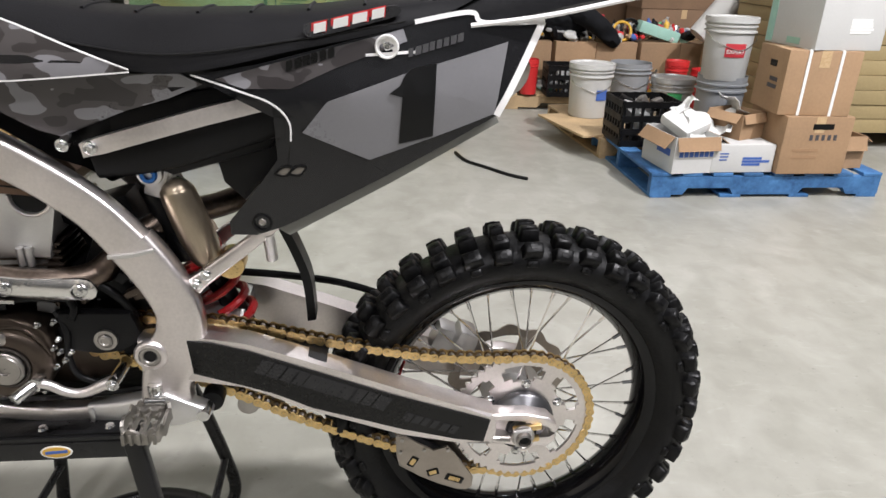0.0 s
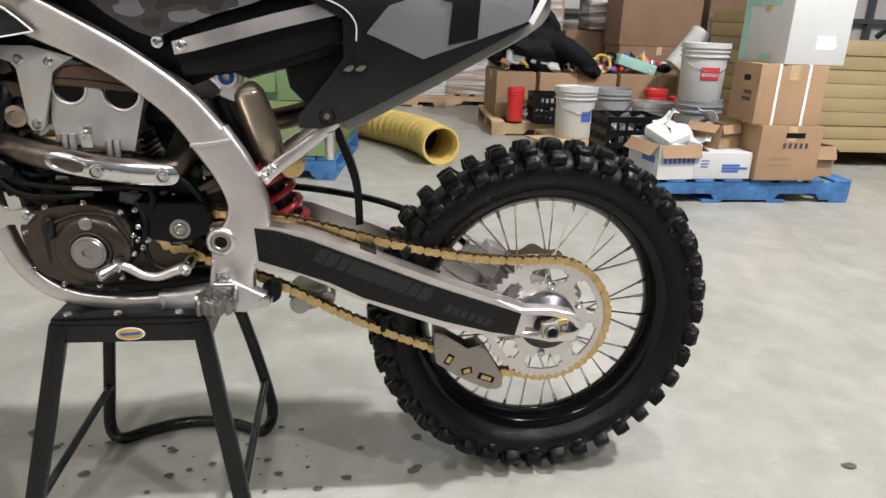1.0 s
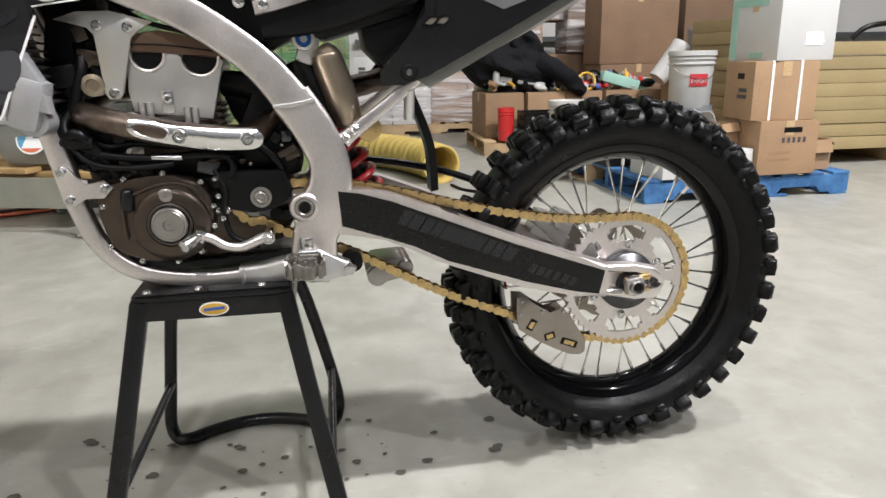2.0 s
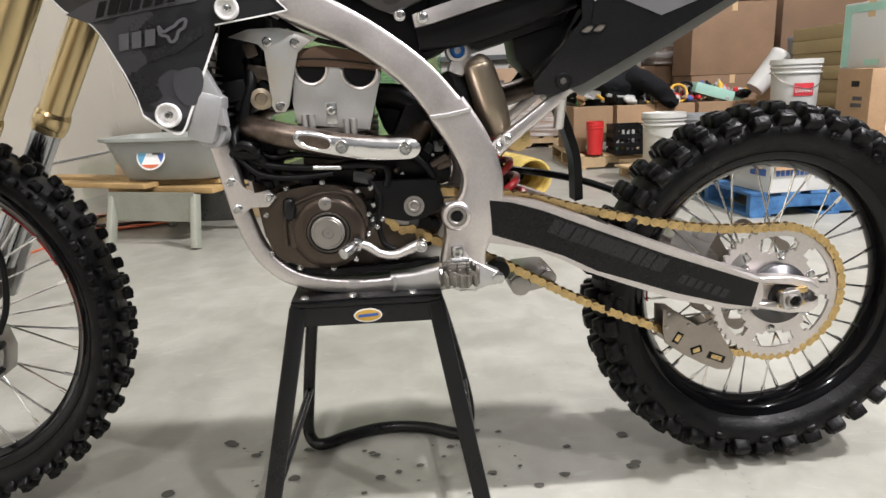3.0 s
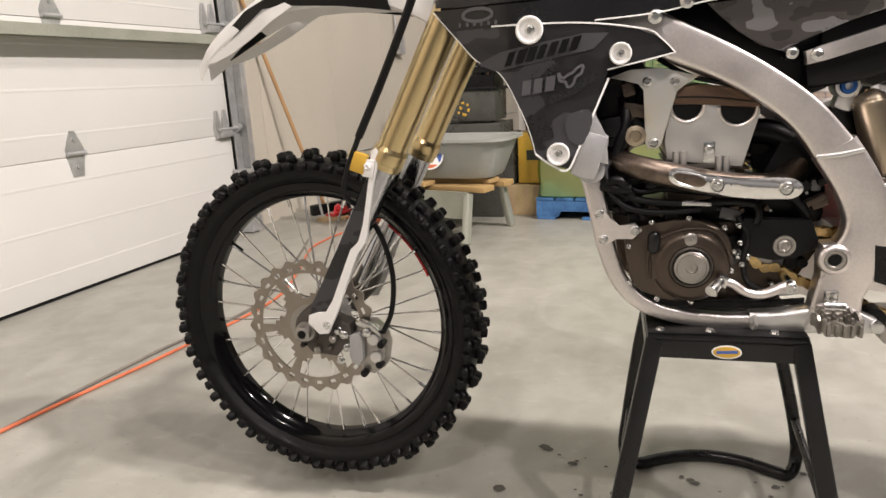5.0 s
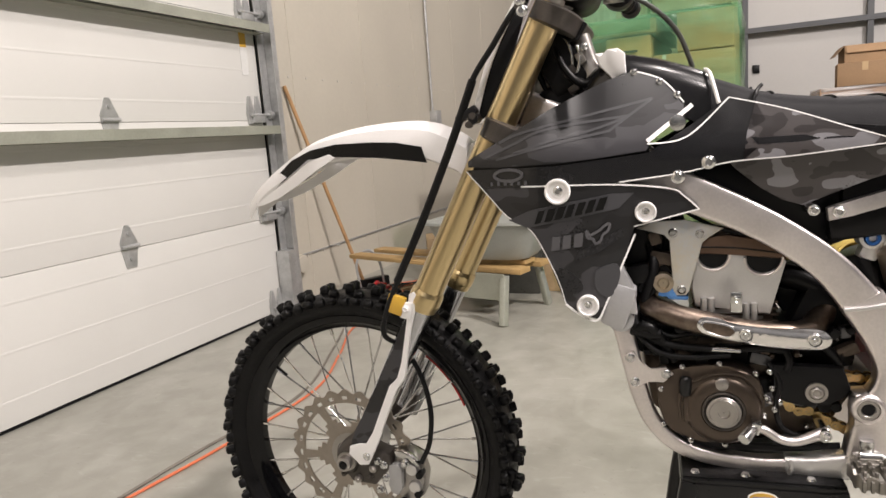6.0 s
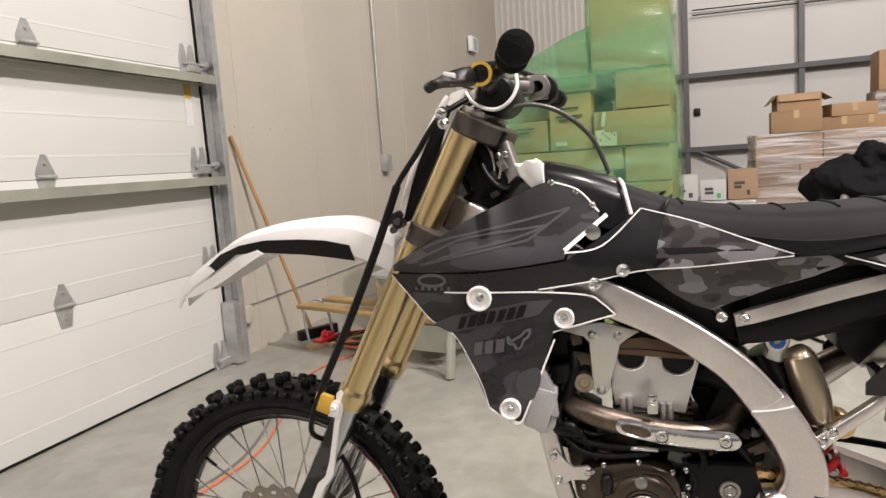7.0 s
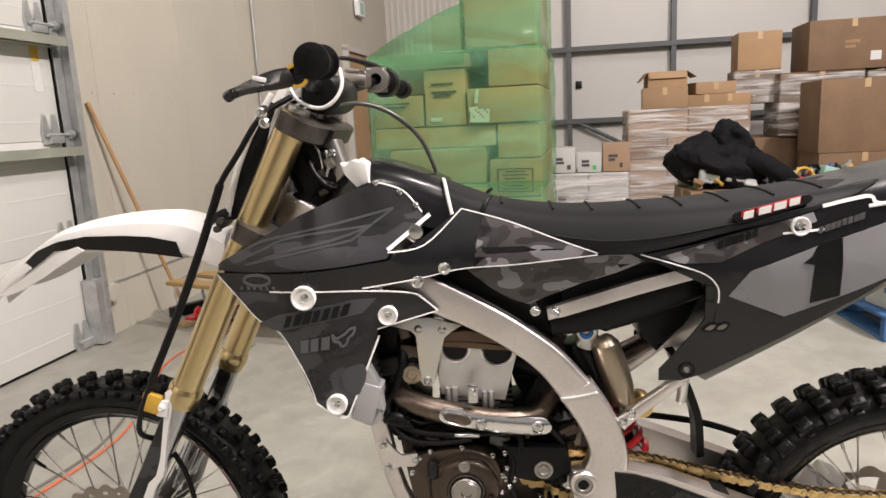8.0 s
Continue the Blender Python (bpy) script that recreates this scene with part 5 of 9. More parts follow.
# front fender
def fender():
    mid = spline([(-0.478, 0.998, 0.052), (-0.51, 1.020, 0.062), (-0.575, 1.043, 0.066), (-0.69, 1.042, 0.064), (-0.795, 1.022, 0.060), (-0.865, 0.986, 0.054), (-0.93, 0.942, 0.044), (-0.978, 0.902, 0.016)], 5)
    drop = lambda x: 0.062 if x > -0.62 else max(0.030, 0.062 - (-0.62 - x) * 0.11)
    loops = []
    for x, z, hw in mid:
        d = drop(x)
        sec = [(hw * 1.06, -d), (hw * 1.04, -d * 0.55), (hw * 0.97, -d * 0.18), (hw * 0.70, -0.003), (hw * 0.36, 0.003), (0, 0.004)]
        full = sec + [(-a, c) for a, c in sec[-2::-1]]
        lp = [(x, a, z + c) for a, c in full]
        lp += [(x + 0.002, a * 0.95, z + c - 0.004) for a, c in full[::-1]]
        loops.append(lp)
    b = bmesh.new()
    rings(b, loops)
    f = part("front_fender", b, "white", bike, "white plastic front fender")
    for sgn in (-1, 1):
        b = bmesh.new()
        o = [(-0.560, 0.998), (-0.551, 0.968), (-0.60, 0.976), (-0.65, 0.983), (-0.75, 0.991), (-0.80, 0.988), (-0.865, 0.948), (-0.945, 0.903), (-0.90, 0.945), (-0.84, 0.988), (-0.79, 1.006), (-0.735, 1.014), (-0.66, 1.013), (-0.61, 1.009)]
        lf = lambda x, z: sgn * (0.0715 if x > -0.79 else max(0.026, 0.0715 - (-0.79 - x) * 0.20)) - (0 if sgn < 0 else 0.003)
        skin(b, o, lf, 0.003, 0.025)
        part("fender_sticker", b, "vinyl_black", f, "black vinyl fender stripe")
        b = bmesh.new()
        skin(b, [(-0.945, 0.899), (-0.90, 0.926), (-0.86, 0.946), (-0.795, 0.984), (-0.750, 0.996), (-0.738, 0.988), (-0.780, 0.966), (-0.822, 0.942), (-0.88, 0.914), (-0.925, 0.900)], lf, 0.003, 0.025, lift=0.003 * (1 if sgn < 0 else -1))
        part("fender_lip", b, "white", f, "white lip under the fender tip")


fender()

# ---- radiator, shrouds, tank ----
def shroud_y(x, z=0.9):
    t = min(1, max(0, (-0.045 - x) / 0.23))
    t = t * t * (3 - 2 * t)
    nose = max(0.0, -0.33 - x)
    return -(0.116 + 0.056 * t) + nose * 0.22 + max(0, z - 0.97) * 0.34


for s in (-1, 1):
    b = bmesh.new()
    box(b, (-0.245, s * 0.105, 0.835), (0.032, 0.105, 0.250), (0, 14, 0), 0.004)
    r = part("radiator", b, "black_metal", bike, "dark radiator core")
    b = bmesh.new()
    for k in range(20):
        box(b, (-0.230 + 0.06 * (0.5 - k / 19), s * 0.105, 0.72 + 0.23 * k / 19), (0.036, 0.100, 0.003), (0, 14, 0))
    part("radiator_fins", b, "steel", r)
    b = bmesh.new()
    box(b, (-0.208, s * 0.140, 0.715), (0.046, 0.050, 0.078), (0, 18, 0), 0.014)
    cyl(b, (-0.205, s * 0.150, 0.690), (-0.205, s * 0.105, 0.688), 0.022, seg=20, bevel=0.004)
    slab(b, [(-0.225, 0.790), (-0.208, 0.798), (-0.182, 0.745), (-0.178, 0.700), (-0.205, 0.705)], min(s * 0.128, s * 0.160), max(s * 0.128, s * 0.160), 0.006)
    part("radiator_tank", b, "rad", r, "grey radiator end tank")

UPPER = [(-0.452, 0.968), (-0.440, 0.976), (-0.385, 1.004), (-0.305, 1.046), (-0.215, 1.084), (-0.175, 1.096), (-0.130, 1.078), (-0.098, 1.040), (-0.098, 1.018), (-0.140, 0.996), (-0.160, 0.985), (-0.158, 0.968), (-0.225, 0.962), (-0.300, 0.957), (-0.40, 0.955), (-0.452, 0.958)]
MIDDLE = [(-0.456, 0.953), (-0.30, 0.953), (-0.155, 0.964), (-0.085, 1.005), (-0.030, 1.042), (0.05, 1.018), (0.13, 0.986), (0.198, 0.960), (0.190, 0.954), (0.06, 0.945), (-0.028, 0.941), (-0.105, 0.928), (-0.20, 0.921), (-0.34, 0.921), (-0.420, 0.920)]
LOWER = [(-0.456, 0.951), (-0.415, 0.905), (-0.385, 0.872), (-0.345, 0.848), (-0.318, 0.800), (-0.300, 0.755), (-0.292, 0.722), (-0.262, 0.702), (-0.240, 0.696), (-0.222, 0.735), (-0.205, 0.775), (-0.185, 0.835), (-0.178, 0.848), (-0.110, 0.862), (-0.078, 0.868), (-0.105, 0.893), (-0.135, 0.905), (-0.22, 0.918), (-0.34, 0.921), (-0.422, 0.922)]


def outline_strip(bm, pts, w, depth, lift, thick=0.002):
    """A narrow raised edge along a line of points on a bent panel."""
    p = spline(pts, 5)
    left, right = [], []
    for i, c in enumerate(p):
        d = p[min(i + 1, len(p) - 1)] - p[max(i - 1, 0)]
        d = d / max(1e-9, np.linalg.norm(d))
        nrm = np.array((-d[1], d[0]))
        left.append(c + nrm * w / 2)
        right.append(c - nrm * w / 2)
    loops = []
    for a, c in zip(left, right):
        ya, yc = depth(a[0], a[1]) - lift, depth(c[0], c[1]) - lift
        loops.append([(a[0], ya, a[1]), (c[0], yc, c[1]), (c[0], yc + thick, c[1]), (a[0], ya + thick, a[1])])
    return rings(bm, loops)


def cup(c, r, parent, y):
    """White recessed bolt cup with its bolt."""
    b = bmesh.new()
    lathe(b, [(r, y), (r * 1.04, y - 0.006), (r * 0.97, y - 0.0085), (r * 0.86, y - 0.0085), (r * 0.62, y - 0.002), (0.001, y - 0.001), (0.001, y + 0.004), (r, y + 0.004)], (c[0], 0, c[1]), 32)
    part("bolt_cup", b, "white", parent, "white recessed bolt cup")
    b = bmesh.new()
    hexbolt(b, (c[0], y - 0.001, c[1]), r * 0.30, 0.005)
    part("cup_bolt", b, "zinc", parent)


def shroud(sgn):
    flip = (lambda q: mirror(q)) if sgn > 0 else (lambda q: q)
    b = bmesh.new()
    skin(b, UPPER, shroud_y, 0.004, 0.022)
    up = part("shroud_upper", flip(b), "camo_dim", bike, "dark satin upper shroud with faint camouflage")
    b = bmesh.new()
    skin(b, MIDDLE, shroud_y, 0.004, 0.022)
    mid = part("shroud_middle", flip(b), "vinyl", bike, "dark shroud panel with white edge lines")
    b = bmesh.new()
    skin(b, [(0.008, 1.031), (0.05, 1.017), (0.13, 0.985), (0.197, 0.959), (0.190, 0.955), (0.06, 0.946), (-0.012, 0.943), (0.012, 0.962), (-0.006, 0.985), (0.022, 1.003)], shroud_y, 0.002, 0.03, lift=0.0012)
    part("camouflage_band", flip(b), "camo", mid, "grey camouflage patches")
    b = bmesh.new()
    skin(b, LOWER, shroud_y, 0.004, 0.022)
    low = part("shroud_lower", flip(b), "camo_dim", bike, "dark lower radiator shroud")
    b = bmesh.new()
    skin(b, [(-0.448, 0.945), (-0.30, 0.944), (-0.158, 0.952), (-0.150, 0.975), (-0.30, 0.970), (-0.440, 0.966)], shroud_y, 0.003, 0.03, lift=-0.006)
    part("seam_backing", flip(b), "black", mid)
    for nm, pts, w in (("edge_white", [(-0.358, 0.922), (-0.22, 0.9185), (-0.125, 0.905), (-0.100, 0.890), (-0.078, 0.868)], 0.003),
                       ("edge_white", [(-0.078, 0.868), (-0.11, 0.861), (-0.180, 0.847)], 0.0028),
                       ("edge_white", [(-0.178, 0.835), (-0.205, 0.772), (-0.225, 0.725), (-0.242, 0.694), (-0.268, 0.704), (-0.292, 0.722)], 0.004),
                       ("edge_white", [(-0.456, 0.951), (-0.415, 0.905), (-0.385, 0.872), (-0.345, 0.848), (-0.318, 0.800), (-0.300, 0.755), (-0.292, 0.722)], 0.0017),
                       ("edge_white", [(-0.030, 1.042), (0.05, 1.018), (0.13, 0.986), (0.198, 0.960)], 0.0022),
                       ("edge_white", [(0.198, 0.957), (0.06, 0.945), (-0.028, 0.941), (-0.105, 0.928), (-0.20, 0.921)], 0.0026),
                       ("edge_white", [(-0.098, 1.040), (-0.13, 1.078), (-0.175, 1.096)], 0.003),
                       ("edge_white", [(-0.156, 0.982), (-0.085, 1.035)], 0.009), ("edge_white", [(-0.156, 0.978), (-0.095, 0.985), (-0.030, 1.042)], 0.003)):
        b = bmesh.new()
        outline_strip(b, pts, w * 0.78, shroud_y, 0.0015)
        part(nm, flip(b), "white", mid, "thin white edge line")
    b = bmesh.new()
    skin(b, [(-0.383, 0.866), (-0.345, 0.882), (-0.307, 0.889), (-0.215, 0.903), (-0.178, 0.902), (-0.202, 0.879), (-0.253, 0.870), (-0.340, 0.855), (-0.352, 0.853)], shroud_y, 0.002, 0.03, lift=0.0018)
    part("sticker", flip(b), "vinyl_dim", low, "grey vinyl stripe")
    for pts, mt, k in (([(-0.242, 0.776), (-0.230, 0.785), (-0.209, 0.788), (-0.203, 0.769), (-0.217, 0.735), (-0.236, 0.739), (-0.244, 0.757)], "vinyl_dim", 4),
                       ([(-0.273, 0.796), (-0.269, 0.812), (-0.235, 0.826), (-0.196, 0.847), (-0.197, 0.833), (-0.231, 0.811)], "vinyl_faint", 0),
                       ([(-0.300, 0.785), (-0.272, 0.770), (-0.262, 0.748), (-0.286, 0.742), (-0.296, 0.760)], "vinyl_faint", 3)):
        b = bmesh.new()
        skin(b, pts, shroud_y, 0.002, 0.03, k, lift=0.0016)
        part("camouflage_patch", flip(b), mt, low, "grey camouflage patch")
    if sgn < 0:
        glyphs("lettering", (-0.338, 0.8595), (0.985, 0.172), (0.18, 0.984), 0.0205, 7, 0.0168, 0.0012, "vinyl_black", low, "dark lettering blocks", fill=0.60, slant=0.22, y=lambda x, z: shroud_y(x, z) - 0.003)
        glyphs("lettering", (-0.312, 0.8135), (0.992, 0.13), (0.06, 0.998), 0.0225, 3, 0.0185, 0.0012, "vinyl_mid", low, "grey lettering blocks", fill=0.66, seed=4, slant=0.06, y=lambda x, z: shroud_y(x, z) - 0.002)
        b = bmesh.new()
        outline_strip(b, [(-0.254, 0.846), (-0.248, 0.838), (-0.240, 0.842), (-0.232, 0.846), (-0.226, 0.852), (-0.217, 0.855), (-0.220, 0.844), (-0.228, 0.838), (-0.232, 0.828), (-0.240, 0.824), (-0.244, 0.832), (-0.252, 0.834), (-0.254, 0.846)], 0.0042, shroud_y, 0.0035, 0.0012)
        part("mark", b, "vinyl_mid", low, "grey printed outline mark")
        b = bmesh.new()
        o = [(-0.380 + 0.0245 * math.cos(a), 0.9415 + 0.0095 * math.sin(a)) for a in np.linspace(0, 2 * math.pi, 29)]
        outline_strip(b, o, 0.005, shroud_y, 0.0018, 0.0015)
        part("ring_mark", b, "vinyl_mid", mid, "grey printed ring mark")
        glyphs("lettering", (-0.412, 0.925), (1, 0), (0, 1), 0.006, 6, 0.012, 0.001, "vinyl_mid", mid, "small grey lettering blocks", slant=0.0, y=lambda x, z: shroud_y(x, z) - 0.0012)
        b = bmesh.new()
        for pts in ([(-0.395, 0.996), (-0.355, 1.010), (-0.254, 1.029), (-0.146, 1.050)], [(-0.146, 1.050), (-0.180, 1.027), (-0.214, 1.003)], [(-0.214, 1.003), (-0.28, 0.992), (-0.345, 0.980), (-0.40, 0.968)],
                    [(-0.42, 0.972), (-0.37, 0.992), (-0.312, 1.013), (-0.182, 1.025)], [(-0.182, 1.025), (-0.22, 1.012), (-0.263, 1.001)], [(-0.263, 1.001), (-0.31, 0.993), (-0.37, 0.977)]):
            outline_strip(b, pts, 0.0042, shroud_y, 0.001, 0.0008)
        part("line_graphic", b, "vinyl_dim", up, "grey angular line graphic")
    for q, r in (((-0.297, 0.912), 0.0205), ((-0.161, 0.870), 0.0165), ((-0.2555, 0.721), 0.0175)):
        y = shroud_y(*q) - 0.002
        if sgn < 0:
            cup(q, r, low, y)
    if sgn < 0:
        b = bmesh.new()
        for q in ((-0.109, 1.008),):
            cyl(b, (q[0], shroud_y(*q) + 0.004, q[1]), (q[0], shroud_y(*q) - 0.006, q[1]), 0.013, seg=20, bevel=0.002)
        part("panel_bolt", b, "zinc", mid)
        bolts("panel_bolt", "zinc", mid, [(x, shroud_y(x, z) - 0.001, z) for x, z in ((-0.063, 0.942), (-0.110, 0.922))], 0.008, 0.006, 12)
        bolts("panel_rivet", "zinc", mid, [(x, shroud_y(x, z) - 0.001, z) for x, z in ((-0.135, 1.076), (-0.108, 1.052), (-0.175, 1.094))], 0.004, 0.004, 12)


shroud(-1)
shroud(1)

# black fuel cell under the panels, above the spars
b = bmesh.new()
slab(b, [(-0.16, 0.935), (-0.06, 0.950), (0.20, 0.950), (0.28, 0.925), (0.22, 0.850), (0.16, 0.800), (0.125, 0.785), (0.06, 0.835), (-0.03, 0.880), (-0.10, 0.905)], -0.046, 0.046, 0.012)
part("fuel_cell", b, "black", bike, "black plastic fuel cell")

# tank cover between the shrouds and under the seat nose
b = bmesh.new()
loops = []
for x, z, hw, d in spline([(-0.30, 1.045, 0.050, 0.05), (-0.25, 1.105, 0.085, 0.08), (-0.205, 1.130, 0.096, 0.09), (-0.15, 1.122, 0.098, 0.09), (-0.10, 1.106, 0.096, 0.09), (-0.056, 1.088, 0.092, 0.09)], 5):
    lp = []
    for k in range(17):
        a = math.pi * k / 16
        lp.append((x, -hw * math.copysign(abs(math.cos(a)) ** 0.55, math.cos(a)), z - d + d * abs(math.sin(a)) ** 0.5))
    loops.append(lp)
rings(b, loops)
tank = part("tank_cover", b, "vinyl", bike, "dark satin tank cover")
b = bmesh.new()
slab(b, [(-0.228, 1.108), (-0.236, 1.130), (-0.214, 1.128), (-0.200, 1.136), (-0.188, 1.127), (-0.186, 1.094), (-0.208, 1.086)], -0.105, -0.06, 0.006)
part("tank_horn", b, "white", tank, "white plastic clip at the tank's front")
b = bmesh.new()
tube(b, [(-0.046, -0.104, 1.034), (-0.052, -0.095, 1.060), (-0.057, -0.080, 1.083), (-0.062, -0.055, 1.091)], 0.0032, 8, 4)
part("edge_white", b, "white", tank, "thin white edge line")

# ---- seat ----
def seat():
    prof = spline([(-0.055, 1.082, 1.020, 0.056, 0.086), (-0.02, 1.067, 1.005, 0.062, 0.090), (0.04, 1.046, 0.990, 0.064, 0.092), (0.13, 1.032, 0.970, 0.066, 0.098), (0.22, 1.028, 0.955, 0.070, 0.110), (0.30, 1.030, 0.962, 0.076, 0.116),
                   (0.40, 1.034, 0.985, 0.082, 0.116), (0.50, 1.044, 1.006, 0.086, 0.112), (0.60, 1.056, 1.032, 0.084, 0.100), (0.66, 1.066, 1.062, 0.078, 0.088)], 4)

    def ring(q, lo, hi, grow=0.0):
        x, zt, zb, tw, bw = q
        lp = []
        for k in range(-12, 13):
            t = k / 12
            a = abs(t)
            if a < 0.5:
                y, z = tw * a / 0.5 * 0.94, zt - 0.006 * (a / 0.5) ** 3
            else:
                s = (a - 0.5) / 0.5
                y, z = tw * 0.94 + (bw - tw * 0.94) * min(1, s * 1.15) ** 0.7, zt - 0.006 - (zt - 0.006 - zb) * s ** 1.25
            lp.append((x, math.copysign(y + grow, t) if t else 0.0, z + (grow if a < 0.5 else 0)))
        return lp
    b = bmesh.new()
    rings(b, [ring(q, 0, 1) for q in prof])
    st = part("seat", b, "seat", bike, "black seat with ribbed gripper cover")
    for k in range(8):
        x0 = 0.05 + k * 0.075
        q = min(prof, key=lambda p: abs(p[0] - x0))
        b = bmesh.new()
        tube(b, [tuple(v) for v in ring(q, 0, 1, 0.0008)[7:18]], 0.0024, 8, 2)
        part("seat_rib", b, "seat_ribbed", st, "raised rib across the seat top")
    b = bmesh.new()
    for s in (-1, 1):
        tube(b, [(p[0], s * (p[4] * 0.985), p[1] - 0.006 - (p[1] - p[2]) * 0.60) for p in prof[6:-4:3]], 0.0018, 6, 3)
        tube(b, [(0.0, s * 0.092, 1.015), (0.012, s * 0.080, 1.048), (0.022, s * 0.060, 1.058)], 0.003, 6, 3)
    part("seat_seam", b, "rubber", st)
    b = bmesh.new()
    o = [(0.420, 1.010), (0.426, 1.020), (0.46, 1.027), (0.51, 1.038), (0.540, 1.044), (0.545, 1.034), (0.51, 1.022), (0.46, 1.010), (0.43, 1.004)]
    skin(b, o, lambda x, z: -0.1205 + max(0, z - 1.0) * 0.34, 0.006, 0.02, 3)
    part("seat_badge", b, "vinyl_black", st, "black seat badge with white blocks edged in red")
    b = bmesh.new()
    cx, cz = sum(q[0] for q in o) / len(o), sum(q[1] for q in o) / len(o)
    skin(b, [(cx + (x - cx) * 0.94, cz + (z - cz) * 0.80) for x, z in o], lambda x, z: -0.1205 + max(0, z - 1.0) * 0.34, 0.003, 0.02, 3, lift=0.0008)
    part("badge_field", b, "vinyl_black", st, "black field of the badge")
    glyphs("badge_outline", (0.4305, 1.0055), (0.972, 0.235), (0.0, 1), 0.0155, 4, 0.0255, 0.0012, "red", st, "red outlines of the blocks", fill=1.50, slant=0.1, seed=1, y=lambda x, z: -0.1214 + max(0, z + 0.010 - 1.0) * 0.34)
    glyphs("badge_lettering", (0.434, 1.0085), (0.972, 0.235), (0.0, 1), 0.0115, 4, 0.0255, 0.0040, "strap", st, "white lettering blocks", fill=1.55, slant=0.1, y=lambda x, z: -0.1218 + max(0, z + 0.010 - 1.0) * 0.34)


seat()

# black moulded base under the seat, and the duct below the rail
b = bmesh.new()
slab(b, [(0.12, 0.945), (0.24, 0.925), (0.34, 0.938), (0.50, 0.985), (0.60, 1.025), (0.58, 1.040), (0.40, 0.995), (0.25, 0.970), (0.13, 0.980)], -0.090, 0.090, 0.008)
part("seat_base", b, "black", bike, "black plastic seat base")
b = bmesh.new()
slab(b, [(0.30, 0.870), (0.37, 0.885), (0.405, 0.865), (0.36, 0.805), (0.315, 0.755), (0.285, 0.785), (0.275, 0.835)], -0.045, 0.045, 0.01)
part("airbox_duct", b, "black", bike, "black airbox duct")

# ---- side and rear panels ----
def side_y(x, z=0.9):
    return -(0.112 + 0.012 * math.sin(max(0, min(1, (x - 0.28) / 0.5)) * math.pi)) + max(0, z - 0.93) * 0.22 + max(0, x - 0.62) * 0.10 + max(0, 0.80 - z) * 0.06


PANEL = [(0.272, 0.952), (0.330, 0.935), (0.375, 0.918), (0.395, 0.895), (0.397, 0.868), (0.350, 0.805), (0.303, 0.748), (0.303, 0.728), (0.340, 0.728), (0.380, 0.742), (0.53, 0.822), (0.679, 0.903), (0.712, 0.965), (0.742, 1.026), (0.66, 1.024), (0.62, 1.034), (0.55, 1.018), (0.456, 0.993), (0.36, 0.968)]
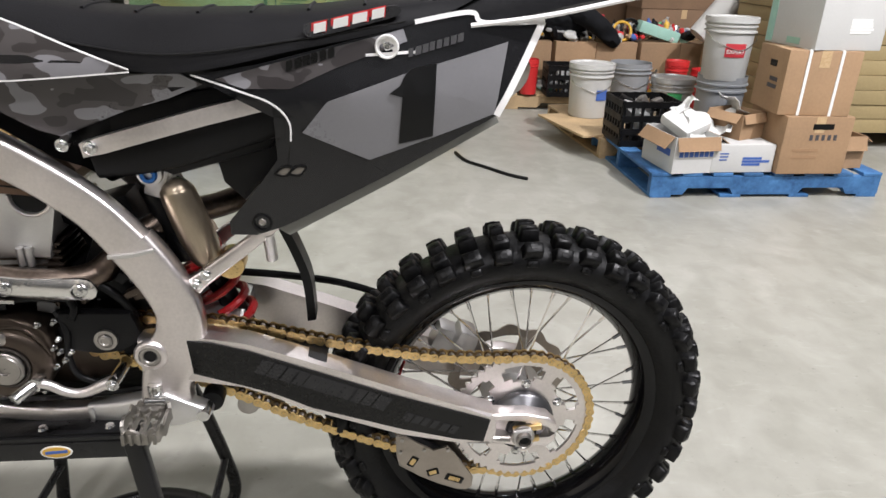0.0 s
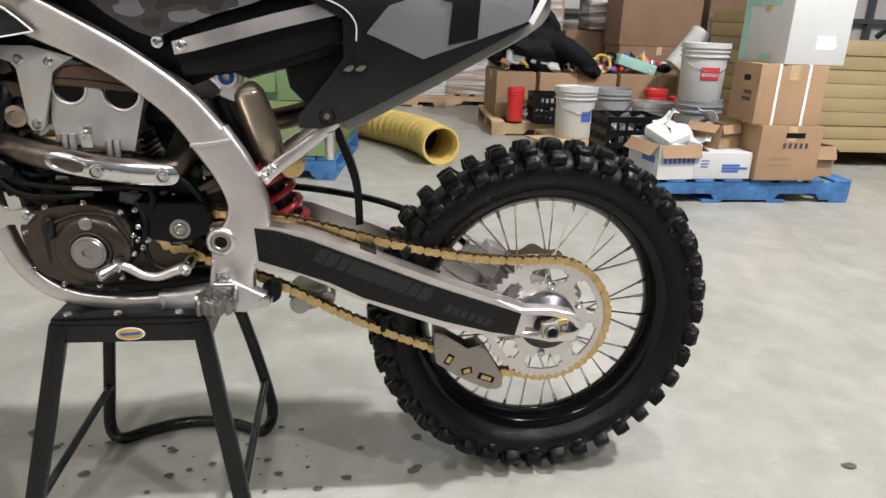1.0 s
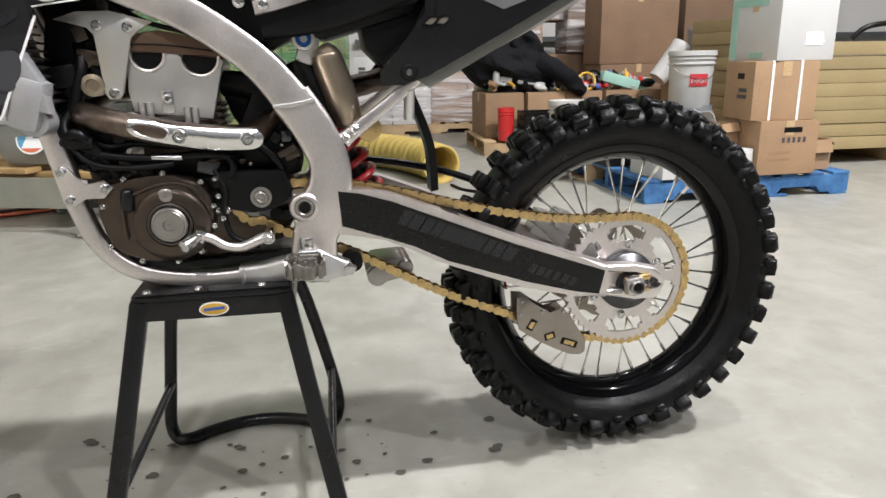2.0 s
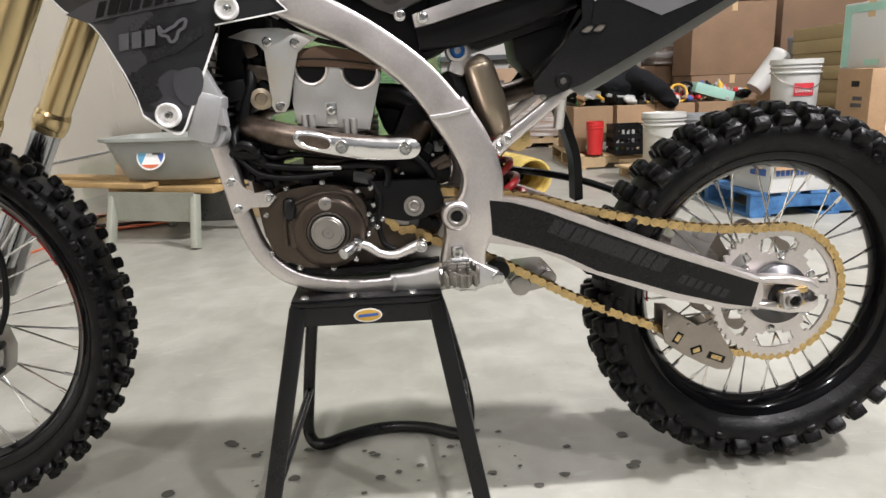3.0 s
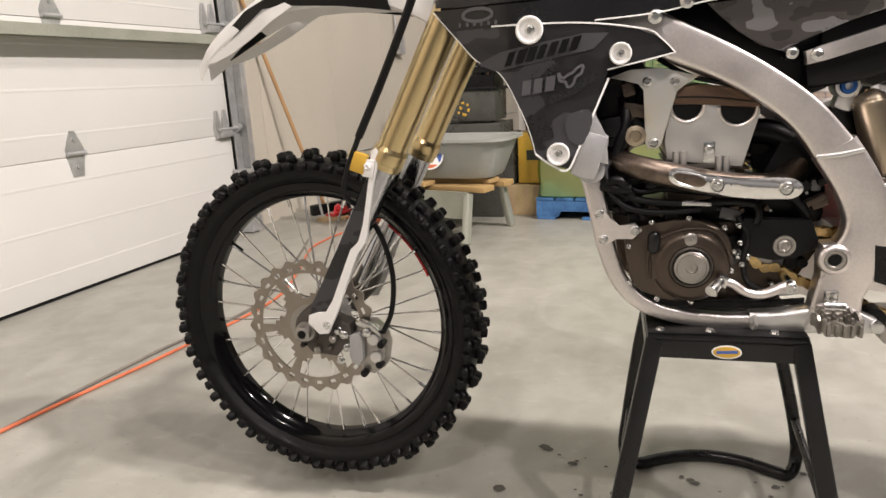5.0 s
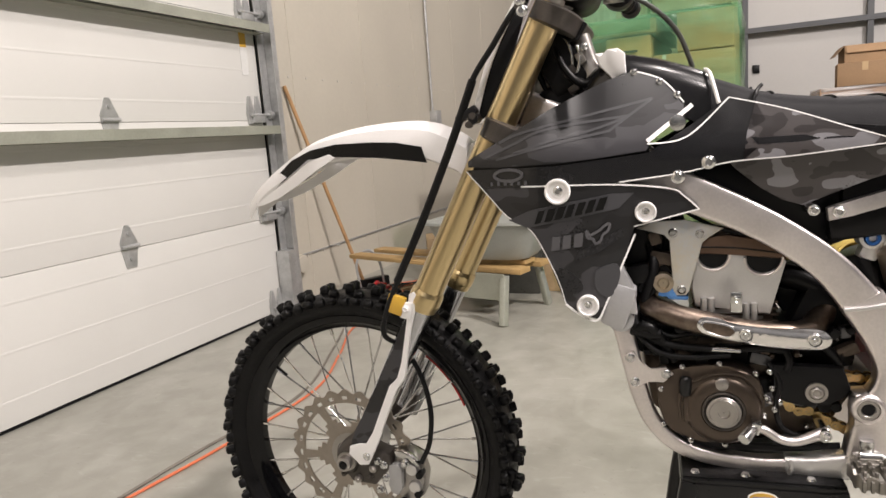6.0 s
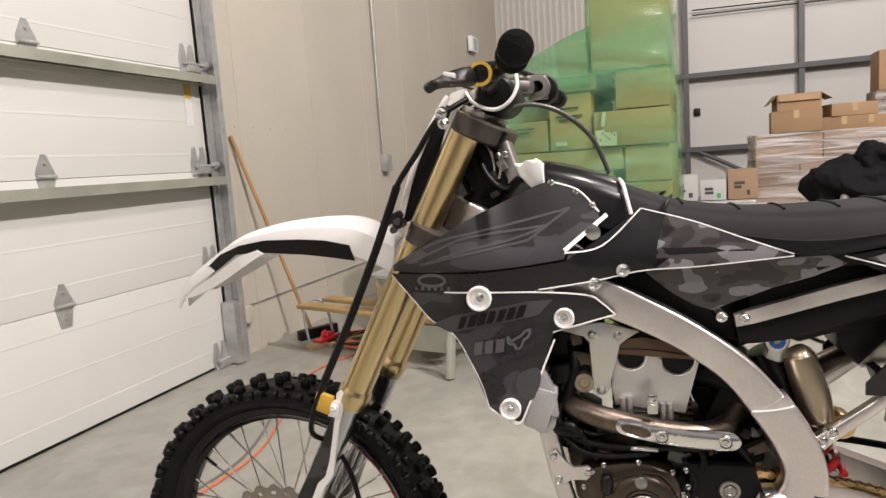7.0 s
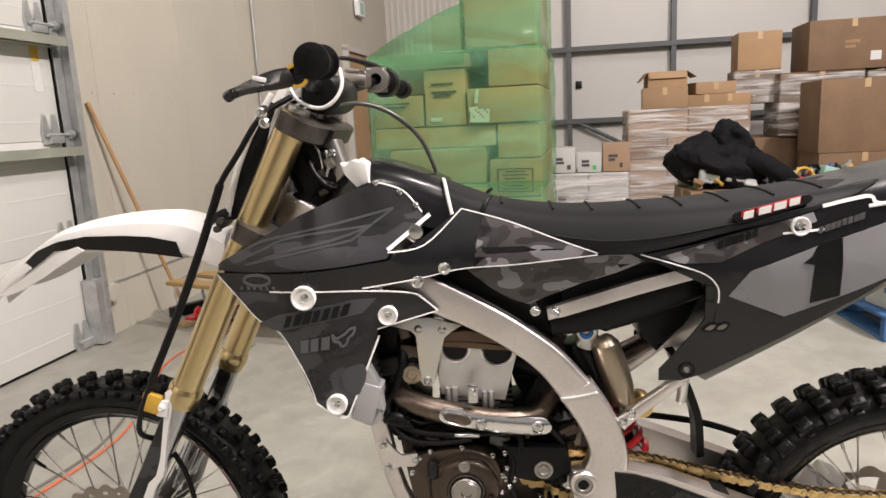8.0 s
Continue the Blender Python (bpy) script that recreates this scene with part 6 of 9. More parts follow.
for s in (-1, 1):
    fl = mirror if s > 0 else (lambda q: q)
    b = bmesh.new()
    skin(b, PANEL, side_y, 0.004, 0.03)
    pan = part("side_number_panel", fl(b), "vinyl", bike, "black side panel with grey number plate field")
    b = bmesh.new()
    skin(b, [(0.413, 0.880), (0.448, 0.922), (0.56, 0.962), (0.693, 1.000), (0.676, 0.906), (0.503, 0.843)], side_y, 0.002, 0.03, lift=0.0016)
    part("number_field", fl(b), "vinyl_grey", pan, "grey number background")
    b = bmesh.new()
    skin(b, [(0.552, 0.958), (0.560, 0.966), (0.594, 0.973), (0.590, 0.877), (0.543, 0.866), (0.548, 0.930), (0.531, 0.934), (0.545, 0.944)] if s < 0 else [(0.545, 0.966), (0.594, 0.973), (0.590, 0.877), (0.543, 0.866)], side_y, 0.002, 0.03, lift=0.0032)
    part("number_one", fl(b), "vinyl_black", pan, "black figure 1")
    b = bmesh.new()
    skin(b, [(0.303, 0.948), (0.40, 0.975), (0.456, 0.990), (0.55, 1.015), (0.555, 1.000), (0.46, 0.965), (0.40, 0.938), (0.34, 0.937)], side_y, 0.002, 0.03, lift=0.0015)
    part("camouflage_band", fl(b), "camo", pan, "grey camouflage band")
    for pts, w in (([(0.272, 0.953), (0.330, 0.935), (0.375, 0.918), (0.396, 0.895), (0.397, 0.868)], 0.0022), ([(0.679, 0.903), (0.712, 0.965), (0.742, 1.026)], 0.010), ([(0.565, 1.024), (0.62, 1.035), (0.645, 1.036), (0.66, 1.024), (0.745, 1.026)], 0.006), ([(0.50, 0.982), (0.57, 0.987)], 0.0035)):
        b = bmesh.new()
        outline_strip(b, pts, w, side_y, 0.002)
        part("edge_white", fl(b), "white", pan, "white edge line")
    for x0, z0 in ((0.372, 0.8215), (0.391, 0.8225)):
        b = bmesh.new()
        skin(b, [(x0, z0), (x0 + 0.012, z0 + 0.010), (x0 + 0.024, z0 + 0.009), (x0 + 0.015, z0 - 0.002)], side_y, 0.002, 0.03, lift=0.0016)
        part("vent_slot", fl(b), "cord_grey", pan, "small slot seen through to the tail")
        b = bmesh.new()
        outline_strip(b, [(x0, z0), (x0 + 0.012, z0 + 0.010), (x0 + 0.024, z0 + 0.009), (x0 + 0.015, z0 - 0.002), (x0, z0)], 0.0028, side_y, 0.0030)
        part("vent_rim", fl(b), "black", pan)
    if s < 0:
        cup((0.528, 0.993), 0.0155, pan, side_y(0.528, 0.993) + 0.001)
        b = bmesh.new()
        y = side_y(0.349, 0.748)
        lathe(b, [(0.013, y), (0.014, y - 0.002), (0.011, y - 0.003), (0.010, y + 0.003), (0.001, y + 0.003), (0.001, y + 0.005), (0.013, y + 0.005)], (0.349, 0, 0.748), 28)
        part("panel_cup", b, "black", pan)
        b = bmesh.new()
        hexbolt(b, (0.349, y + 0.004, 0.748), 0.006, 0.006)
        part("panel_bolt", b, "steel", pan)
        glyphs("lettering", (0.396, 0.960), (0.95, 0.29), (-0.05, 1), 0.013, 6, 0.0115, 0.001, "vinyl_black", pan, "dark lettering blocks", slant=0.1, y=lambda x, z: side_y(x, z) - 0.0018)
        glyphs("lettering", (0.556, 0.980), (0.96, 0.28), (-0.05, 1), 0.0105, 8, 0.0098, 0.001, "vinyl_mid", pan, "small grey lettering blocks", slant=0.1, y=lambda x, z: side_y(x, z) - 0.0018)
    b = bmesh.new()
    slab(b, [(0.365, 0.735), (0.53, 0.822), (0.680, 0.903), (0.686, 0.890), (0.535, 0.803), (0.385, 0.722)], min(s * 0.100, s * 0.094), max(s * 0.100, s * 0.094), 0.001)
    part("tail_skirt", b, "tail_grey", pan, "pale grey plastic below the panel")
    # airbox side cover
    b = bmesh.new()
    skin(b, [(-0.030, 0.938), (0.06, 0.943), (0.19, 0.951), (0.255, 0.952), (0.282, 0.938), (0.235, 0.918), (0.175, 0.900), (0.12, 0.880), (0.082, 0.862), (0.052, 0.872), (0.018, 0.894), (-0.012, 0.920)], lambda x, z: -0.094 + (0.95 - z) * 0.25, 0.004, 0.03)
    part("airbox_cover", fl(b), "camo", bike, "camouflage airbox side cover")

# rear fender
b = bmesh.new()
loops = []
for x, z, hw, d in spline([(0.58, 1.050, 0.085, 0.05), (0.66, 1.066, 0.082, 0.045), (0.78, 1.090, 0.075, 0.042), (0.90, 1.108, 0.068, 0.036), (1.02, 1.118, 0.062, 0.03), (1.10, 1.120, 0.050, 0.02)], 4):
    sec = [(hw * 1.15, -d), (hw * 1.08, -d * 0.4), (hw * 0.9, -0.002), (0, 0.002)]
    full = sec + [(-a, c) for a, c in sec[-2::-1]]
    lp = [(x, a, z + c) for a, c in full] + [(x, a * 0.95, z + c - 0.005) for a, c in full[::-1]]
    loops.append(lp)
rings(b, loops)
rear_fender = part("rear_fender", b, "vinyl", bike, "dark rear fender with white edges")
b = bmesh.new()
for s in (-1, 1):
    tube(b, [(0.64, s * 0.098, 1.020), (0.75, s * 0.092, 1.035), (0.88, s * 0.084, 1.062), (1.0, s * 0.076, 1.084), (1.09, s * 0.060, 1.098)], 0.0035, 8, 4)
part("edge_white", b, "white", rear_fender, "white edge line")

# ---- airbox, shock, silencer, rear hardware ----
b = bmesh.new()
slab(b, [(0.14, 0.90), (0.34, 0.94), (0.40, 0.90), (0.36, 0.84), (0.22, 0.80), (0.14, 0.83)], -0.062, 0.062, 0.012)
part("airbox", b, "black", bike, "black airbox")
b = bmesh.new()
beam(b, [(0.12, -0.064, 0.824, 0.045, 0.035), (0.20, -0.066, 0.838, 0.055, 0.03), (0.30, -0.066, 0.866, 0.055, 0.03), (0.375, -0.062, 0.888, 0.05, 0.03)], 4)
part("inner_fender", b, "black", bike, "black plastic inner fender")
b = bmesh.new()
tube(b, [(0.214, -0.055, 0.794), (0.2155, -0.055, 0.791), (0.218, -0.055, 0.783), (0.2215, -0.055, 0.770), (0.240, -0.055, 0.710), (0.250, -0.055, 0.676), (0.2535, -0.055, 0.663), (0.254, -0.055, 0.661)], [0.004, 0.014, 0.0215, 0.026, 0.0275, 0.0235, 0.0195, 0.010], 28, 5)
part("shock_reservoir", b, "shock", bike, "bronze anodised shock reservoir")
b = bmesh.new()
cyl(b, (0.185, -0.02, 0.803), (0.185, -0.060, 0.803), 0.0185, seg=24, bevel=0.003)
box(b, (0.190, -0.035, 0.788), (0.03, 0.03, 0.05), (0, 20, 0), 0.008)
nut = part("shock_head", b, "alu_cast", bike)
b = bmesh.new()
lathe(b, [(0.0125, -0.064), (0.011, -0.066), (0.006, -0.066), (0.006, -0.060), (0.0125, -0.060)], (0.185, 0, 0.803), 24)
part("adjuster", b, "blue_anod", nut, "blue anodised shock adjuster")
b = bmesh.new()
cyl(b, (0.180, 0, 0.775), (0.225, 0, 0.655), 0.034, 0.036, seg=24, bevel=0.004)
cyl(b, (0.225, 0, 0.655), (0.305, 0, 0.485), 0.018, seg=20)
part("shock_body", b, "black_metal", bike, "black shock body")
b = bmesh.new()
p0, p1 = Vector((0.222, 0.0, 0.660)), Vector((0.282, 0.0, 0.520))
ax = (p1 - p0).normalized()
e1 = Vector((0, 1, 0))
e2 = ax.cross(e1)
tube(b, [tuple(p0 + (p1 - p0) * (k / 60) + (e1 * math.cos(2 * math.pi * k / 12) + e2 * math.sin(2 * math.pi * k / 12)) * 0.034) for k in range(61)], 0.0072, 8, 1, False)
part("shock_spring", b, "red_spring", bike, "red coil spring")
b = bmesh.new()
loops = []
for x, y, z, r in spline([(0.345, 0.085, 0.742, 0.032), (0.40, 0.09, 0.770, 0.050), (0.52, 0.095, 0.835, 0.056), (0.66, 0.10, 0.905, 0.056), (0.735, 0.10, 0.945, 0.048), (0.76, 0.10, 0.958, 0.025)], 4):
    loops.append([(x - 0.45 * r * math.sin(a), y + r * math.cos(a), z + 0.9 * r * math.sin(a)) for a in (2 * math.pi * k / 22 for k in range(22))])
rings(b, loops)
# duller metal than aluminium stands in for the shade on the silencer
part("silencer", b, "steel", bike, "aluminium exhaust silencer, its shade put into a darker metal")
b = bmesh.new()
loops = []
for x, z, w in spline([(0.350, 0.742, 0.030), (0.366, 0.700, 0.030), (0.384, 0.655, 0.032), (0.398, 0.605, 0.034), (0.402, 0.535, 0.036)], 5):
    loops.append([(x - 0.007, -0.026, z), (x + 0.007, -0.026, z + 0.003), (x + 0.007, 0.016, z + 0.003), (x - 0.007, 0.016, z)])
rings(b, loops)
part("mud_flap", b, "black", bike, "black rubber mud flap")
b = bmesh.new()
cyl(b, (0.352, -0.09, 0.722), (0.352, -0.07, 0.672), 0.009, seg=12)
part("panel_stay", b, "alu_cast", bike)
b = bmesh.new()
cyl(b, (0.285, -0.06, 0.655), (0.285, -0.02, 0.655), 0.022, seg=20, bevel=0.003)
part("linkage_bolt", b, "chain_gold", bike)
b = bmesh.new()
tube(b, [(0.27, 0.06, 0.59), (0.36, 0.07, 0.575), (0.46, 0.085, 0.548), (0.57, 0.09, 0.50), (0.64, 0.085, 0.445)], 0.007, 8, 5)
part("rear_brake_hose", b, "black", bike, "black rear brake hose")
b = bmesh.new()
box(b, (0.655, 0.072, 0.432), (0.085, 0.05, 0.055), (0, 25, 0), 0.012)
box(b, (0.675, 0.055, 0.450), (0.04, 0.06, 0.04), (0, 25, 0), 0.010)
part("rear_caliper", b, "alu_cast", bike, "grey cast rear brake caliper")
b = bmesh.new()
slab(b, [(0.268, 0.400), (0.285, 0.415), (0.335, 0.418), (0.356, 0.402), (0.345, 0.382), (0.30, 0.372)], -0.045, 0.045, 0.006)
cyl(b, (0.289, -0.052, 0.388), (0.289, 0.052, 0.388), 0.019, seg=20, bevel=0.003)
cyl(b, (0.340, -0.052, 0.400), (0.340, 0.052, 0.400), 0.015, seg=20, bevel=0.003)
part("shock_linkage", b, "steel", bike, "grey cast shock linkage")

# ---- engine ----
b = bmesh.new()
slab(b, [(-0.175, 0.600), (-0.10, 0.625), (0.06, 0.620), (0.14, 0.600), (0.17, 0.540), (0.13, 0.470), (0.02, 0.440), (-0.10, 0.448), (-0.16, 0.500)], -0.048, 0.085, 0.012)
part("crankcase", b, "titan", bike, "dark bronze crankcase")
b = bmesh.new()
slab(b, [(-0.092, 0.735), (-0.080, 0.785), (-0.066, 0.800), (0.045, 0.785), (0.054, 0.765), (0.032, 0.690), (0.02, 0.655), (-0.075, 0.655)], -0.070, 0.07, 0.010)
part("cylinder_head", b, "alu_cast", bike, "grey cast cylinder head")
def scallop(cx, cz, r, a0, a1, n=14):
    return [(cx + r * math.cos(radians(a0 + (a1 - a0) * k / n)), cz + r * math.sin(radians(a0 + (a1 - a0) * k / n))) for k in range(n + 1)]


PLUGS = [(-0.054, 0.783, 0.0225), (0.0235, 0.777, 0.0255)]
arcs = [scallop(x, z, r + 0.003, 178, 362) for x, z, r in PLUGS]
b = bmesh.new()
slab(b, [(-0.088, 0.728), (-0.084, 0.784)] + arcs[0] + [(-0.022, 0.789), (-0.010, 0.788)] + arcs[1] + [(0.058, 0.770), (0.048, 0.735), (0.034, 0.680), (-0.02, 0.688), (-0.083, 0.694)], -0.078, -0.060, 0.003)
part("cam_side_cover", b, "alu_cast", bike, "grey scalloped head side")
for pts in arcs:
    b = bmesh.new()
    tube(b, [(x, -0.0785, z) for x, z in pts], 0.0026, 8, 1)
    part("scallop_rim", b, "alu", bike)
b = bmesh.new()
slab(b, [(-0.086, 0.786), (-0.084, 0.804), (-0.072, 0.813), (-0.033, 0.818), (0.036, 0.805), (0.056, 0.788), (0.058, 0.774), (0.0, 0.7815), (-0.04, 0.785)], -0.0805, 0.068, 0.004)
part("valve_cover", b, "valve_bronze", bike, "bronze valve cover")
b = bmesh.new()
tube(b, [(-0.086, -0.081, 0.798), (-0.04, -0.081, 0.797), (0.0, -0.081, 0.793), (0.057, -0.081, 0.784)], 0.0014, 6, 4)
part("cover_gasket", b, "black", bike)
for x, z, r in PLUGS:
    b = bmesh.new()
    cyl(b, (x, -0.05, z), (x, -0.0745, z), r, seg=32)
    part("cam_plug", b, "black", bike, "black rubber cam plug")
b = bmesh.new()
box(b, (-0.132, 0.0, 0.785), (0.055, 0.07, 0.13), (0, 10, 0), 0.012)
part("ignition_coil", b, "black", bike)

b = bmesh.new()
box(b, (-0.02, 0, 0.665), (0.12, 0.13, 0.08))
barrel = part("cylinder", b, "titan", bike, "dark bronze cylinder")
for k in range(6):
    b = bmesh.new()
    box(b, (-0.02, 0, 0.645 + k * 0.011), (0.135, 0.142, 0.004), bevel=0.001)
    part("cooling_fin", b, "titan", barrel)
for x, z in ((-0.064, 0.696), (0.003, 0.687)):
    for dx in (-0.006, 0.006):
        b = bmesh.new()
        cyl(b, (x + dx, -0.083, z - 0.014), (x + dx, -0.083, z + 0.014), 0.0055, seg=12)
        part("head_stud", b, "alu_cast", bike)

# clutch cover: body, raised round case, cap and bolts
b = bmesh.new()
slab(b, [(-0.150, 0.560), (-0.140, 0.578), (-0.112, 0.590), (-0.048, 0.598), (0.005, 0.582), (0.022, 0.545), (0.014, 0.493), (-0.030, 0.460), (-0.093, 0.462), (-0.138, 0.488)], -0.104, -0.046, 0.006, 3)
cover = part("clutch_cover", b, "titan", bike, "bronze clutch cover")
b = bmesh.new()
lathe(b, [(0.001, -0.113), (0.0345, -0.113), (0.036, -0.1165), (0.050, -0.1165), (0.058, -0.112), (0.0625, -0.104), (0.0625, -0.09), (0.001, -0.09)], (-0.043, 0, 0.520), 56)
slab(b, [(-0.105, 0.560), (-0.085, 0.572), (-0.05, 0.583), (-0.015, 0.580), (0.004, 0.560), (0.0, 0.545), (-0.108, 0.528)], -0.1115, -0.09, 0.004)
part("cover_bulge", b, "titan", cover)
b = bmesh.new()
slab(b, [(-0.106, 0.541), (-0.080, 0.541), (-0.078, 0.528), (-0.072, 0.500), (-0.106, 0.496)], -0.1125, -0.09, 0.003)
part("cover_plateau", b, "titan", cover)
b = bmesh.new()
tube(b, [(-0.112, -0.1095, 0.498), (-0.113, -0.1105, 0.540), (-0.106, -0.1125, 0.562), (-0.084, -0.1130, 0.575), (-0.050, -0.1130, 0.586), (-0.012, -0.1125, 0.583), (0.008, -0.1105, 0.562), (0.018, -0.1065, 0.535)], 0.0022, 8, 5)
part("cover_rib", b, "titan", cover, "raised rib of the bronze cover")
b = bmesh.new()
lathe(b, [(0.001, -0.1225), (0.0085, -0.1225), (0.0095, -0.1265), (0.0225, -0.1265), (0.0235, -0.1250), (0.0262, -0.1250), (0.0278, -0.1235), (0.0285, -0.116), (0.0285, -0.11), (0.001, -0.11)], (-0.043, 0, 0.521), 40)
part("clutch_cap", b, "steel", cover, "grey machined clutch cap")
b = bmesh.new()
lathe(b, [(0.0285, -0.112), (0.0335, -0.112), (0.0345, -0.1195), (0.0325, -0.1205), (0.0300, -0.1195), (0.0285, -0.112)], (-0.043, 0, 0.521), 40)
part("cap_ring", b, "casting_dark", cover, "dark ring round the clutch cap")
b = bmesh.new()
lathe(b, [(0.001, -0.1175), (0.0085, -0.1175), (0.0115, -0.1155), (0.0125, -0.112), (0.0125, -0.10), (0.001, -0.10)], (-0.045, 0, 0.567), 24)
part("filler_plug", b, "steel", cover, "small grey plug")
b = bmesh.new()
tube(b, [(-0.104, -0.1085, 0.546), (-0.1035, -0.1105, 0.552), (-0.1025, -0.1105, 0.572), (-0.102, -0.1085, 0.578)], [0.007, 0.0105, 0.0105, 0.007], 16, 4)
part("oil_filter_cap", b, "black_metal", cover, "glossy black oval cap")
ps = []
for x, z in ((-0.143, 0.552), (-0.107, 0.594), (-0.048, 0.601), (0.008, 0.585), (0.024, 0.545), (0.022, 0.512), (-0.002, 0.470), (-0.040, 0.456), (-0.095, 0.460), (-0.140, 0.487), (0.033, 0.560), (0.037, 0.523)):
    ps.append((x, -0.104, z))
bolts("cover_bolt", "zinc", cover, ps, 0.0036, 0.007)
b = bmesh.new()
slab(b, [(-0.165, 0.470), (-0.15, 0.492), (-0.12, 0.463), (-0.04, 0.448), (0.06, 0.452), (0.14, 0.462), (0.14, 0.452), (0.05, 0.442), (-0.04, 0.438), (-0.125, 0.450)], -0.090, -0.082, 0.002)
part("case_guard", b, "black", bike)
# ignition / sprocket side case
b = bmesh.new()
slab(b, [(0.036, 0.600), (0.140, 0.597), (0.152, 0.560), (0.142, 0.545), (0.118, 0.532), (0.085, 0.528), (0.055, 0.534), (0.036, 0.545)], -0.100, -0.078, 0.005)
spr = part("sprocket_guard", b, "black", bike, "black case saver over the front sprocket")
b = bmesh.new()
hexbolt(b, (0.100, -0.101, 0.555), 0.011, 0.008)
lathe(b, [(0.012, -0.105), (0.017, -0.105), (0.017, -0.100), (0.012, -0.100)], (0.100, 0, 0.555), 24)
part("sprocket_nut", b, "steel", spr)
b = bmesh.new()
cyl(b, (0.088, -0.066, 0.545), (0.088, -0.058, 0.545), 0.031, seg=14)
part("front_sprocket", b, "steel", bike)
# clutter of hoses, brackets and bolts round the crankcase
rnd = random.Random(11)
HOSES = [([(-0.19, -0.085, 0.662), (-0.14, -0.10, 0.635), (-0.06, -0.10, 0.625), (0.02, -0.098, 0.628), (0.06, -0.09, 0.62)], 0.0065),
         ([(-0.185, -0.09, 0.655), (-0.15, -0.105, 0.622), (-0.10, -0.107, 0.612), (-0.03, -0.10, 0.615)], 0.005),
         ([(-0.20, -0.08, 0.640), (-0.165, -0.11, 0.668), (-0.14, -0.10, 0.64), (-0.12, -0.09, 0.60)], 0.008),
         ([(0.03, -0.09, 0.60), (0.045, -0.10, 0.57), (0.04, -0.10, 0.53), (0.05, -0.10, 0.49), (0.09, -0.095, 0.47)], 0.005),
         ([(0.06, -0.08, 0.66), (0.10, -0.085, 0.64), (0.13, -0.085, 0.61), (0.14, -0.08, 0.58)], 0.007),
         ([(-0.10, -0.06, 0.86), (-0.05, -0.07, 0.83), (0.02, -0.075, 0.81), (0.06, -0.07, 0.78)], 0.004),
         ([(-0.155, -0.06, 0.80), (-0.15, -0.08, 0.76), (-0.165, -0.085, 0.71), (-0.155, -0.085, 0.66)], 0.009),
         ([(-0.18, -0.07, 0.67), (-0.13, -0.09, 0.645), (-0.09, -0.085, 0.648), (-0.02, -0.08, 0.640), (0.03, -0.085, 0.645), (0.09, -0.08, 0.635)], 0.0055),
         ([(-0.17, -0.075, 0.70), (-0.185, -0.09, 0.68), (-0.175, -0.10, 0.655), (-0.14, -0.105, 0.652)], 0.010),
         ([(0.05, -0.02, 0.735), (0.09, -0.03, 0.73), (0.13, -0.03, 0.70), (0.15, -0.02, 0.65)], 0.022),
         ([(0.04, -0.085, 0.645), (0.06, -0.095, 0.61), (0.055, -0.10, 0.59)], 0.006)]
for pts, r in HOSES:
    b = bmesh.new()
    tube(b, pts, r, 10, 5)
    part("hose", b, "black", bike, "black rubber hose")
b = bmesh.new()
cyl(b, (-0.06, -0.104, 0.6265), (-0.015, -0.104, 0.6245), 0.0045, seg=10)
part("cable_end", b, "zinc", bike, "plated cable end")
bolts("case_bolt", "zinc", bike, [(-0.01 + rnd.random() * 0.15, -0.056, 0.47 + rnd.random() * 0.17) for k in range(9)], 0.0034, 0.008)
bolts("case_bolt", "titan", bike, [(0.02 + rnd.random() * 0.10, -0.080, 0.61 + rnd.random() * 0.06) for k in range(6)], 0.0045, 0.010)
bolts("case_bolt", "zinc", bike, [(x, -0.100, z) for x, z in ((0.030, 0.588), (0.030, 0.536), (0.046, 0.535))], 0.0038, 0.008)
for k in range(20):
    b = bmesh.new()
    x, z = -0.17 + rnd.random() * 0.33, 0.595 + rnd.random() * 0.065
    box(b, (x, -0.070 - rnd.random() * 0.014, z), (0.010 + rnd.random() * 0.026, 0.02, 0.008 + rnd.random() * 0.012), (0, rnd.random() * 80 - 40, 0), 0.003)
    part("engine_bracket", b, ("titan", "black", "black", "hub")[k % 4], bike, "small dark bracket")
for k in range(12):
    b = bmesh.new()
    x, z = 0.025 + rnd.random() * 0.13, 0.46 + rnd.random() * 0.10
    cyl(b, (x, -0.05, z), (x, -0.066 - 0.01 * rnd.random(), z), 0.006 + 0.007 * rnd.random(), seg=12, bevel=0.002)
    part("case_boss", b, ("titan", "black", "hub")[k % 3], bike, "round crankcase boss")
for k in range(10):
    b = bmesh.new()
    x, z = -0.19 + rnd.random() * 0.06, 0.70 + rnd.random() * 0.12
    box(b, (x, -0.055 - rnd.random() * 0.02, z), (0.015 + rnd.random() * 0.03, 0.03, 0.015 + rnd.random() * 0.02), (0, rnd.random() * 80 - 40, 0), 0.004)
    part("wiring_connector", b, ("black", "black", "titan")[k % 3], bike, "dark wiring connector")
for nm, c, size, turn in (("throttle_body", (0.125, -0.01, 0.672), (0.10, 0.09, 0.10), 25), ("cooling_duct", (-0.175, -0.02, 0.78), (0.08, 0.07, 0.20), 12),
                          ("hose_joint", (-0.16, -0.03, 0.65), (0.09, 0.08, 0.10), 20), ("starter_housing", (0.06, 0.0, 0.62), (0.22, 0.12, 0.08), 0), ("air_boot", (0.098, 0.02, 0.712), (0.10, 0.08, 0.075), -18)):
    b = bmesh.new()
    box(b, c, size, (0, turn, 0), 0.02)
    part(nm, b, "black", bike)

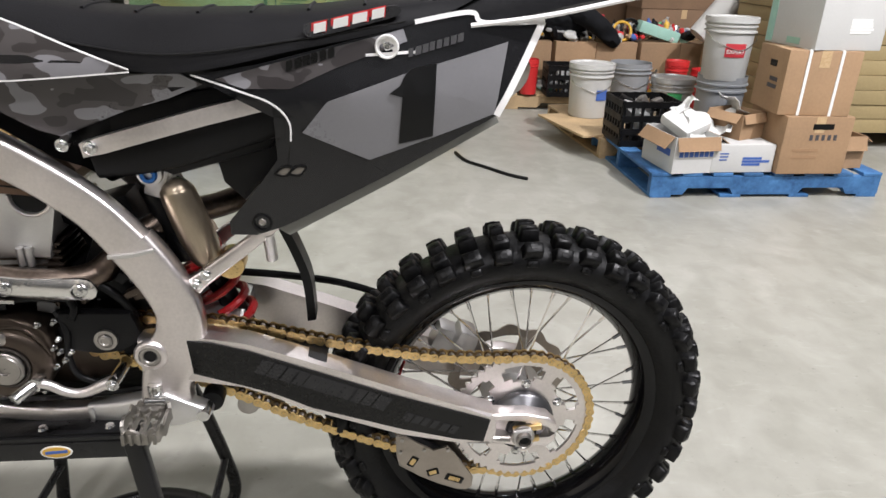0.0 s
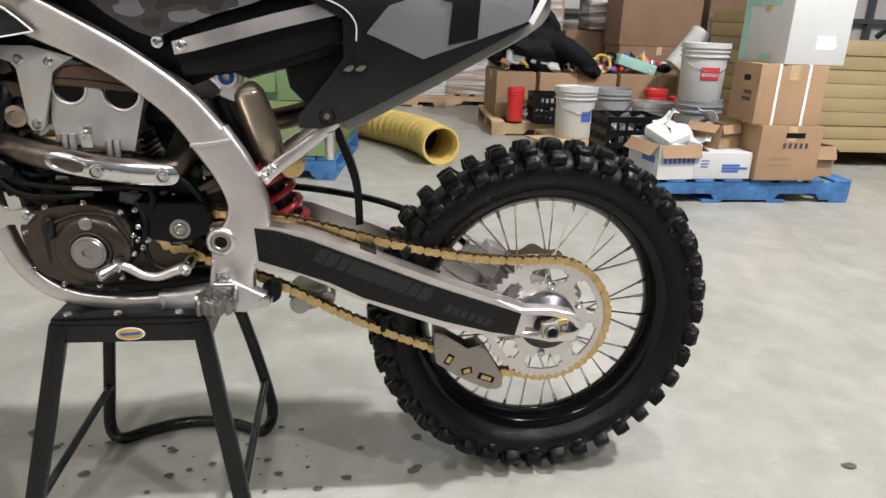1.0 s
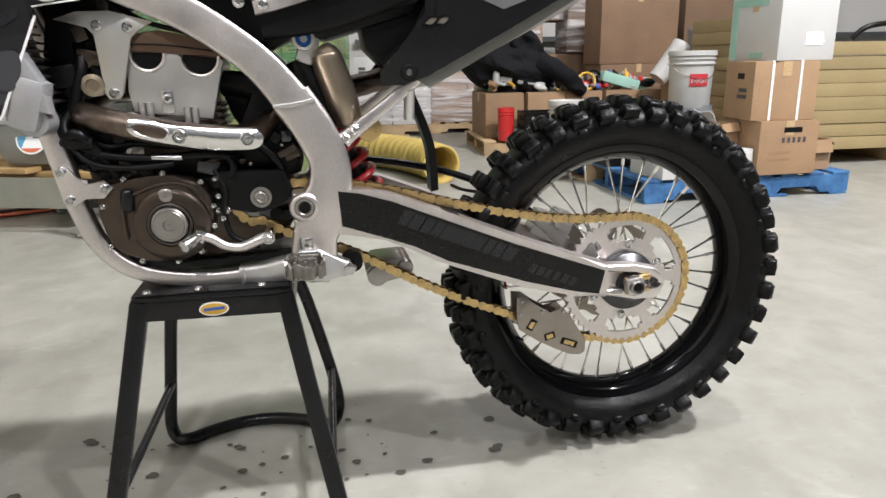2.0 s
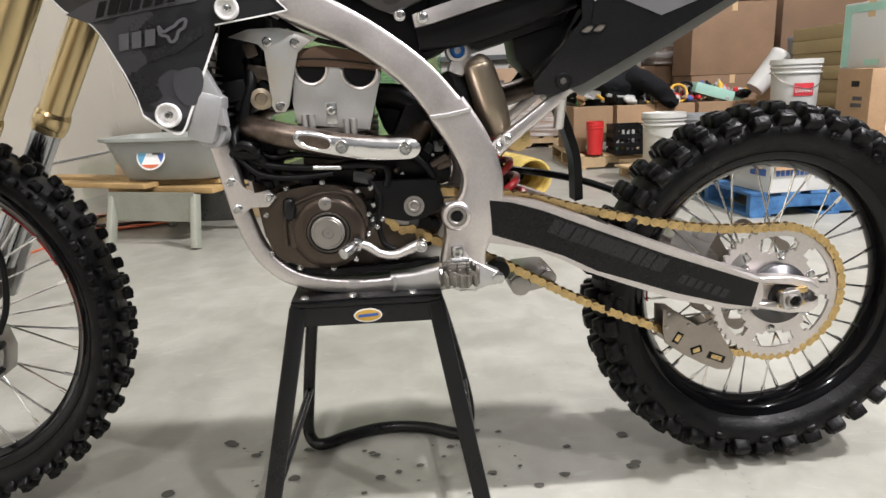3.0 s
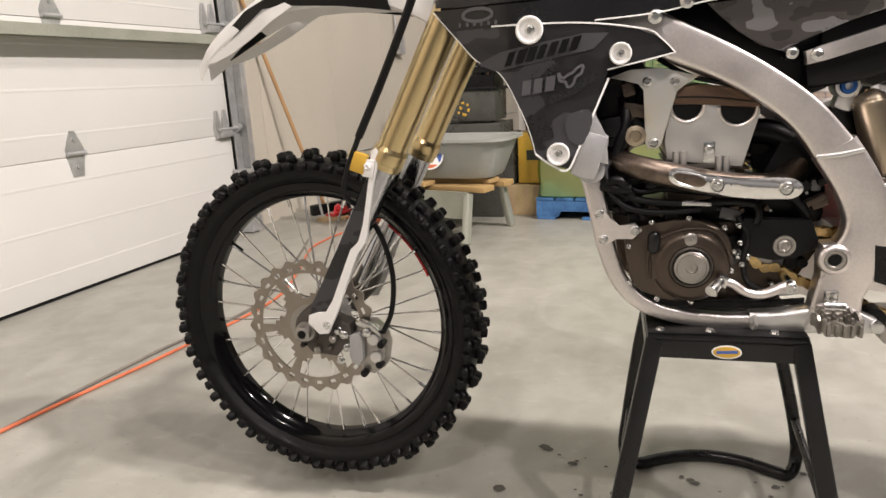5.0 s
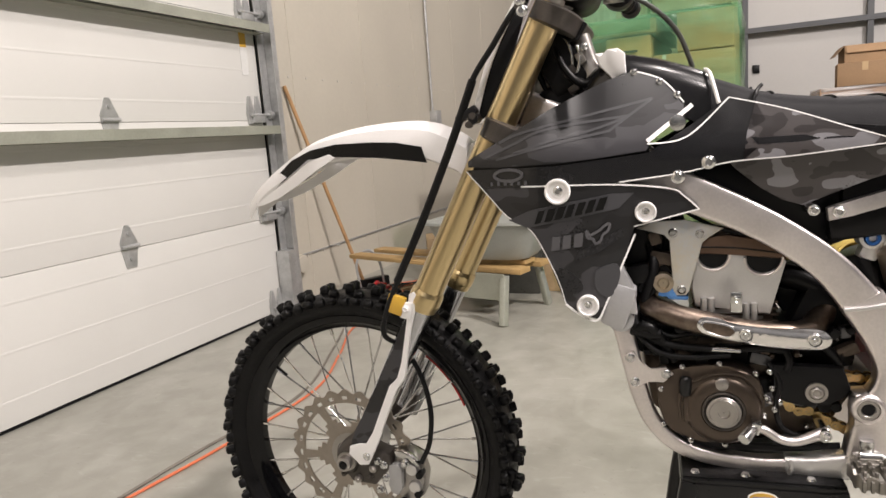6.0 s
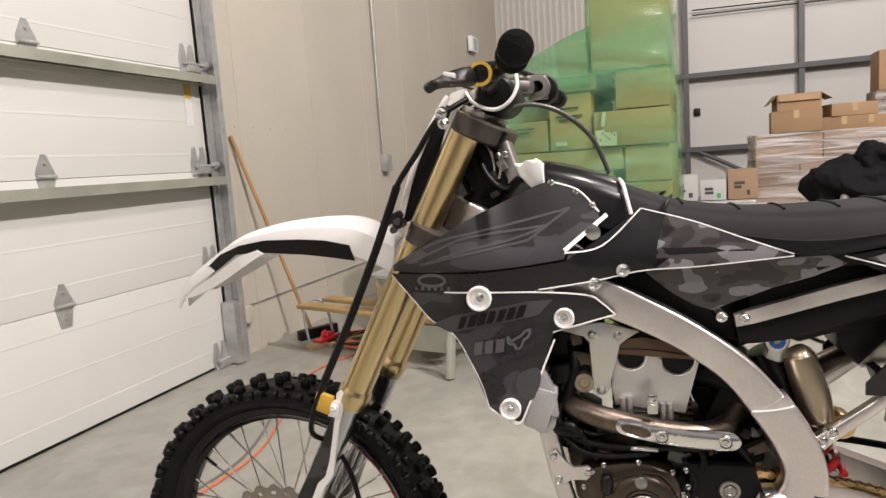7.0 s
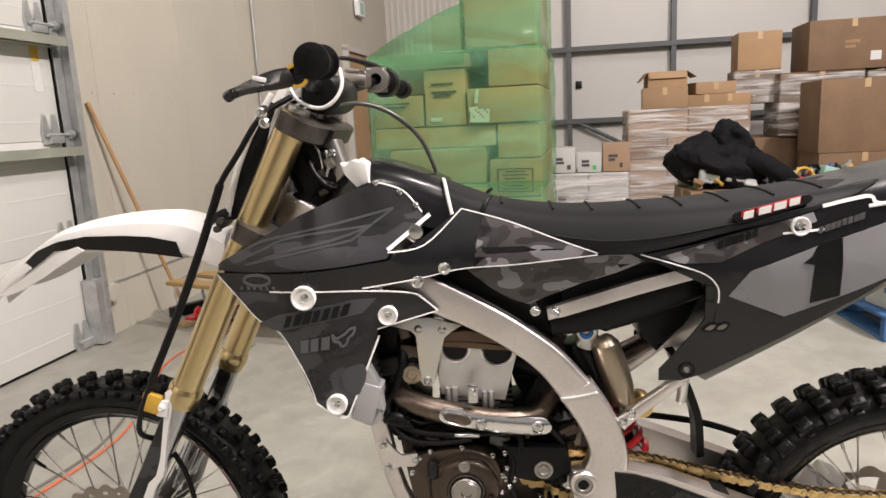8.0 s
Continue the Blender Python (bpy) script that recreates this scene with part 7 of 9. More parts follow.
# header pipe and its polished guard
b = bmesh.new()
tube(b, [(0.06, 0.05, 0.735), (-0.02, 0.045, 0.74), (-0.13, 0.02, 0.73), (-0.165, -0.04, 0.708), (-0.155, -0.082, 0.694), (-0.115, -0.102, 0.683), (-0.06, -0.107, 0.670), (0.0, -0.106, 0.658), (0.055, -0.098, 0.653),
         (0.095, -0.075, 0.655), (0.130, -0.035, 0.682), (0.19, 0.0, 0.715), (0.26, 0.04, 0.722), (0.32, 0.08, 0.735), (0.36, 0.088, 0.752)], 0.0205, 18, 6)
part("header_pipe", b, "pipe", bike, "heat-tinted exhaust header pipe")
def guard_y(x, z):
    mid = 0.653 + 0.0185 * (max(0.0, 0.1 - x) / 0.16) ** 1.6
    return -0.134 + (z - mid) ** 2 * 24


b = bmesh.new()
skin(b, [(-0.084, 0.678), (-0.077, 0.688), (-0.054, 0.687), (-0.025, 0.678), (0.03, 0.671), (0.089, 0.670), (0.107, 0.665), (0.114, 0.653), (0.106, 0.640), (0.088, 0.636), (0.029, 0.638), (-0.022, 0.648), (-0.066, 0.659), (-0.080, 0.667)], guard_y, 0.004, 0.009, 4)
pg = part("header_guard", b, "chrome", bike, "polished header pipe guard")
SLOT = [(-0.077, 0.676), (-0.070, 0.682), (-0.037, 0.676), (-0.026, 0.667), (-0.032, 0.658), (-0.047, 0.658), (-0.069, 0.666)]
b = bmesh.new()
skin(b, SLOT, guard_y, 0.002, 0.012, 4, lift=0.0012)
part("guard_window", b, "pipe", pg, "slot showing the pipe")
b = bmesh.new()
tube(b, [(q[0], guard_y(*q) - 0.0008, q[1]) for q in spline(SLOT, 5, True)], 0.0022, 6, 1, False, True)
part("guard_rim", b, "chrome", pg)
for x, z in ((-0.010, 0.660), (0.090, 0.6535)):
    b = bmesh.new()
    lathe(b, [(0.0115, -0.130), (0.0112, -0.1362), (0.0095, -0.1375), (0.0080, -0.1345), (0.0005, -0.1345), (0.0005, -0.128), (0.0115, -0.128)], (x, 0, z), 24)
    hexbolt(b, (x, -0.1343, z), 0.0052, 0.004, washer=False)
    part("guard_bolt", b, "zinc", pg)
b = bmesh.new()
box(b, (-0.023, -0.118, 0.712), (0.018, 0.008, 0.034), bevel=0.003)
hexbolt(b, (-0.023, -0.122, 0.717), 0.005, 0.004)
part("pipe_bracket", b, "zinc", bike, "small plated pipe bracket")

# engine hangers
b = bmesh.new()
slab(b, [(-0.178, 0.834), (-0.145, 0.845), (-0.098, 0.846), (-0.038, 0.830), (-0.060, 0.817), (-0.073, 0.808), (-0.092, 0.726), (-0.099, 0.716), (-0.114, 0.716), (-0.120, 0.727), (-0.122, 0.812), (-0.131, 0.823)], -0.088, -0.082, 0.0015)
part("head_stay", b, "stay", bike, "heat-tinted aluminium head stay plate")
bolts("stay_bolt", "zinc", bike, [(x, -0.088, z) for x, z in ((-0.118, 0.825), (-0.075, 0.822), (-0.106, 0.726))], 0.0058, 0.007)
b = bmesh.new()
slab(b, [(-0.205, 0.612), (-0.188, 0.622), (-0.172, 0.600), (-0.160, 0.588), (-0.135, 0.595), (-0.122, 0.582), (-0.138, 0.566), (-0.165, 0.568), (-0.180, 0.555), (-0.196, 0.560)], -0.110, -0.104, 0.0015)
part("front_mount_plate", b, "alu", bike, "aluminium front engine mount plate")
bolts("mount_bolt", "zinc", bike, [(x, -0.110, z) for x, z in ((-0.193, 0.610), (-0.186, 0.566), (-0.134, 0.582))], 0.0062, 0.007)
b = bmesh.new()
lathe(b, [(0.001, -0.088), (0.008, -0.088), (0.010, -0.092), (0.017, -0.090), (0.017, -0.07), (0.001, -0.07)], (-0.135, 0, 0.738), 24)
part("coolant_fitting", b, "shock", bike, "round brass fitting")

# shift lever
b = bmesh.new()
tube(b, [(0.112, -0.118, 0.492), (0.095, -0.125, 0.490), (0.065, -0.130, 0.480), (0.040, -0.132, 0.484), (0.020, -0.134, 0.498), (0.006, -0.136, 0.503)], [0.011, 0.009, 0.0075, 0.007, 0.0075, 0.007], 12, 5)
lever = part("shift_lever", b, "alu", bike, "bare aluminium shift lever")
b = bmesh.new()
cyl(b, (0.004, -0.130, 0.503), (-0.018, -0.165, 0.494), 0.0095, seg=16, bevel=0.002)
box(b, (0.004, -0.132, 0.503), (0.016, 0.02, 0.02), (0, 20, 0), 0.003)
part("shift_tip", b, "zinc", lever, "zinc plated folding shift tip")
b = bmesh.new()
cyl(b, (0.108, -0.08, 0.492), (0.108, -0.132, 0.492), 0.010, seg=16)
hexbolt(b, (0.108, -0.132, 0.492), 0.006, 0.006)
part("shift_shaft", b, "zinc", lever)

# foot peg
b = bmesh.new()
slab(b, [(0.135, 0.425), (0.150, 0.462), (0.18, 0.470), (0.205, 0.455), (0.238, 0.440), (0.248, 0.428), (0.240, 0.418), (0.20, 0.416), (0.17, 0.408)], -0.128, -0.100, 0.005)
part("peg_bracket", b, "alu_cast", bike, "cast foot peg bracket")
b = bmesh.new()
ring = []
for k in range(40):
    a = 2 * math.pi * k / 40
    cx, cy = math.copysign(abs(math.cos(a)) ** 0.55, math.cos(a)), math.copysign(abs(math.sin(a)) ** 0.55, math.sin(a))
    top = 0.460 + (0.006 if k % 4 < 2 else 0.0)
    ring.append([(0.165 + cx * r, -0.172 + cy * (r + 0.006), z) for r, z in ((0.032, 0.440 + (0.005 if k % 4 < 2 else 0.0)), (0.032, top), (0.0275, top), (0.0275, 0.440 + (0.005 if k % 4 < 2 else 0.0)))])
rings(b, ring, False, True)
for k in range(5):
    box(b, (0.143 + 0.011 * k, -0.2115, 0.4515), (0.0050, 0.005, 0.018), bevel=0.0012)
for x in (0.149, 0.165, 0.181):
    box(b, (x, -0.172, 0.452), (0.0045, 0.068, 0.012), bevel=0.001)
    for y in (-0.190, -0.172, -0.154):
        box(b, (x, y, 0.461), (0.0045, 0.006, 0.008), bevel=0.001)
box(b, (0.166, -0.140, 0.452), (0.030, 0.030, 0.016), bevel=0.004)
part("foot_peg", b, "peg_steel", bike, "open toothed steel foot peg", smooth=False)
b = bmesh.new()
cyl(b, (0.168, -0.125, 0.470), (0.168, -0.125, 0.488), 0.011, seg=16, bevel=0.002)
cyl(b, (0.155, -0.137, 0.465), (0.186, -0.137, 0.465), 0.007, seg=12)
part("peg_pin", b, "zinc", bike)
b = bmesh.new()
cyl(b, (0.236, -0.104, 0.430), (0.236, -0.135, 0.430), 0.010, seg=16, bevel=0.002)
part("bracket_bolt", b, "zinc", bike)
b = bmesh.new()
cyl(b, (0.243, -0.060, 0.432), (0.243, -0.100, 0.432), 0.018, seg=20, bevel=0.003)
part("chain_roller", b, "black", bike, "black chain roller")

# ---- the stand ----
stand = thing("bike_stand", None, "", "black steel bike stand with a bolted top plate on the concrete", "bike stand", at=pose(0, 0.02, 0))
b = bmesh.new()
box(b, (0.014, -0.01, 0.404), (0.252, 0.27, 0.010), bevel=0.003)
slab(b, [(-0.112, 0.401), (0.140, 0.399), (0.143, 0.368), (-0.116, 0.370)], -0.147, -0.141, 0.001)
slab(b, [(-0.112, 0.401), (0.140, 0.399), (0.143, 0.368), (-0.116, 0.370)], 0.121, 0.127, 0.001)
box(b, (-0.110, -0.01, 0.380), (0.006, 0.262, 0.036))
box(b, (0.138, -0.01, 0.380), (0.006, 0.262, 0.036))
part("top_plate", b, "black_metal", stand)
b = bmesh.new()
box(b, (0.014, -0.01, 0.4105), (0.25, 0.262, 0.003), bevel=0.001)
part("rubber_pad", b, "rubber", stand, "black rubber pad")
for x in (-0.09, -0.01, 0.09):
    for y in (-0.125, 0.105):
        b = bmesh.new()
        cyl(b, (x, y, 0.411), (x, y, 0.4155), 0.0085, 0.006, seg=14)
        part("plate_bolt", b, "zinc", stand)
b = bmesh.new()
o = [(0.014 + 0.021 * math.cos(a), 0.384 + 0.0095 * math.sin(a)) for a in (2 * math.pi * k / 28 for k in range(28))]
slab(b, o, -0.1485, -0.1465)
part("badge", b, "yellow", stand, "oval yellow and blue badge")
b = bmesh.new()
o = [(0.014 + 0.0235 * math.cos(a), 0.384 + 0.0118 * math.sin(a)) for a in (2 * math.pi * k / 28 for k in range(28))]
slab(b, o, -0.1480, -0.1462)
part("badge_rim", b, "strap", stand)
b = bmesh.new()
slab(b, [(-0.002, 0.381), (0.031, 0.383), (0.031, 0.388), (-0.002, 0.386)], -0.1492, -0.148)
part("badge_bar", b, "print_blue", stand)
for s in (-1, 1):
    x0, x1 = (-0.100, -0.178) if s < 0 else (0.127, 0.200)
    b = bmesh.new()
    beam(b, [(x0, -0.137, 0.400, 0.029, 0.022), ((x0 + x1) / 2, -0.176, 0.200, 0.029, 0.022), (x1, -0.215, 0.004, 0.029, 0.022)], 2, 7)
    part("leg", b, "black_metal", stand)
    b = bmesh.new()
    box(b, (x1, -0.215, 0.006), (0.045, 0.035, 0.010), bevel=0.003)
    part("foot", b, "rubber", stand)
b = bmesh.new()
tube(b, [(-0.095, 0.110, 0.395), (-0.115, 0.118, 0.28), (-0.135, 0.124, 0.12), (-0.142, 0.120, 0.045), (-0.130, 0.108, 0.018), (-0.108, 0.104, 0.014), (-0.065, 0.128, 0.014), (-0.01, 0.150, 0.014), (0.05, 0.156, 0.014),
         (0.115, 0.140, 0.014), (0.165, 0.112, 0.014), (0.190, 0.106, 0.016), (0.205, 0.126, 0.045), (0.196, 0.124, 0.12), (0.158, 0.118, 0.28), (0.122, 0.110, 0.395)], 0.0125, 14, 6)
part("bent_leg", b, "black_metal", stand, "bent tube back leg with a curved floor bar")
b = bmesh.new()
cyl(b, (-0.163, -0.200, 0.080), (-0.130, 0.124, 0.135), 0.008, seg=10)
part("brace", b, "black_metal", stand)
b = bmesh.new()
cyl(b, (0.186, -0.200, 0.080), (0.194, 0.124, 0.135), 0.008, seg=10)
part("brace", b, "black_metal", stand)

# ---- goods and clutter round the bike ----
def carton(name, c, size, turn, label, mat="card", group="", open_top=False, flaps=True, tape=True, straps=0, cat="cardboard box"):
    """A cardboard box standing at c (its base's middle) with walls, flaps, tape and straps."""
    w, d, h = size
    ob = thing(name, None, "", label, cat, group, at=pose(*c, 0, 0, turn))
    b = bmesh.new()
    t = 0.005
    if open_top:
        box(b, (0, 0, h / 2), (w, d, h))
        bmesh.ops.delete(b, geom=[f for f in b.faces if f.normal.z > 0.9], context="FACES")
        bmesh.ops.solidify(b, geom=b.faces[:], thickness=t)
    else:
        box(b, (0, 0, h / 2), (w, d, h), bevel=0.006)
    part("body", b, mat, ob)
    if open_top and flaps:
        for sx, sy, ang in ((0, -1, 28), (1, 0, 35), (-1, 0, 50)):
            b = bmesh.new()
            if sy:
                box(b, (0, -0.5 * d * 0.22, 0), (w * 0.94, d * 0.22, 0.004))
                m = pose(0, -d / 2, h, ang + 42, 0, 0)
            else:
                box(b, (sx * 0.5 * w * 0.3, 0, 0), (w * 0.3, d * 0.90, 0.004))
                m = pose(sx * w / 2, 0, h, 0, sx * ang, 0)
            part("flap", b, "card" if mat == "card_white" else mat, ob, at=m)
    elif tape:
        b = bmesh.new()
        box(b, (0, 0, h + 0.001), (w * 0.985, 0.05, 0.0015))
        box(b, (0, -d / 2 - 0.0006, h - 0.04), (0.05, 0.0015, 0.08)) if d < w else box(b, (-w / 2 - 0.0006, 0, h - 0.04), (0.0015, 0.05, 0.08))
        part("tape", b, "tape", ob)
    for k in range(straps):
        b = bmesh.new()
        x = (-0.22 + 0.44 * k / max(1, straps - 1)) * w
        box(b, (x, -d / 2 - 0.002, h / 2), (0.014, 0.004, h))
        box(b, (x, 0, h + 0.002), (0.014, d, 0.004))
        part("strap", b, "strap", ob, "white plastic strap")
    return ob


def bars(parent, x, y, z, w, rows, h=0.012, gap=0.02, mat="print", side="front", seed=0):
    """Rows of plain bars in place of print that can't be read."""
    rnd = random.Random(seed)
    b = bmesh.new()
    for r in range(rows):
        ww = w * (0.6 + 0.4 * rnd.random())
        if side == "front":
            box(b, (x - w / 2 + ww / 2, y, z - r * gap), (ww, 0.0015, h))
        else:
            box(b, (x, y - w / 2 + ww / 2, z - r * gap), (0.0015, ww, h))
    return part("print", b, mat, parent)


def pallet(c, size, turn, mat, label, group=""):
    """Notched stringer pallet: three stringers, deck boards above and below."""
    w, d, h = size
    p = thing("pallet", None, "", label, "pallet", group, at=pose(*c, 0, 0, turn))
    for k in (-1, 0, 1):
        b = bmesh.new()
        z1, z0 = h - 0.018, 0.016
        n = [(-w / 2, z0), (-w * 0.36, z0), (-w * 0.34, z0 + 0.035), (-w * 0.16, z0 + 0.035), (-w * 0.14, z0), (w * 0.14, z0), (w * 0.16, z0 + 0.035), (w * 0.34, z0 + 0.035), (w * 0.36, z0), (w / 2, z0), (w / 2, z1), (-w / 2, z1)]
        slab(b, n, k * (d / 2 - 0.02) - 0.019, k * (d / 2 - 0.02) + 0.019)
        part("stringer", b, mat, p, smooth=False)
    for i in range(8):
        b = bmesh.new()
        box(b, (-w / 2 + 0.05 + i * (w - 0.1) / 7, 0, h - 0.008), (0.105, d, 0.016), bevel=0.002)
        part("deck_board", b, mat, p)
    for i in range(4):
        b = bmesh.new()
        box(b, (-w / 2 + 0.06 + i * (w - 0.12) / 3, 0, 0.008), (0.11, d, 0.016), bevel=0.002)
        part("deck_board", b, mat, p)
    return p


def bucket(c, r, h, mat, label, lid=True, handle=True, band=None, name="bucket", words=""):
    """A tapered pail with rims, lid and wire handle."""
    ob = thing(name, None, "", label, "bucket", "pails among the goods", at=pose(*c))
    b = bmesh.new()
    lathe(b, [(0.001, 0.0), (r * 0.88, 0.0), (r * 0.9, 0.006), (r * 0.97, h * 0.78), (r * 1.05, h * 0.79), (r * 1.05, h * 0.81), (r * 0.98, h * 0.82), (r * 0.985, h * 0.87), (r * 1.05, h * 0.88), (r * 1.05, h * 0.90), (r, h * 0.905), (r * 1.0, h),
              (r * 0.97, h), (r * 0.95, h * 0.9), (r * 0.86, 0.01), (0.001, 0.01)], seg=40, axis="z")
    part("pail", b, mat, ob)
    if lid:
        b = bmesh.new()
        lathe(b, [(0.001, h + 0.004), (r * 0.9, h + 0.004), (r * 0.93, h + 0.012), (r * 1.06, h + 0.012), (r * 1.07, h - 0.02), (r * 1.01, h - 0.02), (r * 1.0, h), (0.001, h)], seg=40, axis="z")
        part("lid", b, mat, ob)
    if handle:
        b = bmesh.new()
        tube(b, [(-r * 1.06, 0, h * 0.82), (-r * 0.9, -r * 0.55, h * 0.66), (0, -r * 1.02, h * 0.52), (r * 0.9, -r * 0.55, h * 0.66), (r * 1.06, 0, h * 0.82)], 0.0025, 6, 5)
        part("handle", b, "chrome", ob, "wire handle")
    if band:
        b = bmesh.new()
        z0, z1, a0, a1, mt = band
        lp = []
        for k in range(15):
            a = radians(a0 + (a1 - a0) * k / 14)
            q = [(r * s * math.cos(a), r * s * math.sin(a), z) for s, z in ((0.955 + 0.012, z0 * h), (0.965 + 0.012, z1 * h), (0.965, z1 * h), (0.955, z0 * h))]
            lp.append(q)
        rings(b, lp)
        part("label", b, mt, ob)
    if words:
        cu = bpy.data.curves.new("lettering", "FONT")
        cu.body, cu.size, cu.align_x, cu.extrude = words, r * 0.22, "CENTER", 0.0008
        tmp = bpy.data.objects.new("lettering", cu)
        me = bpy.data.meshes.new_from_object(tmp)
        bpy.data.objects.remove(tmp)
        for v in me.vertices:
            a = radians(263) + v.co.x / (r * 0.985)
            rr = r * 0.985 + v.co.z
            v.co = (rr * math.cos(a), rr * math.sin(a), h * 0.46 + v.co.y)
        me.materials.append(M["strap"])
        part("lettering", me, "", ob)
    return ob


# blue pallet with cartons
pallet((2.545, 2.64, 0), (1.245, 1.02, 0.130), -0.5, "pallet_blue", "worn blue painted wooden pallet on the floor")
Z0 = 0.131
nb = carton("carton", (2.740, 2.28, Z0), (0.36, 0.34, 0.295), 0, "brown cardboard box with a dark hand hole and print", open_top=False)
# black patch on the wall stands for the shade inside a hand hole
b = bmesh.new()
box(b, (0.02, -0.1712, 0.245), (0.11, 0.002, 0.028), bevel=0.0005)
part("hand_hole_shade", b, "black", nb)
for k in range(5):
    bars(nb, -0.03 + 0.032 * k, -0.1712, 0.190, 0.026, 1, 0.028, 0.05, "print", seed=1)
bars(nb, -0.05, -0.1712, 0.125, 0.14, 2, 0.014, 0.035, "card_dark", seed=2)
ub = carton("carton", (2.715, 2.29, Z0 + 0.296), (0.36, 0.32, 0.313), -6, "brown cardboard box bound with two white straps", straps=2)
# same shade patch for the hand hole in the strapped box
b = bmesh.new()
box(b, (-0.1812, -0.02, 0.235), (0.002, 0.07, 0.03))
part("hand_hole_shade", b, "black", ub)
bars(ub, -0.1812, -0.03, 0.16, 0.12, 2, 0.02, 0.035, "print", "side", seed=3)
wb = carton("carton", (2.790, 2.34, Z0 + 0.610), (0.36, 0.40, 0.34), 4, "white carton with pale green sides stacked on top", "card_white", cat="carton")
b = bmesh.new()
box(b, (-0.1815, 0.165, 0.17), (0.003, 0.05, 0.32))
box(b, (-0.1815, 0.02, 0.31), (0.003, 0.24, 0.04))
box(b, (-0.1815, -0.03, 0.03), (0.003, 0.10, 0.03))
part("green_print", b, "teal", wb)
bars(wb, 0.05, -0.2012, 0.14, 0.13, 5, 0.012, 0.014, "strap", seed=5)
ob_ = carton("open_carton", (2.115, 2.29, Z0), (0.25, 0.32, 0.185), 6, "open white carton with blue print and raised flaps", "card_white", open_top=True)
for k in range(7):
    bars(ob_, -0.085 + 0.028 * k, -0.1612, 0.10, 0.023, 1, 0.03, 0.04, "print_blue", seed=6)
bars(ob_, -0.1262, -0.03, 0.10, 0.18, 1, 0.035, 0.04, "print_blue", "side", seed=7)
fb = carton("flat_carton", (2.385, 2.33, Z0), (0.335, 0.38, 0.145), 1, "flat white carton with blue print", "card_white")
bars(fb, 0.07, -0.1912, 0.075, 0.15, 3, 0.012, 0.016, "print_blue", seed=8)
bars(fb, -0.10, -0.1912, 0.10, 0.06, 3, 0.006, 0.016, "print_blue", seed=9)
carton("open_carton", (2.99, 2.38, Z0), (0.20, 0.34, 0.17), 3, "small open cardboard box", open_top=True)
carton("carton", (2.43, 2.36, Z0 + 0.146), (0.18, 0.22, 0.13), 24, "small torn cardboard box lying on a flat carton", open_top=True)
b = bmesh.new()
box(b, (2.14, 2.33, Z0 + 0.215), (0.17, 0.20, 0.06), (20, -16, 20), 0.02)
thing("foam_block", b, "paper", "white foam packing block in an open carton", "packaging")
for k, (x, y, z, rx, ry, rz, w, d) in enumerate(((2.24, 2.30, 0.315, 40, 20, 10, 0.24, 0.20), (2.33, 2.36, 0.325, -25, -18, 60, 0.26, 0.17), (2.47, 2.45, 0.40, 20, 35, 30, 0.20, 0.16), (2.16, 2.42, 0.42, -35, 10, 80, 0.14, 0.12))):
    b = bmesh.new()
    bmesh.ops.create_grid(b, x_segments=8, y_segments=8, size=0.5)
    for v in b.verts:
        v.co = Vector((v.co.x * w, v.co.y * d, 0.04 * noise.noise(Vector((v.co.x * 3, v.co.y * 3, k * 7.1)))))
    bmesh.ops.solidify(b, geom=b.faces[:], thickness=0.003)
    thing("crumpled_sheet", b, "paper", "crumpled white packing sheet", "paper", at=pose(x, y, z, rx, ry, rz))


def crate(c, size, turn, mat, label, contents=0, seed=0):
    """A slatted plastic milk crate."""
    w, d, h = size
    ob = thing("crate", None, "", label, "crate", at=pose(*c, 0, 0, turn))
    b = bmesh.new()
    box(b, (0, 0, 0.006), (w, d, 0.012))
    part("base", b, mat, ob)
    def slat(c, size):
        b = bmesh.new()
        box(b, c, size)
        part("slat", b, mat, ob)
    for z in (0.02, h * 0.33, h * 0.62, h - 0.02):
        for q in (-1, 1):
            slat((0, q * d / 2, z), (w, 0.012, 0.035))
            slat((q * w / 2, 0, z), (0.012, d - 0.013, 0.035))
    for k in range(7):
        t = -0.48 + 0.96 * k / 6
        for q in (-1, 1):
            slat((t * w, q * (d / 2 - 0.003), h / 2), (0.016, 0.012, h))
            slat((q * (w / 2 - 0.003), t * d * 0.95, h / 2), (0.012, 0.016, h))
    rnd = random.Random(seed)
    for k in range(contents):
        b = bmesh.new()
        box(b, ((rnd.random() - 0.5) * w * 0.7, (rnd.random() - 0.5) * d * 0.7, 0.04 + rnd.random() * h * 0.7), (0.05 + 0.08 * rnd.random(), 0.06, 0.04 + 0.06 * rnd.random()), (rnd.random() * 90, rnd.random() * 90, 0), 0.008)
        part("content", b, ("galv", "grey_plastic", "black", "steel")[k % 4], ob)
    return ob


crate((2.09, 2.80, 0.131), (0.34, 0.30, 0.26), 0, "black", "black plastic crate filled with metal fittings", 14, 4)

# pale pallet with plywood and pails
pallet((2.23, 3.40, 0), (0.76, 1.02, 0.125), 4, "wood", "pale wooden pallet under plywood")
b = bmesh.new()
box(b, (2.05, 3.25, 0.133), (0.70, 0.62, 0.014), (0, 0, 12.6), 0.002)
thing("plywood_sheet", b, "wood", "bare plywood sheet lying on a pallet", "plywood")
bucket((1.975, 3.45, 0.143), 0.142, 0.335, "bucket", "white plastic pail with a blue label", True, True, (0.36, 0.56, 272, 306, "print_blue"))
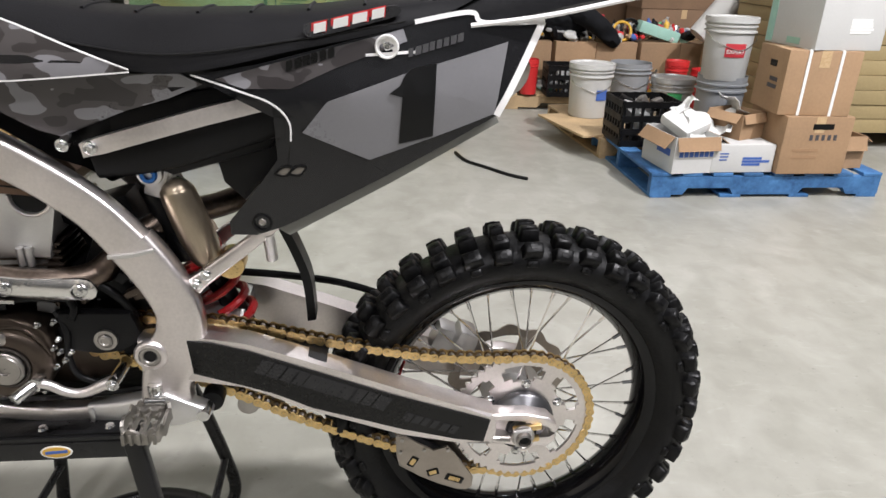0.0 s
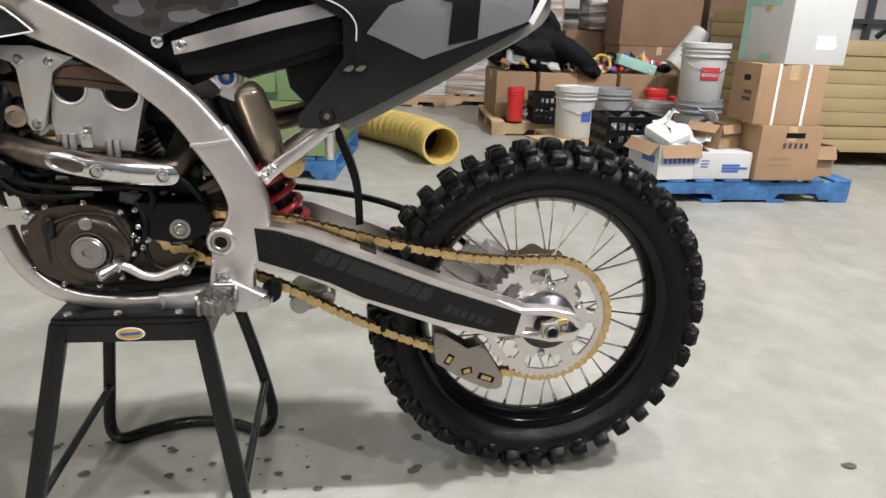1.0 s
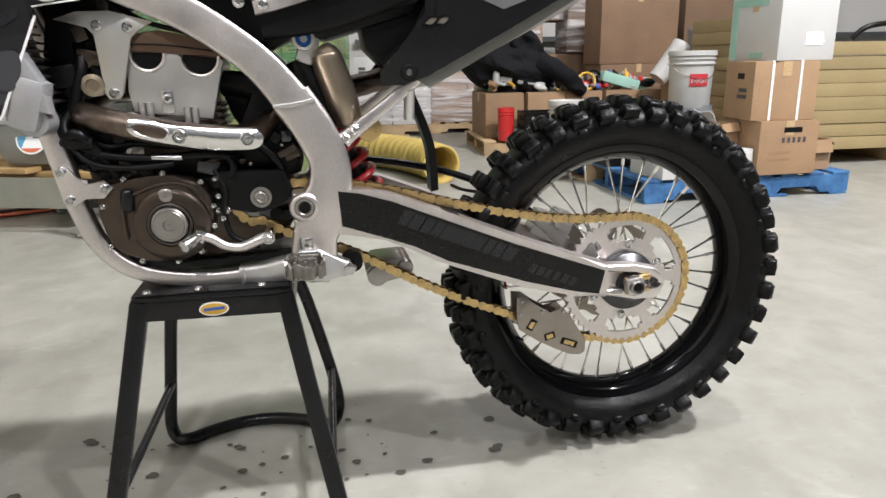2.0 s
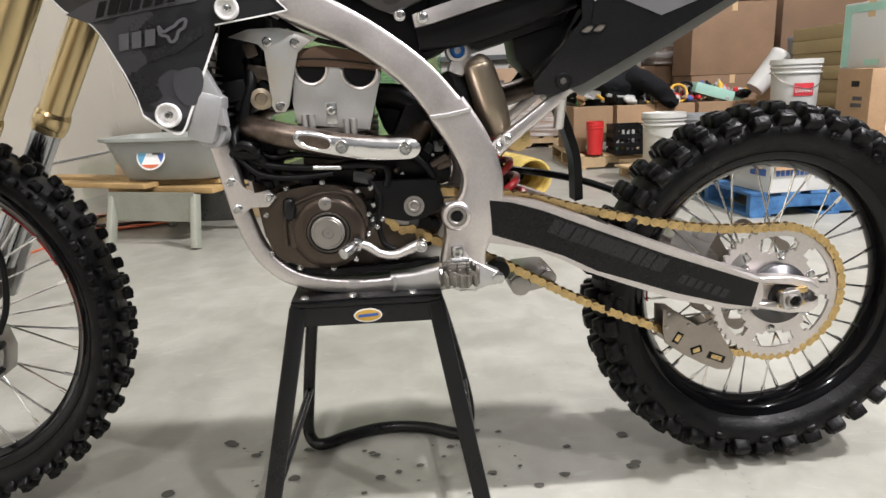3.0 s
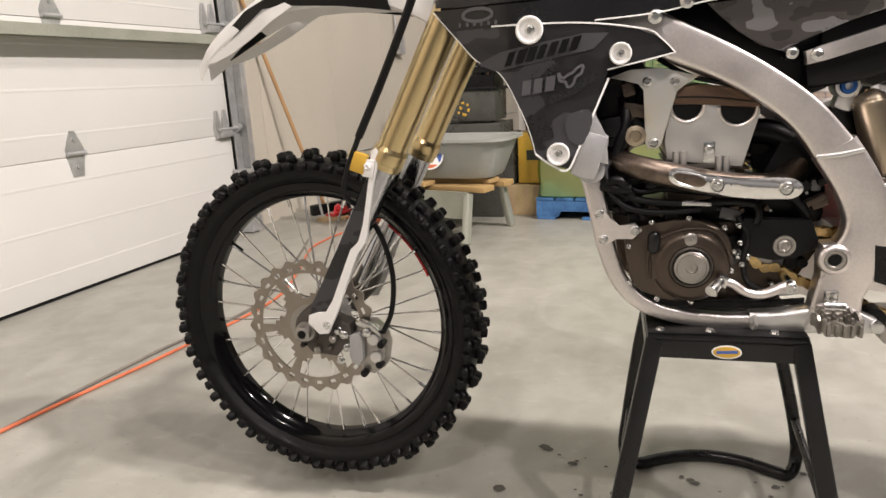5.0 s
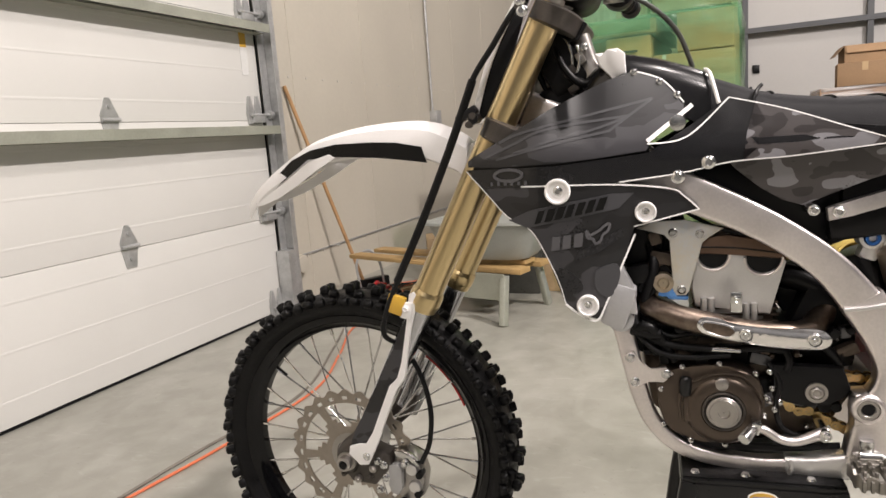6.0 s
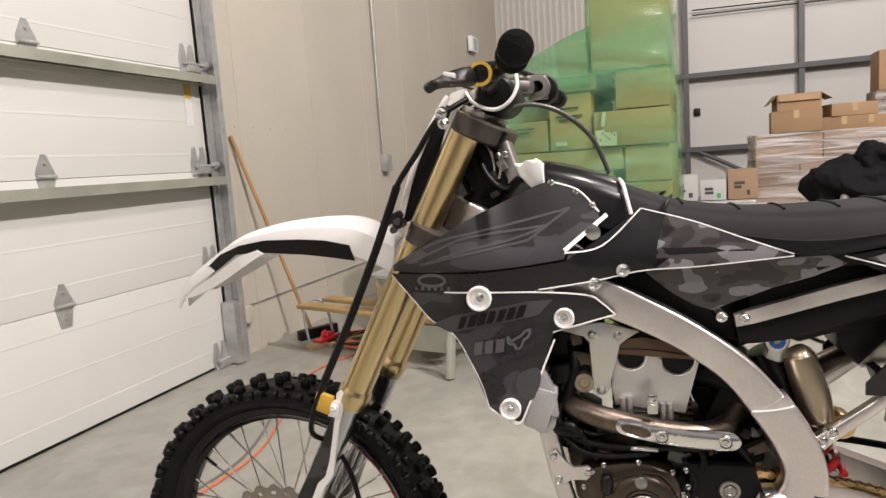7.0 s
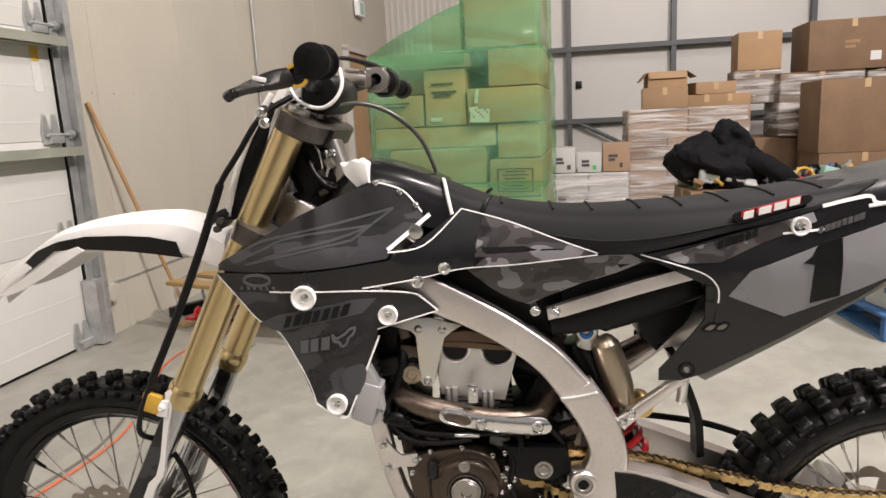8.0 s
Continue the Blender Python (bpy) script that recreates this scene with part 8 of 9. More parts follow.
bucket((2.80, 3.27, 0.0), 0.155, 0.45, "bucket_grey", "grey plastic pail under another pail", False, False)
bucket((2.785, 3.25, 0.43), 0.152, 0.37, "bucket", "translucent pail with a red label, in a grey pail", True, True, (0.40, 0.62, 238, 288, "print_red"), words="EXPERT")
b = bmesh.new()
lathe(b, [(0.001, 0), (0.075, 0), (0.078, 0.01), (0.092, 0.30), (0.098, 0.31), (0.098, 0.34), (0.090, 0.345), (0.084, 0.33), (0.070, 0.02), (0.001, 0.02)], seg=28, axis="z")
thing("leaning_pail", b, "bucket", "pale plastic pail tipped over on the heap", "pail", at=pose(3.03, 4.2, 0.60, 0, 40, 0))
for k in range(3):
    bucket((3.46, 4.22, 0.62 + 0.11 * k), 0.15, 0.16, "bucket_grey", "grey plastic pail in a nested stack", False, False)
for k in range(2):
    carton("carton", (3.46, 4.22, 0.31 * k), (0.50, 0.45, 0.308), 4, "brown carton under stacked pails", "card")
bucket((2.36, 3.76, 0.125), 0.145, 0.33, "bucket_grey", "grey open plastic pail", False, True)
bucket((1.82, 4.75, 0.10), 0.13, 0.34, "red", "red plastic pail without a lid", False, True)
bucket((3.08, 4.02, 0.0), 0.125, 0.37, "red", "red plastic pail with tools", False, True)
bucket((2.63, 3.62, 0.0), 0.145, 0.365, "galv", "dented metal paint can with a green label", True, True, (0.50, 0.80, 235, 275, "green"))
bucket((2.86, 4.10, 0.122), 0.085, 0.29, "red", "red metal can on the clutter pallet", True, False)
bucket((1.76, 4.34, 0.121), 0.07, 0.27, "red", "red plastic bin by the clutter", False, False)
crate((2.02, 4.32, 0.121), (0.26, 0.26, 0.24), -4, "black", "black plastic crate among the clutter", 6, 12)
for k, (x, y, z, rr, mt, rx) in enumerate(((2.58, 4.62, 0.585, 0.075, "yellow", 70), (2.66, 4.66, 0.592, 0.085, "black", 80), (2.72, 4.68, 0.572, 0.07, "galv", 60))):
    b = bmesh.new()
    tube(b, [(rr * math.cos(a), rr * math.sin(a), 0.0) for a in (2 * math.pi * q / 16 for q in range(16))], 0.012, 8, 2, False, True)
    thing("coiled_hose", b, mt, "small coil of hose standing on the clutter", "hose coil", "coils on the clutter", at=pose(x, y, z, rx, 0, 15 * k))
b = bmesh.new()
box(b, (0, 0, 0), (0.36, 0.12, 0.09), (0, 16, 0), 0.012)
thing("foam_pack", b, "teal", "pale green plastic pack lying on the clutter", "pack", at=pose(2.90, 4.66, 0.58))

# loose clutter heaped on pallets behind the pails
pallet((2.55, 4.75, 0), (1.9, 1.0, 0.12), -4, "wood", "pale wooden pallet under heaped clutter")
for k in range(5):
    carton("carton", (1.82 + 0.36 * k, 4.86, 0.121), (0.34, 0.62, 0.38), 3 * (k % 2) - 2, "low brown carton under heaped clutter", "card", "cartons under the clutter")
rnd = random.Random(21)
names = (("paint_can", "small round can among heaped clutter", "can"), ("spray_bottle", "plastic bottle among heaped clutter", "bottle"), ("small_box", "small box among heaped clutter", "box"), ("screwdriver", "long tool lying on the heaped clutter", "tool"), ("plastic_bag", "crumpled plastic bag on clutter", "bag"))
mats = ("red", "bucket", "grey_plastic", "black", "card", "paper", "teal", "galv", "black", "wood", "card_dark", "bucket", "print_red", "black", "grey_plastic", "yellow", "green", "print_blue", "steel", "card")
for k in range(300):
    x, y = 1.70 + rnd.random() * 1.68, 4.26 + rnd.random() * 0.86
    z = 0.503 + rnd.random() * 0.07 if y > 4.58 else 0.13 + rnd.random() * 0.05
    kind = rnd.randrange(5)
    b = bmesh.new()
    s = 0.022 + 0.045 * rnd.random() ** 1.5
    if kind == 0:
        cyl(b, (0, 0, 0), (0, 0, s * 1.5), s * 0.6, seg=14, bevel=0.004)
    elif kind == 1:
        lathe(b, [(0.001, 0), (s * 0.5, 0), (s * 0.52, s * 1.6), (s * 0.2, s * 2.0), (s * 0.2, s * 2.3), (0.001, s * 2.3)], seg=12, axis="z")
    elif kind == 2:
        box(b, (0, 0, s * 0.6), (s * 2.0, s * 1.4, s * 1.1), bevel=0.006)
    elif kind == 3:
        cyl(b, (-s * 1.8, 0, 0.02), (s * 1.8, 0, 0.02), 0.012, 0.018, seg=8)
        box(b, (s * 1.6, 0, 0.02), (s * 0.8, s * 0.5, 0.03), bevel=0.006)
    else:
        bmesh.ops.create_icosphere(b, subdivisions=3, radius=s)
        for v in b.verts:
            v.co *= 1 + 0.45 * noise.noise(v.co * 22 + Vector((k, 0, 0)))
            v.co.z *= 0.7
    nm, lb, ct = names[kind]
    thing(nm, b, mats[rnd.randrange(len(mats))], lb, ct, "clutter on the pallets", at=pose(x, y, z, rnd.random() * 60 - 30, rnd.random() * 60 - 30, rnd.random() * 360))

# black jackets heaped on the clutter
b = bmesh.new()
bmesh.ops.create_icosphere(b, subdivisions=6, radius=1.0)
for v in b.verts:
    q = v.co.copy()
    v.co = Vector((q.x * 0.42, q.y * 0.30, q.z * 0.19 + 0.05 * max(0, 1 - abs(q.x + 0.35) * 2.0) * max(0, q.z)))
    fold = 1 - 2 * abs(noise.noise(Vector((q.x * 2.2 + q.z, q.y * 2.0, q.z * 1.2 + 3))))
    fine = 1 - 2 * abs(noise.noise(Vector((q.x * 6.0 + 2 * q.z, q.y * 5.0, q.z * 3.0))))
    v.co += q * (0.05 * noise.noise(q * 1.4) + 0.035 * fold + 0.010 * fine)
jacket = thing("jacket", b, "cloth", "black hooded jacket heaped on top of the clutter", "jacket", at=pose(1.96, 4.86, 0.70, 0, 8, -6))
b = bmesh.new()
bmesh.ops.create_icosphere(b, subdivisions=5, radius=1.0)
for v in b.verts:
    q = v.co.copy()
    lean = 0.10 * q.z
    v.co = Vector((q.x * (0.155 - 0.035 * q.z) + lean * -0.4, q.y * 0.16, q.z * 0.20))
    hollow = max(0.0, -q.y) * max(0.0, 1 - abs(q.x) * 1.6) * max(0.0, 1 - abs(q.z - 0.15) * 1.5)
    v.co.y += 0.10 * hollow
    v.co += q * (0.014 * noise.noise(q * 2.0) + 0.012 * (1 - 2 * abs(noise.noise(Vector((q.x * 3, q.y * 3, q.z * 5))))))
part("hood", b, "cloth", jacket, "black hood standing up", at=pose(0.06, -0.06, 0.20, 0, -20, 6))
b = bmesh.new()
tube(b, [(0.20, -0.22, 0.06), (0.34, -0.30, 0.03), (0.48, -0.30, -0.05), (0.60, -0.24, -0.12)], [0.085, 0.08, 0.07, 0.055], 16, 6)
for v in b.verts:
    v.co += Vector((0, -1, 0.4)) * 0.022 * (1 - 2 * abs(noise.noise(v.co * 9)))
part("sleeve", b, "cloth", jacket, "creased black sleeve")
# stack of treated timber
for col, (cx, cy, w, nrow) in enumerate(((3.36, 3.55, 0.30, 10), (4.45, 3.55, 1.75, 8))):
    base = thing("timber_stack", None, "", "stack of greenish tan timber boards on a pallet", "timber", "timber stacks", at=pose(cx, cy, 0, 0, 0, -3))
    for k in (-0.4, 0.0, 0.4):
        b = bmesh.new()
        box(b, (k * w, 0, 0.055), (0.09, 0.9, 0.11), bevel=0.003)
        part("bearer", b, "wood", base)
    for k in range(nrow):
        b = bmesh.new()
        box(b, (0.01 * math.sin(k * 3.1), 0.008 * math.cos(k * 5), 0.155 + k * 0.0935), (w, 1.0, 0.091), bevel=0.003)
        part("board", b, "lumber", base)

# yellow duct hose on the floor, ribbed, open at the near end
def duct():
    path = spline([(0.98, 3.10, 0.125), (0.90, 3.45, 0.13), (0.74, 3.80, 0.13), (0.55, 4.10, 0.13), (0.40, 4.45, 0.13), (0.42, 4.9, 0.13)], 14)
    loops, inner = [], []
    for i, c in enumerate(path):
        d = Vector((path[min(i + 1, len(path) - 1)] - path[max(i - 1, 0)])[:3]).normalized()
        side = d.cross(Vector((0, 0, 1))).normalized()
        r = 0.122 + 0.006 * math.cos(i * 2.1)
        lp = [Vector([float(v) for v in c]) + r * (math.cos(a) * side + math.sin(a) * Vector((0, 0, 1))) for a in (2 * math.pi * k / 28 for k in range(28))]
        loops.append(lp)
        inner.append([Vector([float(v) for v in c]) + (r - 0.012) * (math.cos(a) * side + math.sin(a) * Vector((0, 0, 1))) for a in (2 * math.pi * k / 28 for k in range(28))])
    b = bmesh.new()
    rings(b, loops[::-1] + inner[:30], False)
    d = thing("duct_hose", b, "hose", "yellow flexible duct hose lying on the floor, open end", "duct hose")
    # black plug across the duct stands in for the shade inside
    b = bmesh.new()
    rings(b, [[Vector(path[14].tolist()) * 1.0 + (q - Vector(path[14].tolist())) * 0.98 for q in inner[14]], [Vector(path[15].tolist()) + (q - Vector(path[15].tolist())) * 0.98 for q in inner[15]]])
    part("shade_plug", b, "black", d)


duct()
b = bmesh.new()
tube(b, [(1.02, 2.98, 0.008), (1.06, 2.80, 0.008), (1.16, 2.66, 0.008), (1.26, 2.52, 0.008), (1.35, 2.44, 0.008)], 0.010, 8, 5)
thing("black_strap", b, "black", "black strap lying on the floor", "strap")

# green wrapped goods on a blue pallet
G = pose(-0.18, 3.25, 0, 0, 0, -8)
pallet((-0.08, 3.236, 0), (0.93, 1.06, 0.13), -8, "pallet_blue", "blue pallet under green wrapped cartons")
wrapped = thing("wrapped_cartons", None, "", "tall stack of cartons in green stretch film on a pallet", "wrapped pallet", at=G)
CARTONS = [(0.125, 0.53, 1.582, 2.20, 0.0), (0.25, 0.54, 1.368, 1.578, 0.01), (0.125, 0.545, 1.166, 1.364, 0.0), (0.29, 0.54, 0.962, 1.162, 0.02),
           (-0.45, 0.285, 1.035, 1.158, 0.03), (0.24, 0.545, 0.742, 0.958, 0.0), (-0.36, 0.225, 0.822, 1.031, 0.02), (-0.45, -0.137, 1.162, 1.345, 0.03),
           (-0.13, 0.118, 1.162, 1.482, 0.02), (-0.45, -0.137, 1.349, 1.482, 0.12), (-0.30, 0.15, 1.486, 1.566, 0.01), (-0.07, 0.121, 1.57, 1.77, 0.02),
           (-0.345, 0.10, 0.134, 0.48, 0.01), (0.106, 0.545, 0.134, 0.44, 0.0), (-0.345, 0.235, 0.484, 0.818, 0.02), (0.24, 0.545, 0.444, 0.738, 0.01)]
for x0, x1, z0, z1, inset in CARTONS:
    b = bmesh.new()
    box(b, ((x0 + x1) / 2, inset / 2, (z0 + z1) / 2), (x1 - x0 - 0.006, 1.03 - inset, z1 - z0 - 0.003), bevel=0.008)
    part("carton", b, "green_card", wrapped)

def film(ob, w, d, z0, z1, mat="film_green", sag=0.0):
    """A wrinkled sleeve of stretch film round a stack, with a top."""
    b = bmesh.new()
    loops = []
    nz = 26
    for i in range(nz + 1):
        z = z0 + (z1 - z0) * i / nz
        lp = []
        for k in range(72):
            a = 2 * math.pi * k / 72
            x, y = math.cos(a), math.sin(a)
            x, y = math.copysign(abs(x) ** 0.10, x) * w / 2, math.copysign(abs(y) ** 0.10, y) * d / 2
            f = 1 + 0.016 * noise.noise(Vector((x * 4, y * 4, z * 9))) + 0.010 * noise.noise(Vector((x * 12, y * 12, z * 20)))
            lp.append((x * f, y * f, z + 0.012 * noise.noise(Vector((x * 5, y * 5, z)))))
        loops.append(lp)
    rings(b, loops, False)
    return part("film", b, mat, ob, "wrinkled stretch film")


ob = film(wrapped, 1.055, 1.08, 0.80, 1.575)
ob.location = (0.045, 0, 0)
ob = film(wrapped, 0.93, 1.075, 0.135, 0.83)
ob.location = (0.105, 0, 0)
ob = film(wrapped, 0.455, 1.08, 1.56, 2.02)
ob.location = (0.325, 0, 0)
# the film drapes from the tall column down to the low one
b = bmesh.new()
rows = []
for j in range(25):
    y = -0.53 + 1.05 * j / 24
    row = []
    for i in range(25):
        u = i / 24
        x = -0.46 + 0.58 * u
        z = 1.57 + 0.27 * u ** 0.9 if 0 < i else 1.565
        row.append(b.verts.new((x, y, z + 0.018 * noise.noise(Vector((x * 6, y * 4, 1.0))) + 0.01 * noise.noise(Vector((x * 16, y * 9, 4.0))))))
    rows.append(row)
for j in range(24):
    for i in range(24):
        b.faces.new((rows[j][i], rows[j][i + 1], rows[j + 1][i + 1], rows[j + 1][i]))
# front curtain below the draped edge
edge = rows[0]
low = [b.verts.new((v.co.x, -0.535 + 0.006 * noise.noise(v.co * 9), 1.50)) for v in edge]
for i in range(24):
    b.faces.new((low[i], low[i + 1], edge[i + 1], edge[i]))
shade(b)
part("film", b, "film_green", wrapped, "film draped between the columns")
b = bmesh.new()
box(b, (0.20, -0.532, 1.21), (0.11, 0.002, 0.075), (0, 3, 0))
box(b, (0.165, -0.5325, 1.245), (0.05, 0.002, 0.03), (0, -6, 0))
box(b, (0.185, -0.532, 1.32), (0.02, 0.002, 0.08), (0, 8, 0))
part("shipping_label", b, "paper", wrapped, "torn white shipping label")
b = bmesh.new()
for k in range(7):
    box(b, (0.165 + 0.013 * k, -0.5345, 1.205 + 0.012 * (k * 3 % 4)), (0.006, 0.002, 0.010), (0, 30 * (k % 3) - 20, 0))
part("label_print", b, "print_red", wrapped)
b = bmesh.new()
for z in (0.90, 0.77):
    box(b, (0.39, -0.5185, z), (0.20, 0.002, 0.004))
for x in (0.29, 0.49):
    box(b, (x, -0.5185, 0.835), (0.006, 0.002, 0.13))
for k in range(6):
    box(b, (0.39, -0.5185, 0.785 + 0.02 * k), (0.15 - 0.03 * (k % 2), 0.002, 0.005))
for x, z, w in ((-0.02, 1.40, 0.13), (-0.01, 1.355, 0.15), (-0.02, 1.335, 0.10), (-0.30, 1.30, 0.16), (-0.31, 1.28, 0.12)):
    box(b, (x, -0.503, z), (w, 0.004, 0.010))
part("carton_print", b, "print", wrapped)
b = bmesh.new()
box(b, (-0.06, -0.5055, 1.20), (0.065, 0.003, 0.022))
part("label", b, "paper", wrapped)

# mixing tub on a folding work bench
bench = thing("work_bench", None, "", "folding work bench with pale wooden jaws and grey metal legs", "work bench", at=pose(-1.06, 2.45, 0, 0, 0, -20))
for y in (-0.10, 0.12):
    b = bmesh.new()
    box(b, (0, y, 0.275), (0.62, 0.11, 0.03), bevel=0.004)
    part("jaw", b, "plank", bench)
for x in (-0.24, 0.24):
    for y0, y1 in ((-0.20, -0.26), (0.16, 0.24)):
        b = bmesh.new()
        beam(b, [(x, y0, 0.262, 0.035, 0.05), (x * 1.05, y1, 0.005, 0.035, 0.05)], 2, 6)
        part("leg", b, "strut", bench)
b = bmesh.new()
box(b, (0, -0.215, 0.20), (0.50, 0.008, 0.15), (8, 0, 0))
part("apron", b, "strut", bench, "grey sheet metal apron")
b = bmesh.new()
loops = []
for z, w, d in ((0.0, 0.50, 0.30), (0.02, 0.53, 0.33), (0.19, 0.66, 0.42), (0.20, 0.72, 0.47), (0.215, 0.72, 0.47), (0.21, 0.66, 0.42), (0.19, 0.64, 0.40), (0.03, 0.51, 0.31), (0.025, 0.10, 0.06)):
    lp = []
    for k in range(48):
        a = 2 * math.pi * k / 48
        x, y = math.cos(a), math.sin(a)
        lp.append((math.copysign(abs(x) ** 0.4, x) * w / 2, math.copysign(abs(y) ** 0.4, y) * d / 2, z))
    loops.append(lp)
rings(b, loops)
tub = thing("mixing_tub", b, "tub", "grey plastic mixing tub with a round label on a bench", "tub", at=pose(-1.03, 2.47, 0.324, 0, 0, -10))
b = bmesh.new()
lp = [(0.075 * math.cos(a), 0.075 * math.sin(a)) for a in (2 * math.pi * k / 32 for k in range(32))]
slab(b, lp, -0.002, 0.0)
part("label", b, "strap", tub, "round blue and orange label", at=pose(-0.06, -0.197, 0.128, -19, 0, 0))
b = bmesh.new()
slab(b, [(x * 0.88, z * 0.88) for x, z in lp if x < 0.01 and z > -0.062], -0.0035, -0.001)
part("label_half", b, "label_blue", tub, at=pose(-0.06, -0.197, 0.128, -19, 0, 0))
b = bmesh.new()
slab(b, [(x * 0.88, z * 0.88) for x, z in lp if x > -0.01 and z > -0.048], -0.0036, -0.001)
part("label_half", b, "print_blue", tub, at=pose(-0.06, -0.197, 0.128, -19, 0, 0))
b = bmesh.new()
slab(b, [(x * 0.88, z * 0.88) for x, z in lp if z < -0.052 or (x < -0.03 and z < -0.044)], -0.0042, -0.001)
part("label_foot", b, "cord", tub, at=pose(-0.06, -0.197, 0.128, -19, 0, 0))
b = bmesh.new()
slab(b, [(0.008, 0.002), (0.050, 0.002), (0.050, 0.026), (0.008, 0.026)], -0.0046, -0.001)
part("label_bar", b, "print", tub, at=pose(-0.06, -0.197, 0.128, -19, 0, 0))
for dy, ln in ((-0.12, 0.92), (0.10, 1.20)):
    b = bmesh.new()
    box(b, (0, 0, 0), (ln, 0.10, 0.024), bevel=0.003)
    back = 0.66 - ln / 2
    thing("plank", b, "plank", "long yellowed plank laid on a work bench", "plank", "planks on the bench", at=pose(-1.33 + dy * 0.40 - back * 0.913, 2.50 + dy * 0.9 + back * 0.407, 0.3035, 0, 0, -24))
# bins and crate behind the tub
b = bmesh.new()
box(b, (0, 0, 0.10), (0.36, 0.30, 0.20), bevel=0.02)
bn = thing("storage_bin", b, "smoke", "smoky grey storage bin with a yellow mark", "storage bin", at=pose(-1.02, 3.0, 0.59, 0, 0, -5))
b = bmesh.new()
for k in range(9):
    b = bmesh.new()
    box(b, (-0.05 + 0.026 * (k % 3) + 0.012 * math.sin(k * 2.7), -0.152, 0.05 + 0.03 * (k // 3) + 0.008 * math.cos(k * 1.9)), (0.012 + 0.006 * (k % 2), 0.004, 0.014), (0, 25 * k, 0))
    part("mark", b, "yellow", bn)
b = bmesh.new()
box(b, (0, 0, 0.195), (0.38, 0.32, 0.02), bevel=0.006)
part("lid", b, "black", bn)
b = bmesh.new()
box(b, (0, 0, 0.095), (0.52, 0.30, 0.19), bevel=0.006)
thing("wooden_box", b, "wood", "low wooden box under plastic cases", "box", at=pose(-0.74, 3.05, 0, 0, 0, -6))
b = bmesh.new()
box(b, (0, 0, 0.165), (0.24, 0.24, 0.32), bevel=0.012)
thing("storage_bin", b, "smoke", "dark see-through plastic bin on a low box", "storage bin", at=pose(-0.87, 3.04, 0.187, 0, 0, -6))
b = bmesh.new()
box(b, (0, 0, 0.16), (0.17, 0.20, 0.31), bevel=0.008)
case = thing("tool_case", b, "yellow", "yellow plastic tool case beside green wrapped cartons", "tool case", at=pose(-0.645, 3.03, 0.191, 0, 0, -6))
b = bmesh.new()
box(b, (0.015, -0.102, 0.18), (0.09, 0.006, 0.06), bevel=0.002)
part("label", b, "smoke", case)
crate((-0.98, 3.02, 0.79), (0.24, 0.24, 0.17), -5, "black", "black plastic crate on a storage bin", 5, 9)
b = bmesh.new()
box(b, (0, 0, 0.29), (0.42, 0.34, 0.58), bevel=0.01)
thing("shelf_cabinet", b, "smoke", "low dark cabinet under a storage bin", "cabinet", at=pose(-1.02, 3.02, 0, 0, 0, -5))
crate((-0.62, 5.2, 1.15), (0.34, 0.30, 0.26), -6, "black", "black plastic crate on stacked goods", 3, 12)
carton("carton", (-0.62, 5.2, 0.0), (0.6, 0.5, 1.148), -6, "tall cardboard box under a black crate")

# coiled cords, red tray, boards and broom by the wall
for k, mt in enumerate(("cord", "cord", "cord", "black")):
    b = bmesh.new()
    pts = [(-1.55 + 0.30 * math.cos(t * 0.9 + k) * (1 + 0.3 * math.sin(t * 2.3 + k)), 2.95 + 0.22 * math.sin(t * 0.9 + k) * (1 + 0.3 * math.cos(t * 1.7)), 0.008 + 0.004 * k + 0.010 * abs(math.sin(t * 3.1))) for t in range(26)]
    tube(b, pts, 0.006, 6, 4)
    thing("extension_cord", b, mt, "coiled extension cord lying on the concrete", "extension cord", "cords on the floor")
b = bmesh.new()
tube(b, [(-1.82, -0.35, 0.006), (-1.70, 0.20, 0.006), (-1.60, 0.62, 0.006), (-1.52, 1.15, 0.006), (-1.62, 1.60, 0.006), (-1.75, 2.1, 0.006), (-1.60, 2.6, 0.006), (-1.1, 2.95, 0.006), (-0.70, 3.05, 0.006)], 0.0055, 8, 8)
thing("extension_cord", b, "cord", "long orange extension cord run across the floor", "extension cord", "cords on the floor")
b = bmesh.new()
tube(b, [(-1.78, -0.35, 0.006), (-1.72, 0.20, 0.006), (-1.66, 0.60, 0.006), (-1.56, 1.10, 0.006), (-1.70, 1.70, 0.006), (-1.85, 2.2, 0.006)], 0.0055, 8, 8)
thing("extension_cord", b, "cord_grey", "grey extension cord beside an orange one", "extension cord", "cords on the floor")
b = bmesh.new()
box(b, (0, 0, 0.022), (0.20, 0.08, 0.044), bevel=0.012)
box(b, (0.03, 0, 0.055), (0.09, 0.06, 0.035), (0, 12, 0), 0.012)
tube(b, [(-0.07, -0.015, 0.035), (-0.05, -0.01, 0.075), (0.0, 0.0, 0.085), (0.04, 0.01, 0.06)], 0.007, 8, 5)
thing("power_tool", b, "red_spring", "red power tool lying on the concrete", "power tool", at=pose(-1.93, 2.86, 0, 0, 0, 78))
for k in range(3):
    b = bmesh.new()
    box(b, (0, 0, 0.012), (0.85, 0.10, 0.024), bevel=0.002)
    thing("board", b, "wood", "pale offcut board lying by the wall", "board", "offcut boards", at=pose(-1.75 + 0.04 * k, 3.05 + 0.12 * k, 0.0, 0, 0, 55 + 8 * k))
b = bmesh.new()
box(b, (0, 0, 0.15), (0.26, 0.30, 0.30), bevel=0.01)
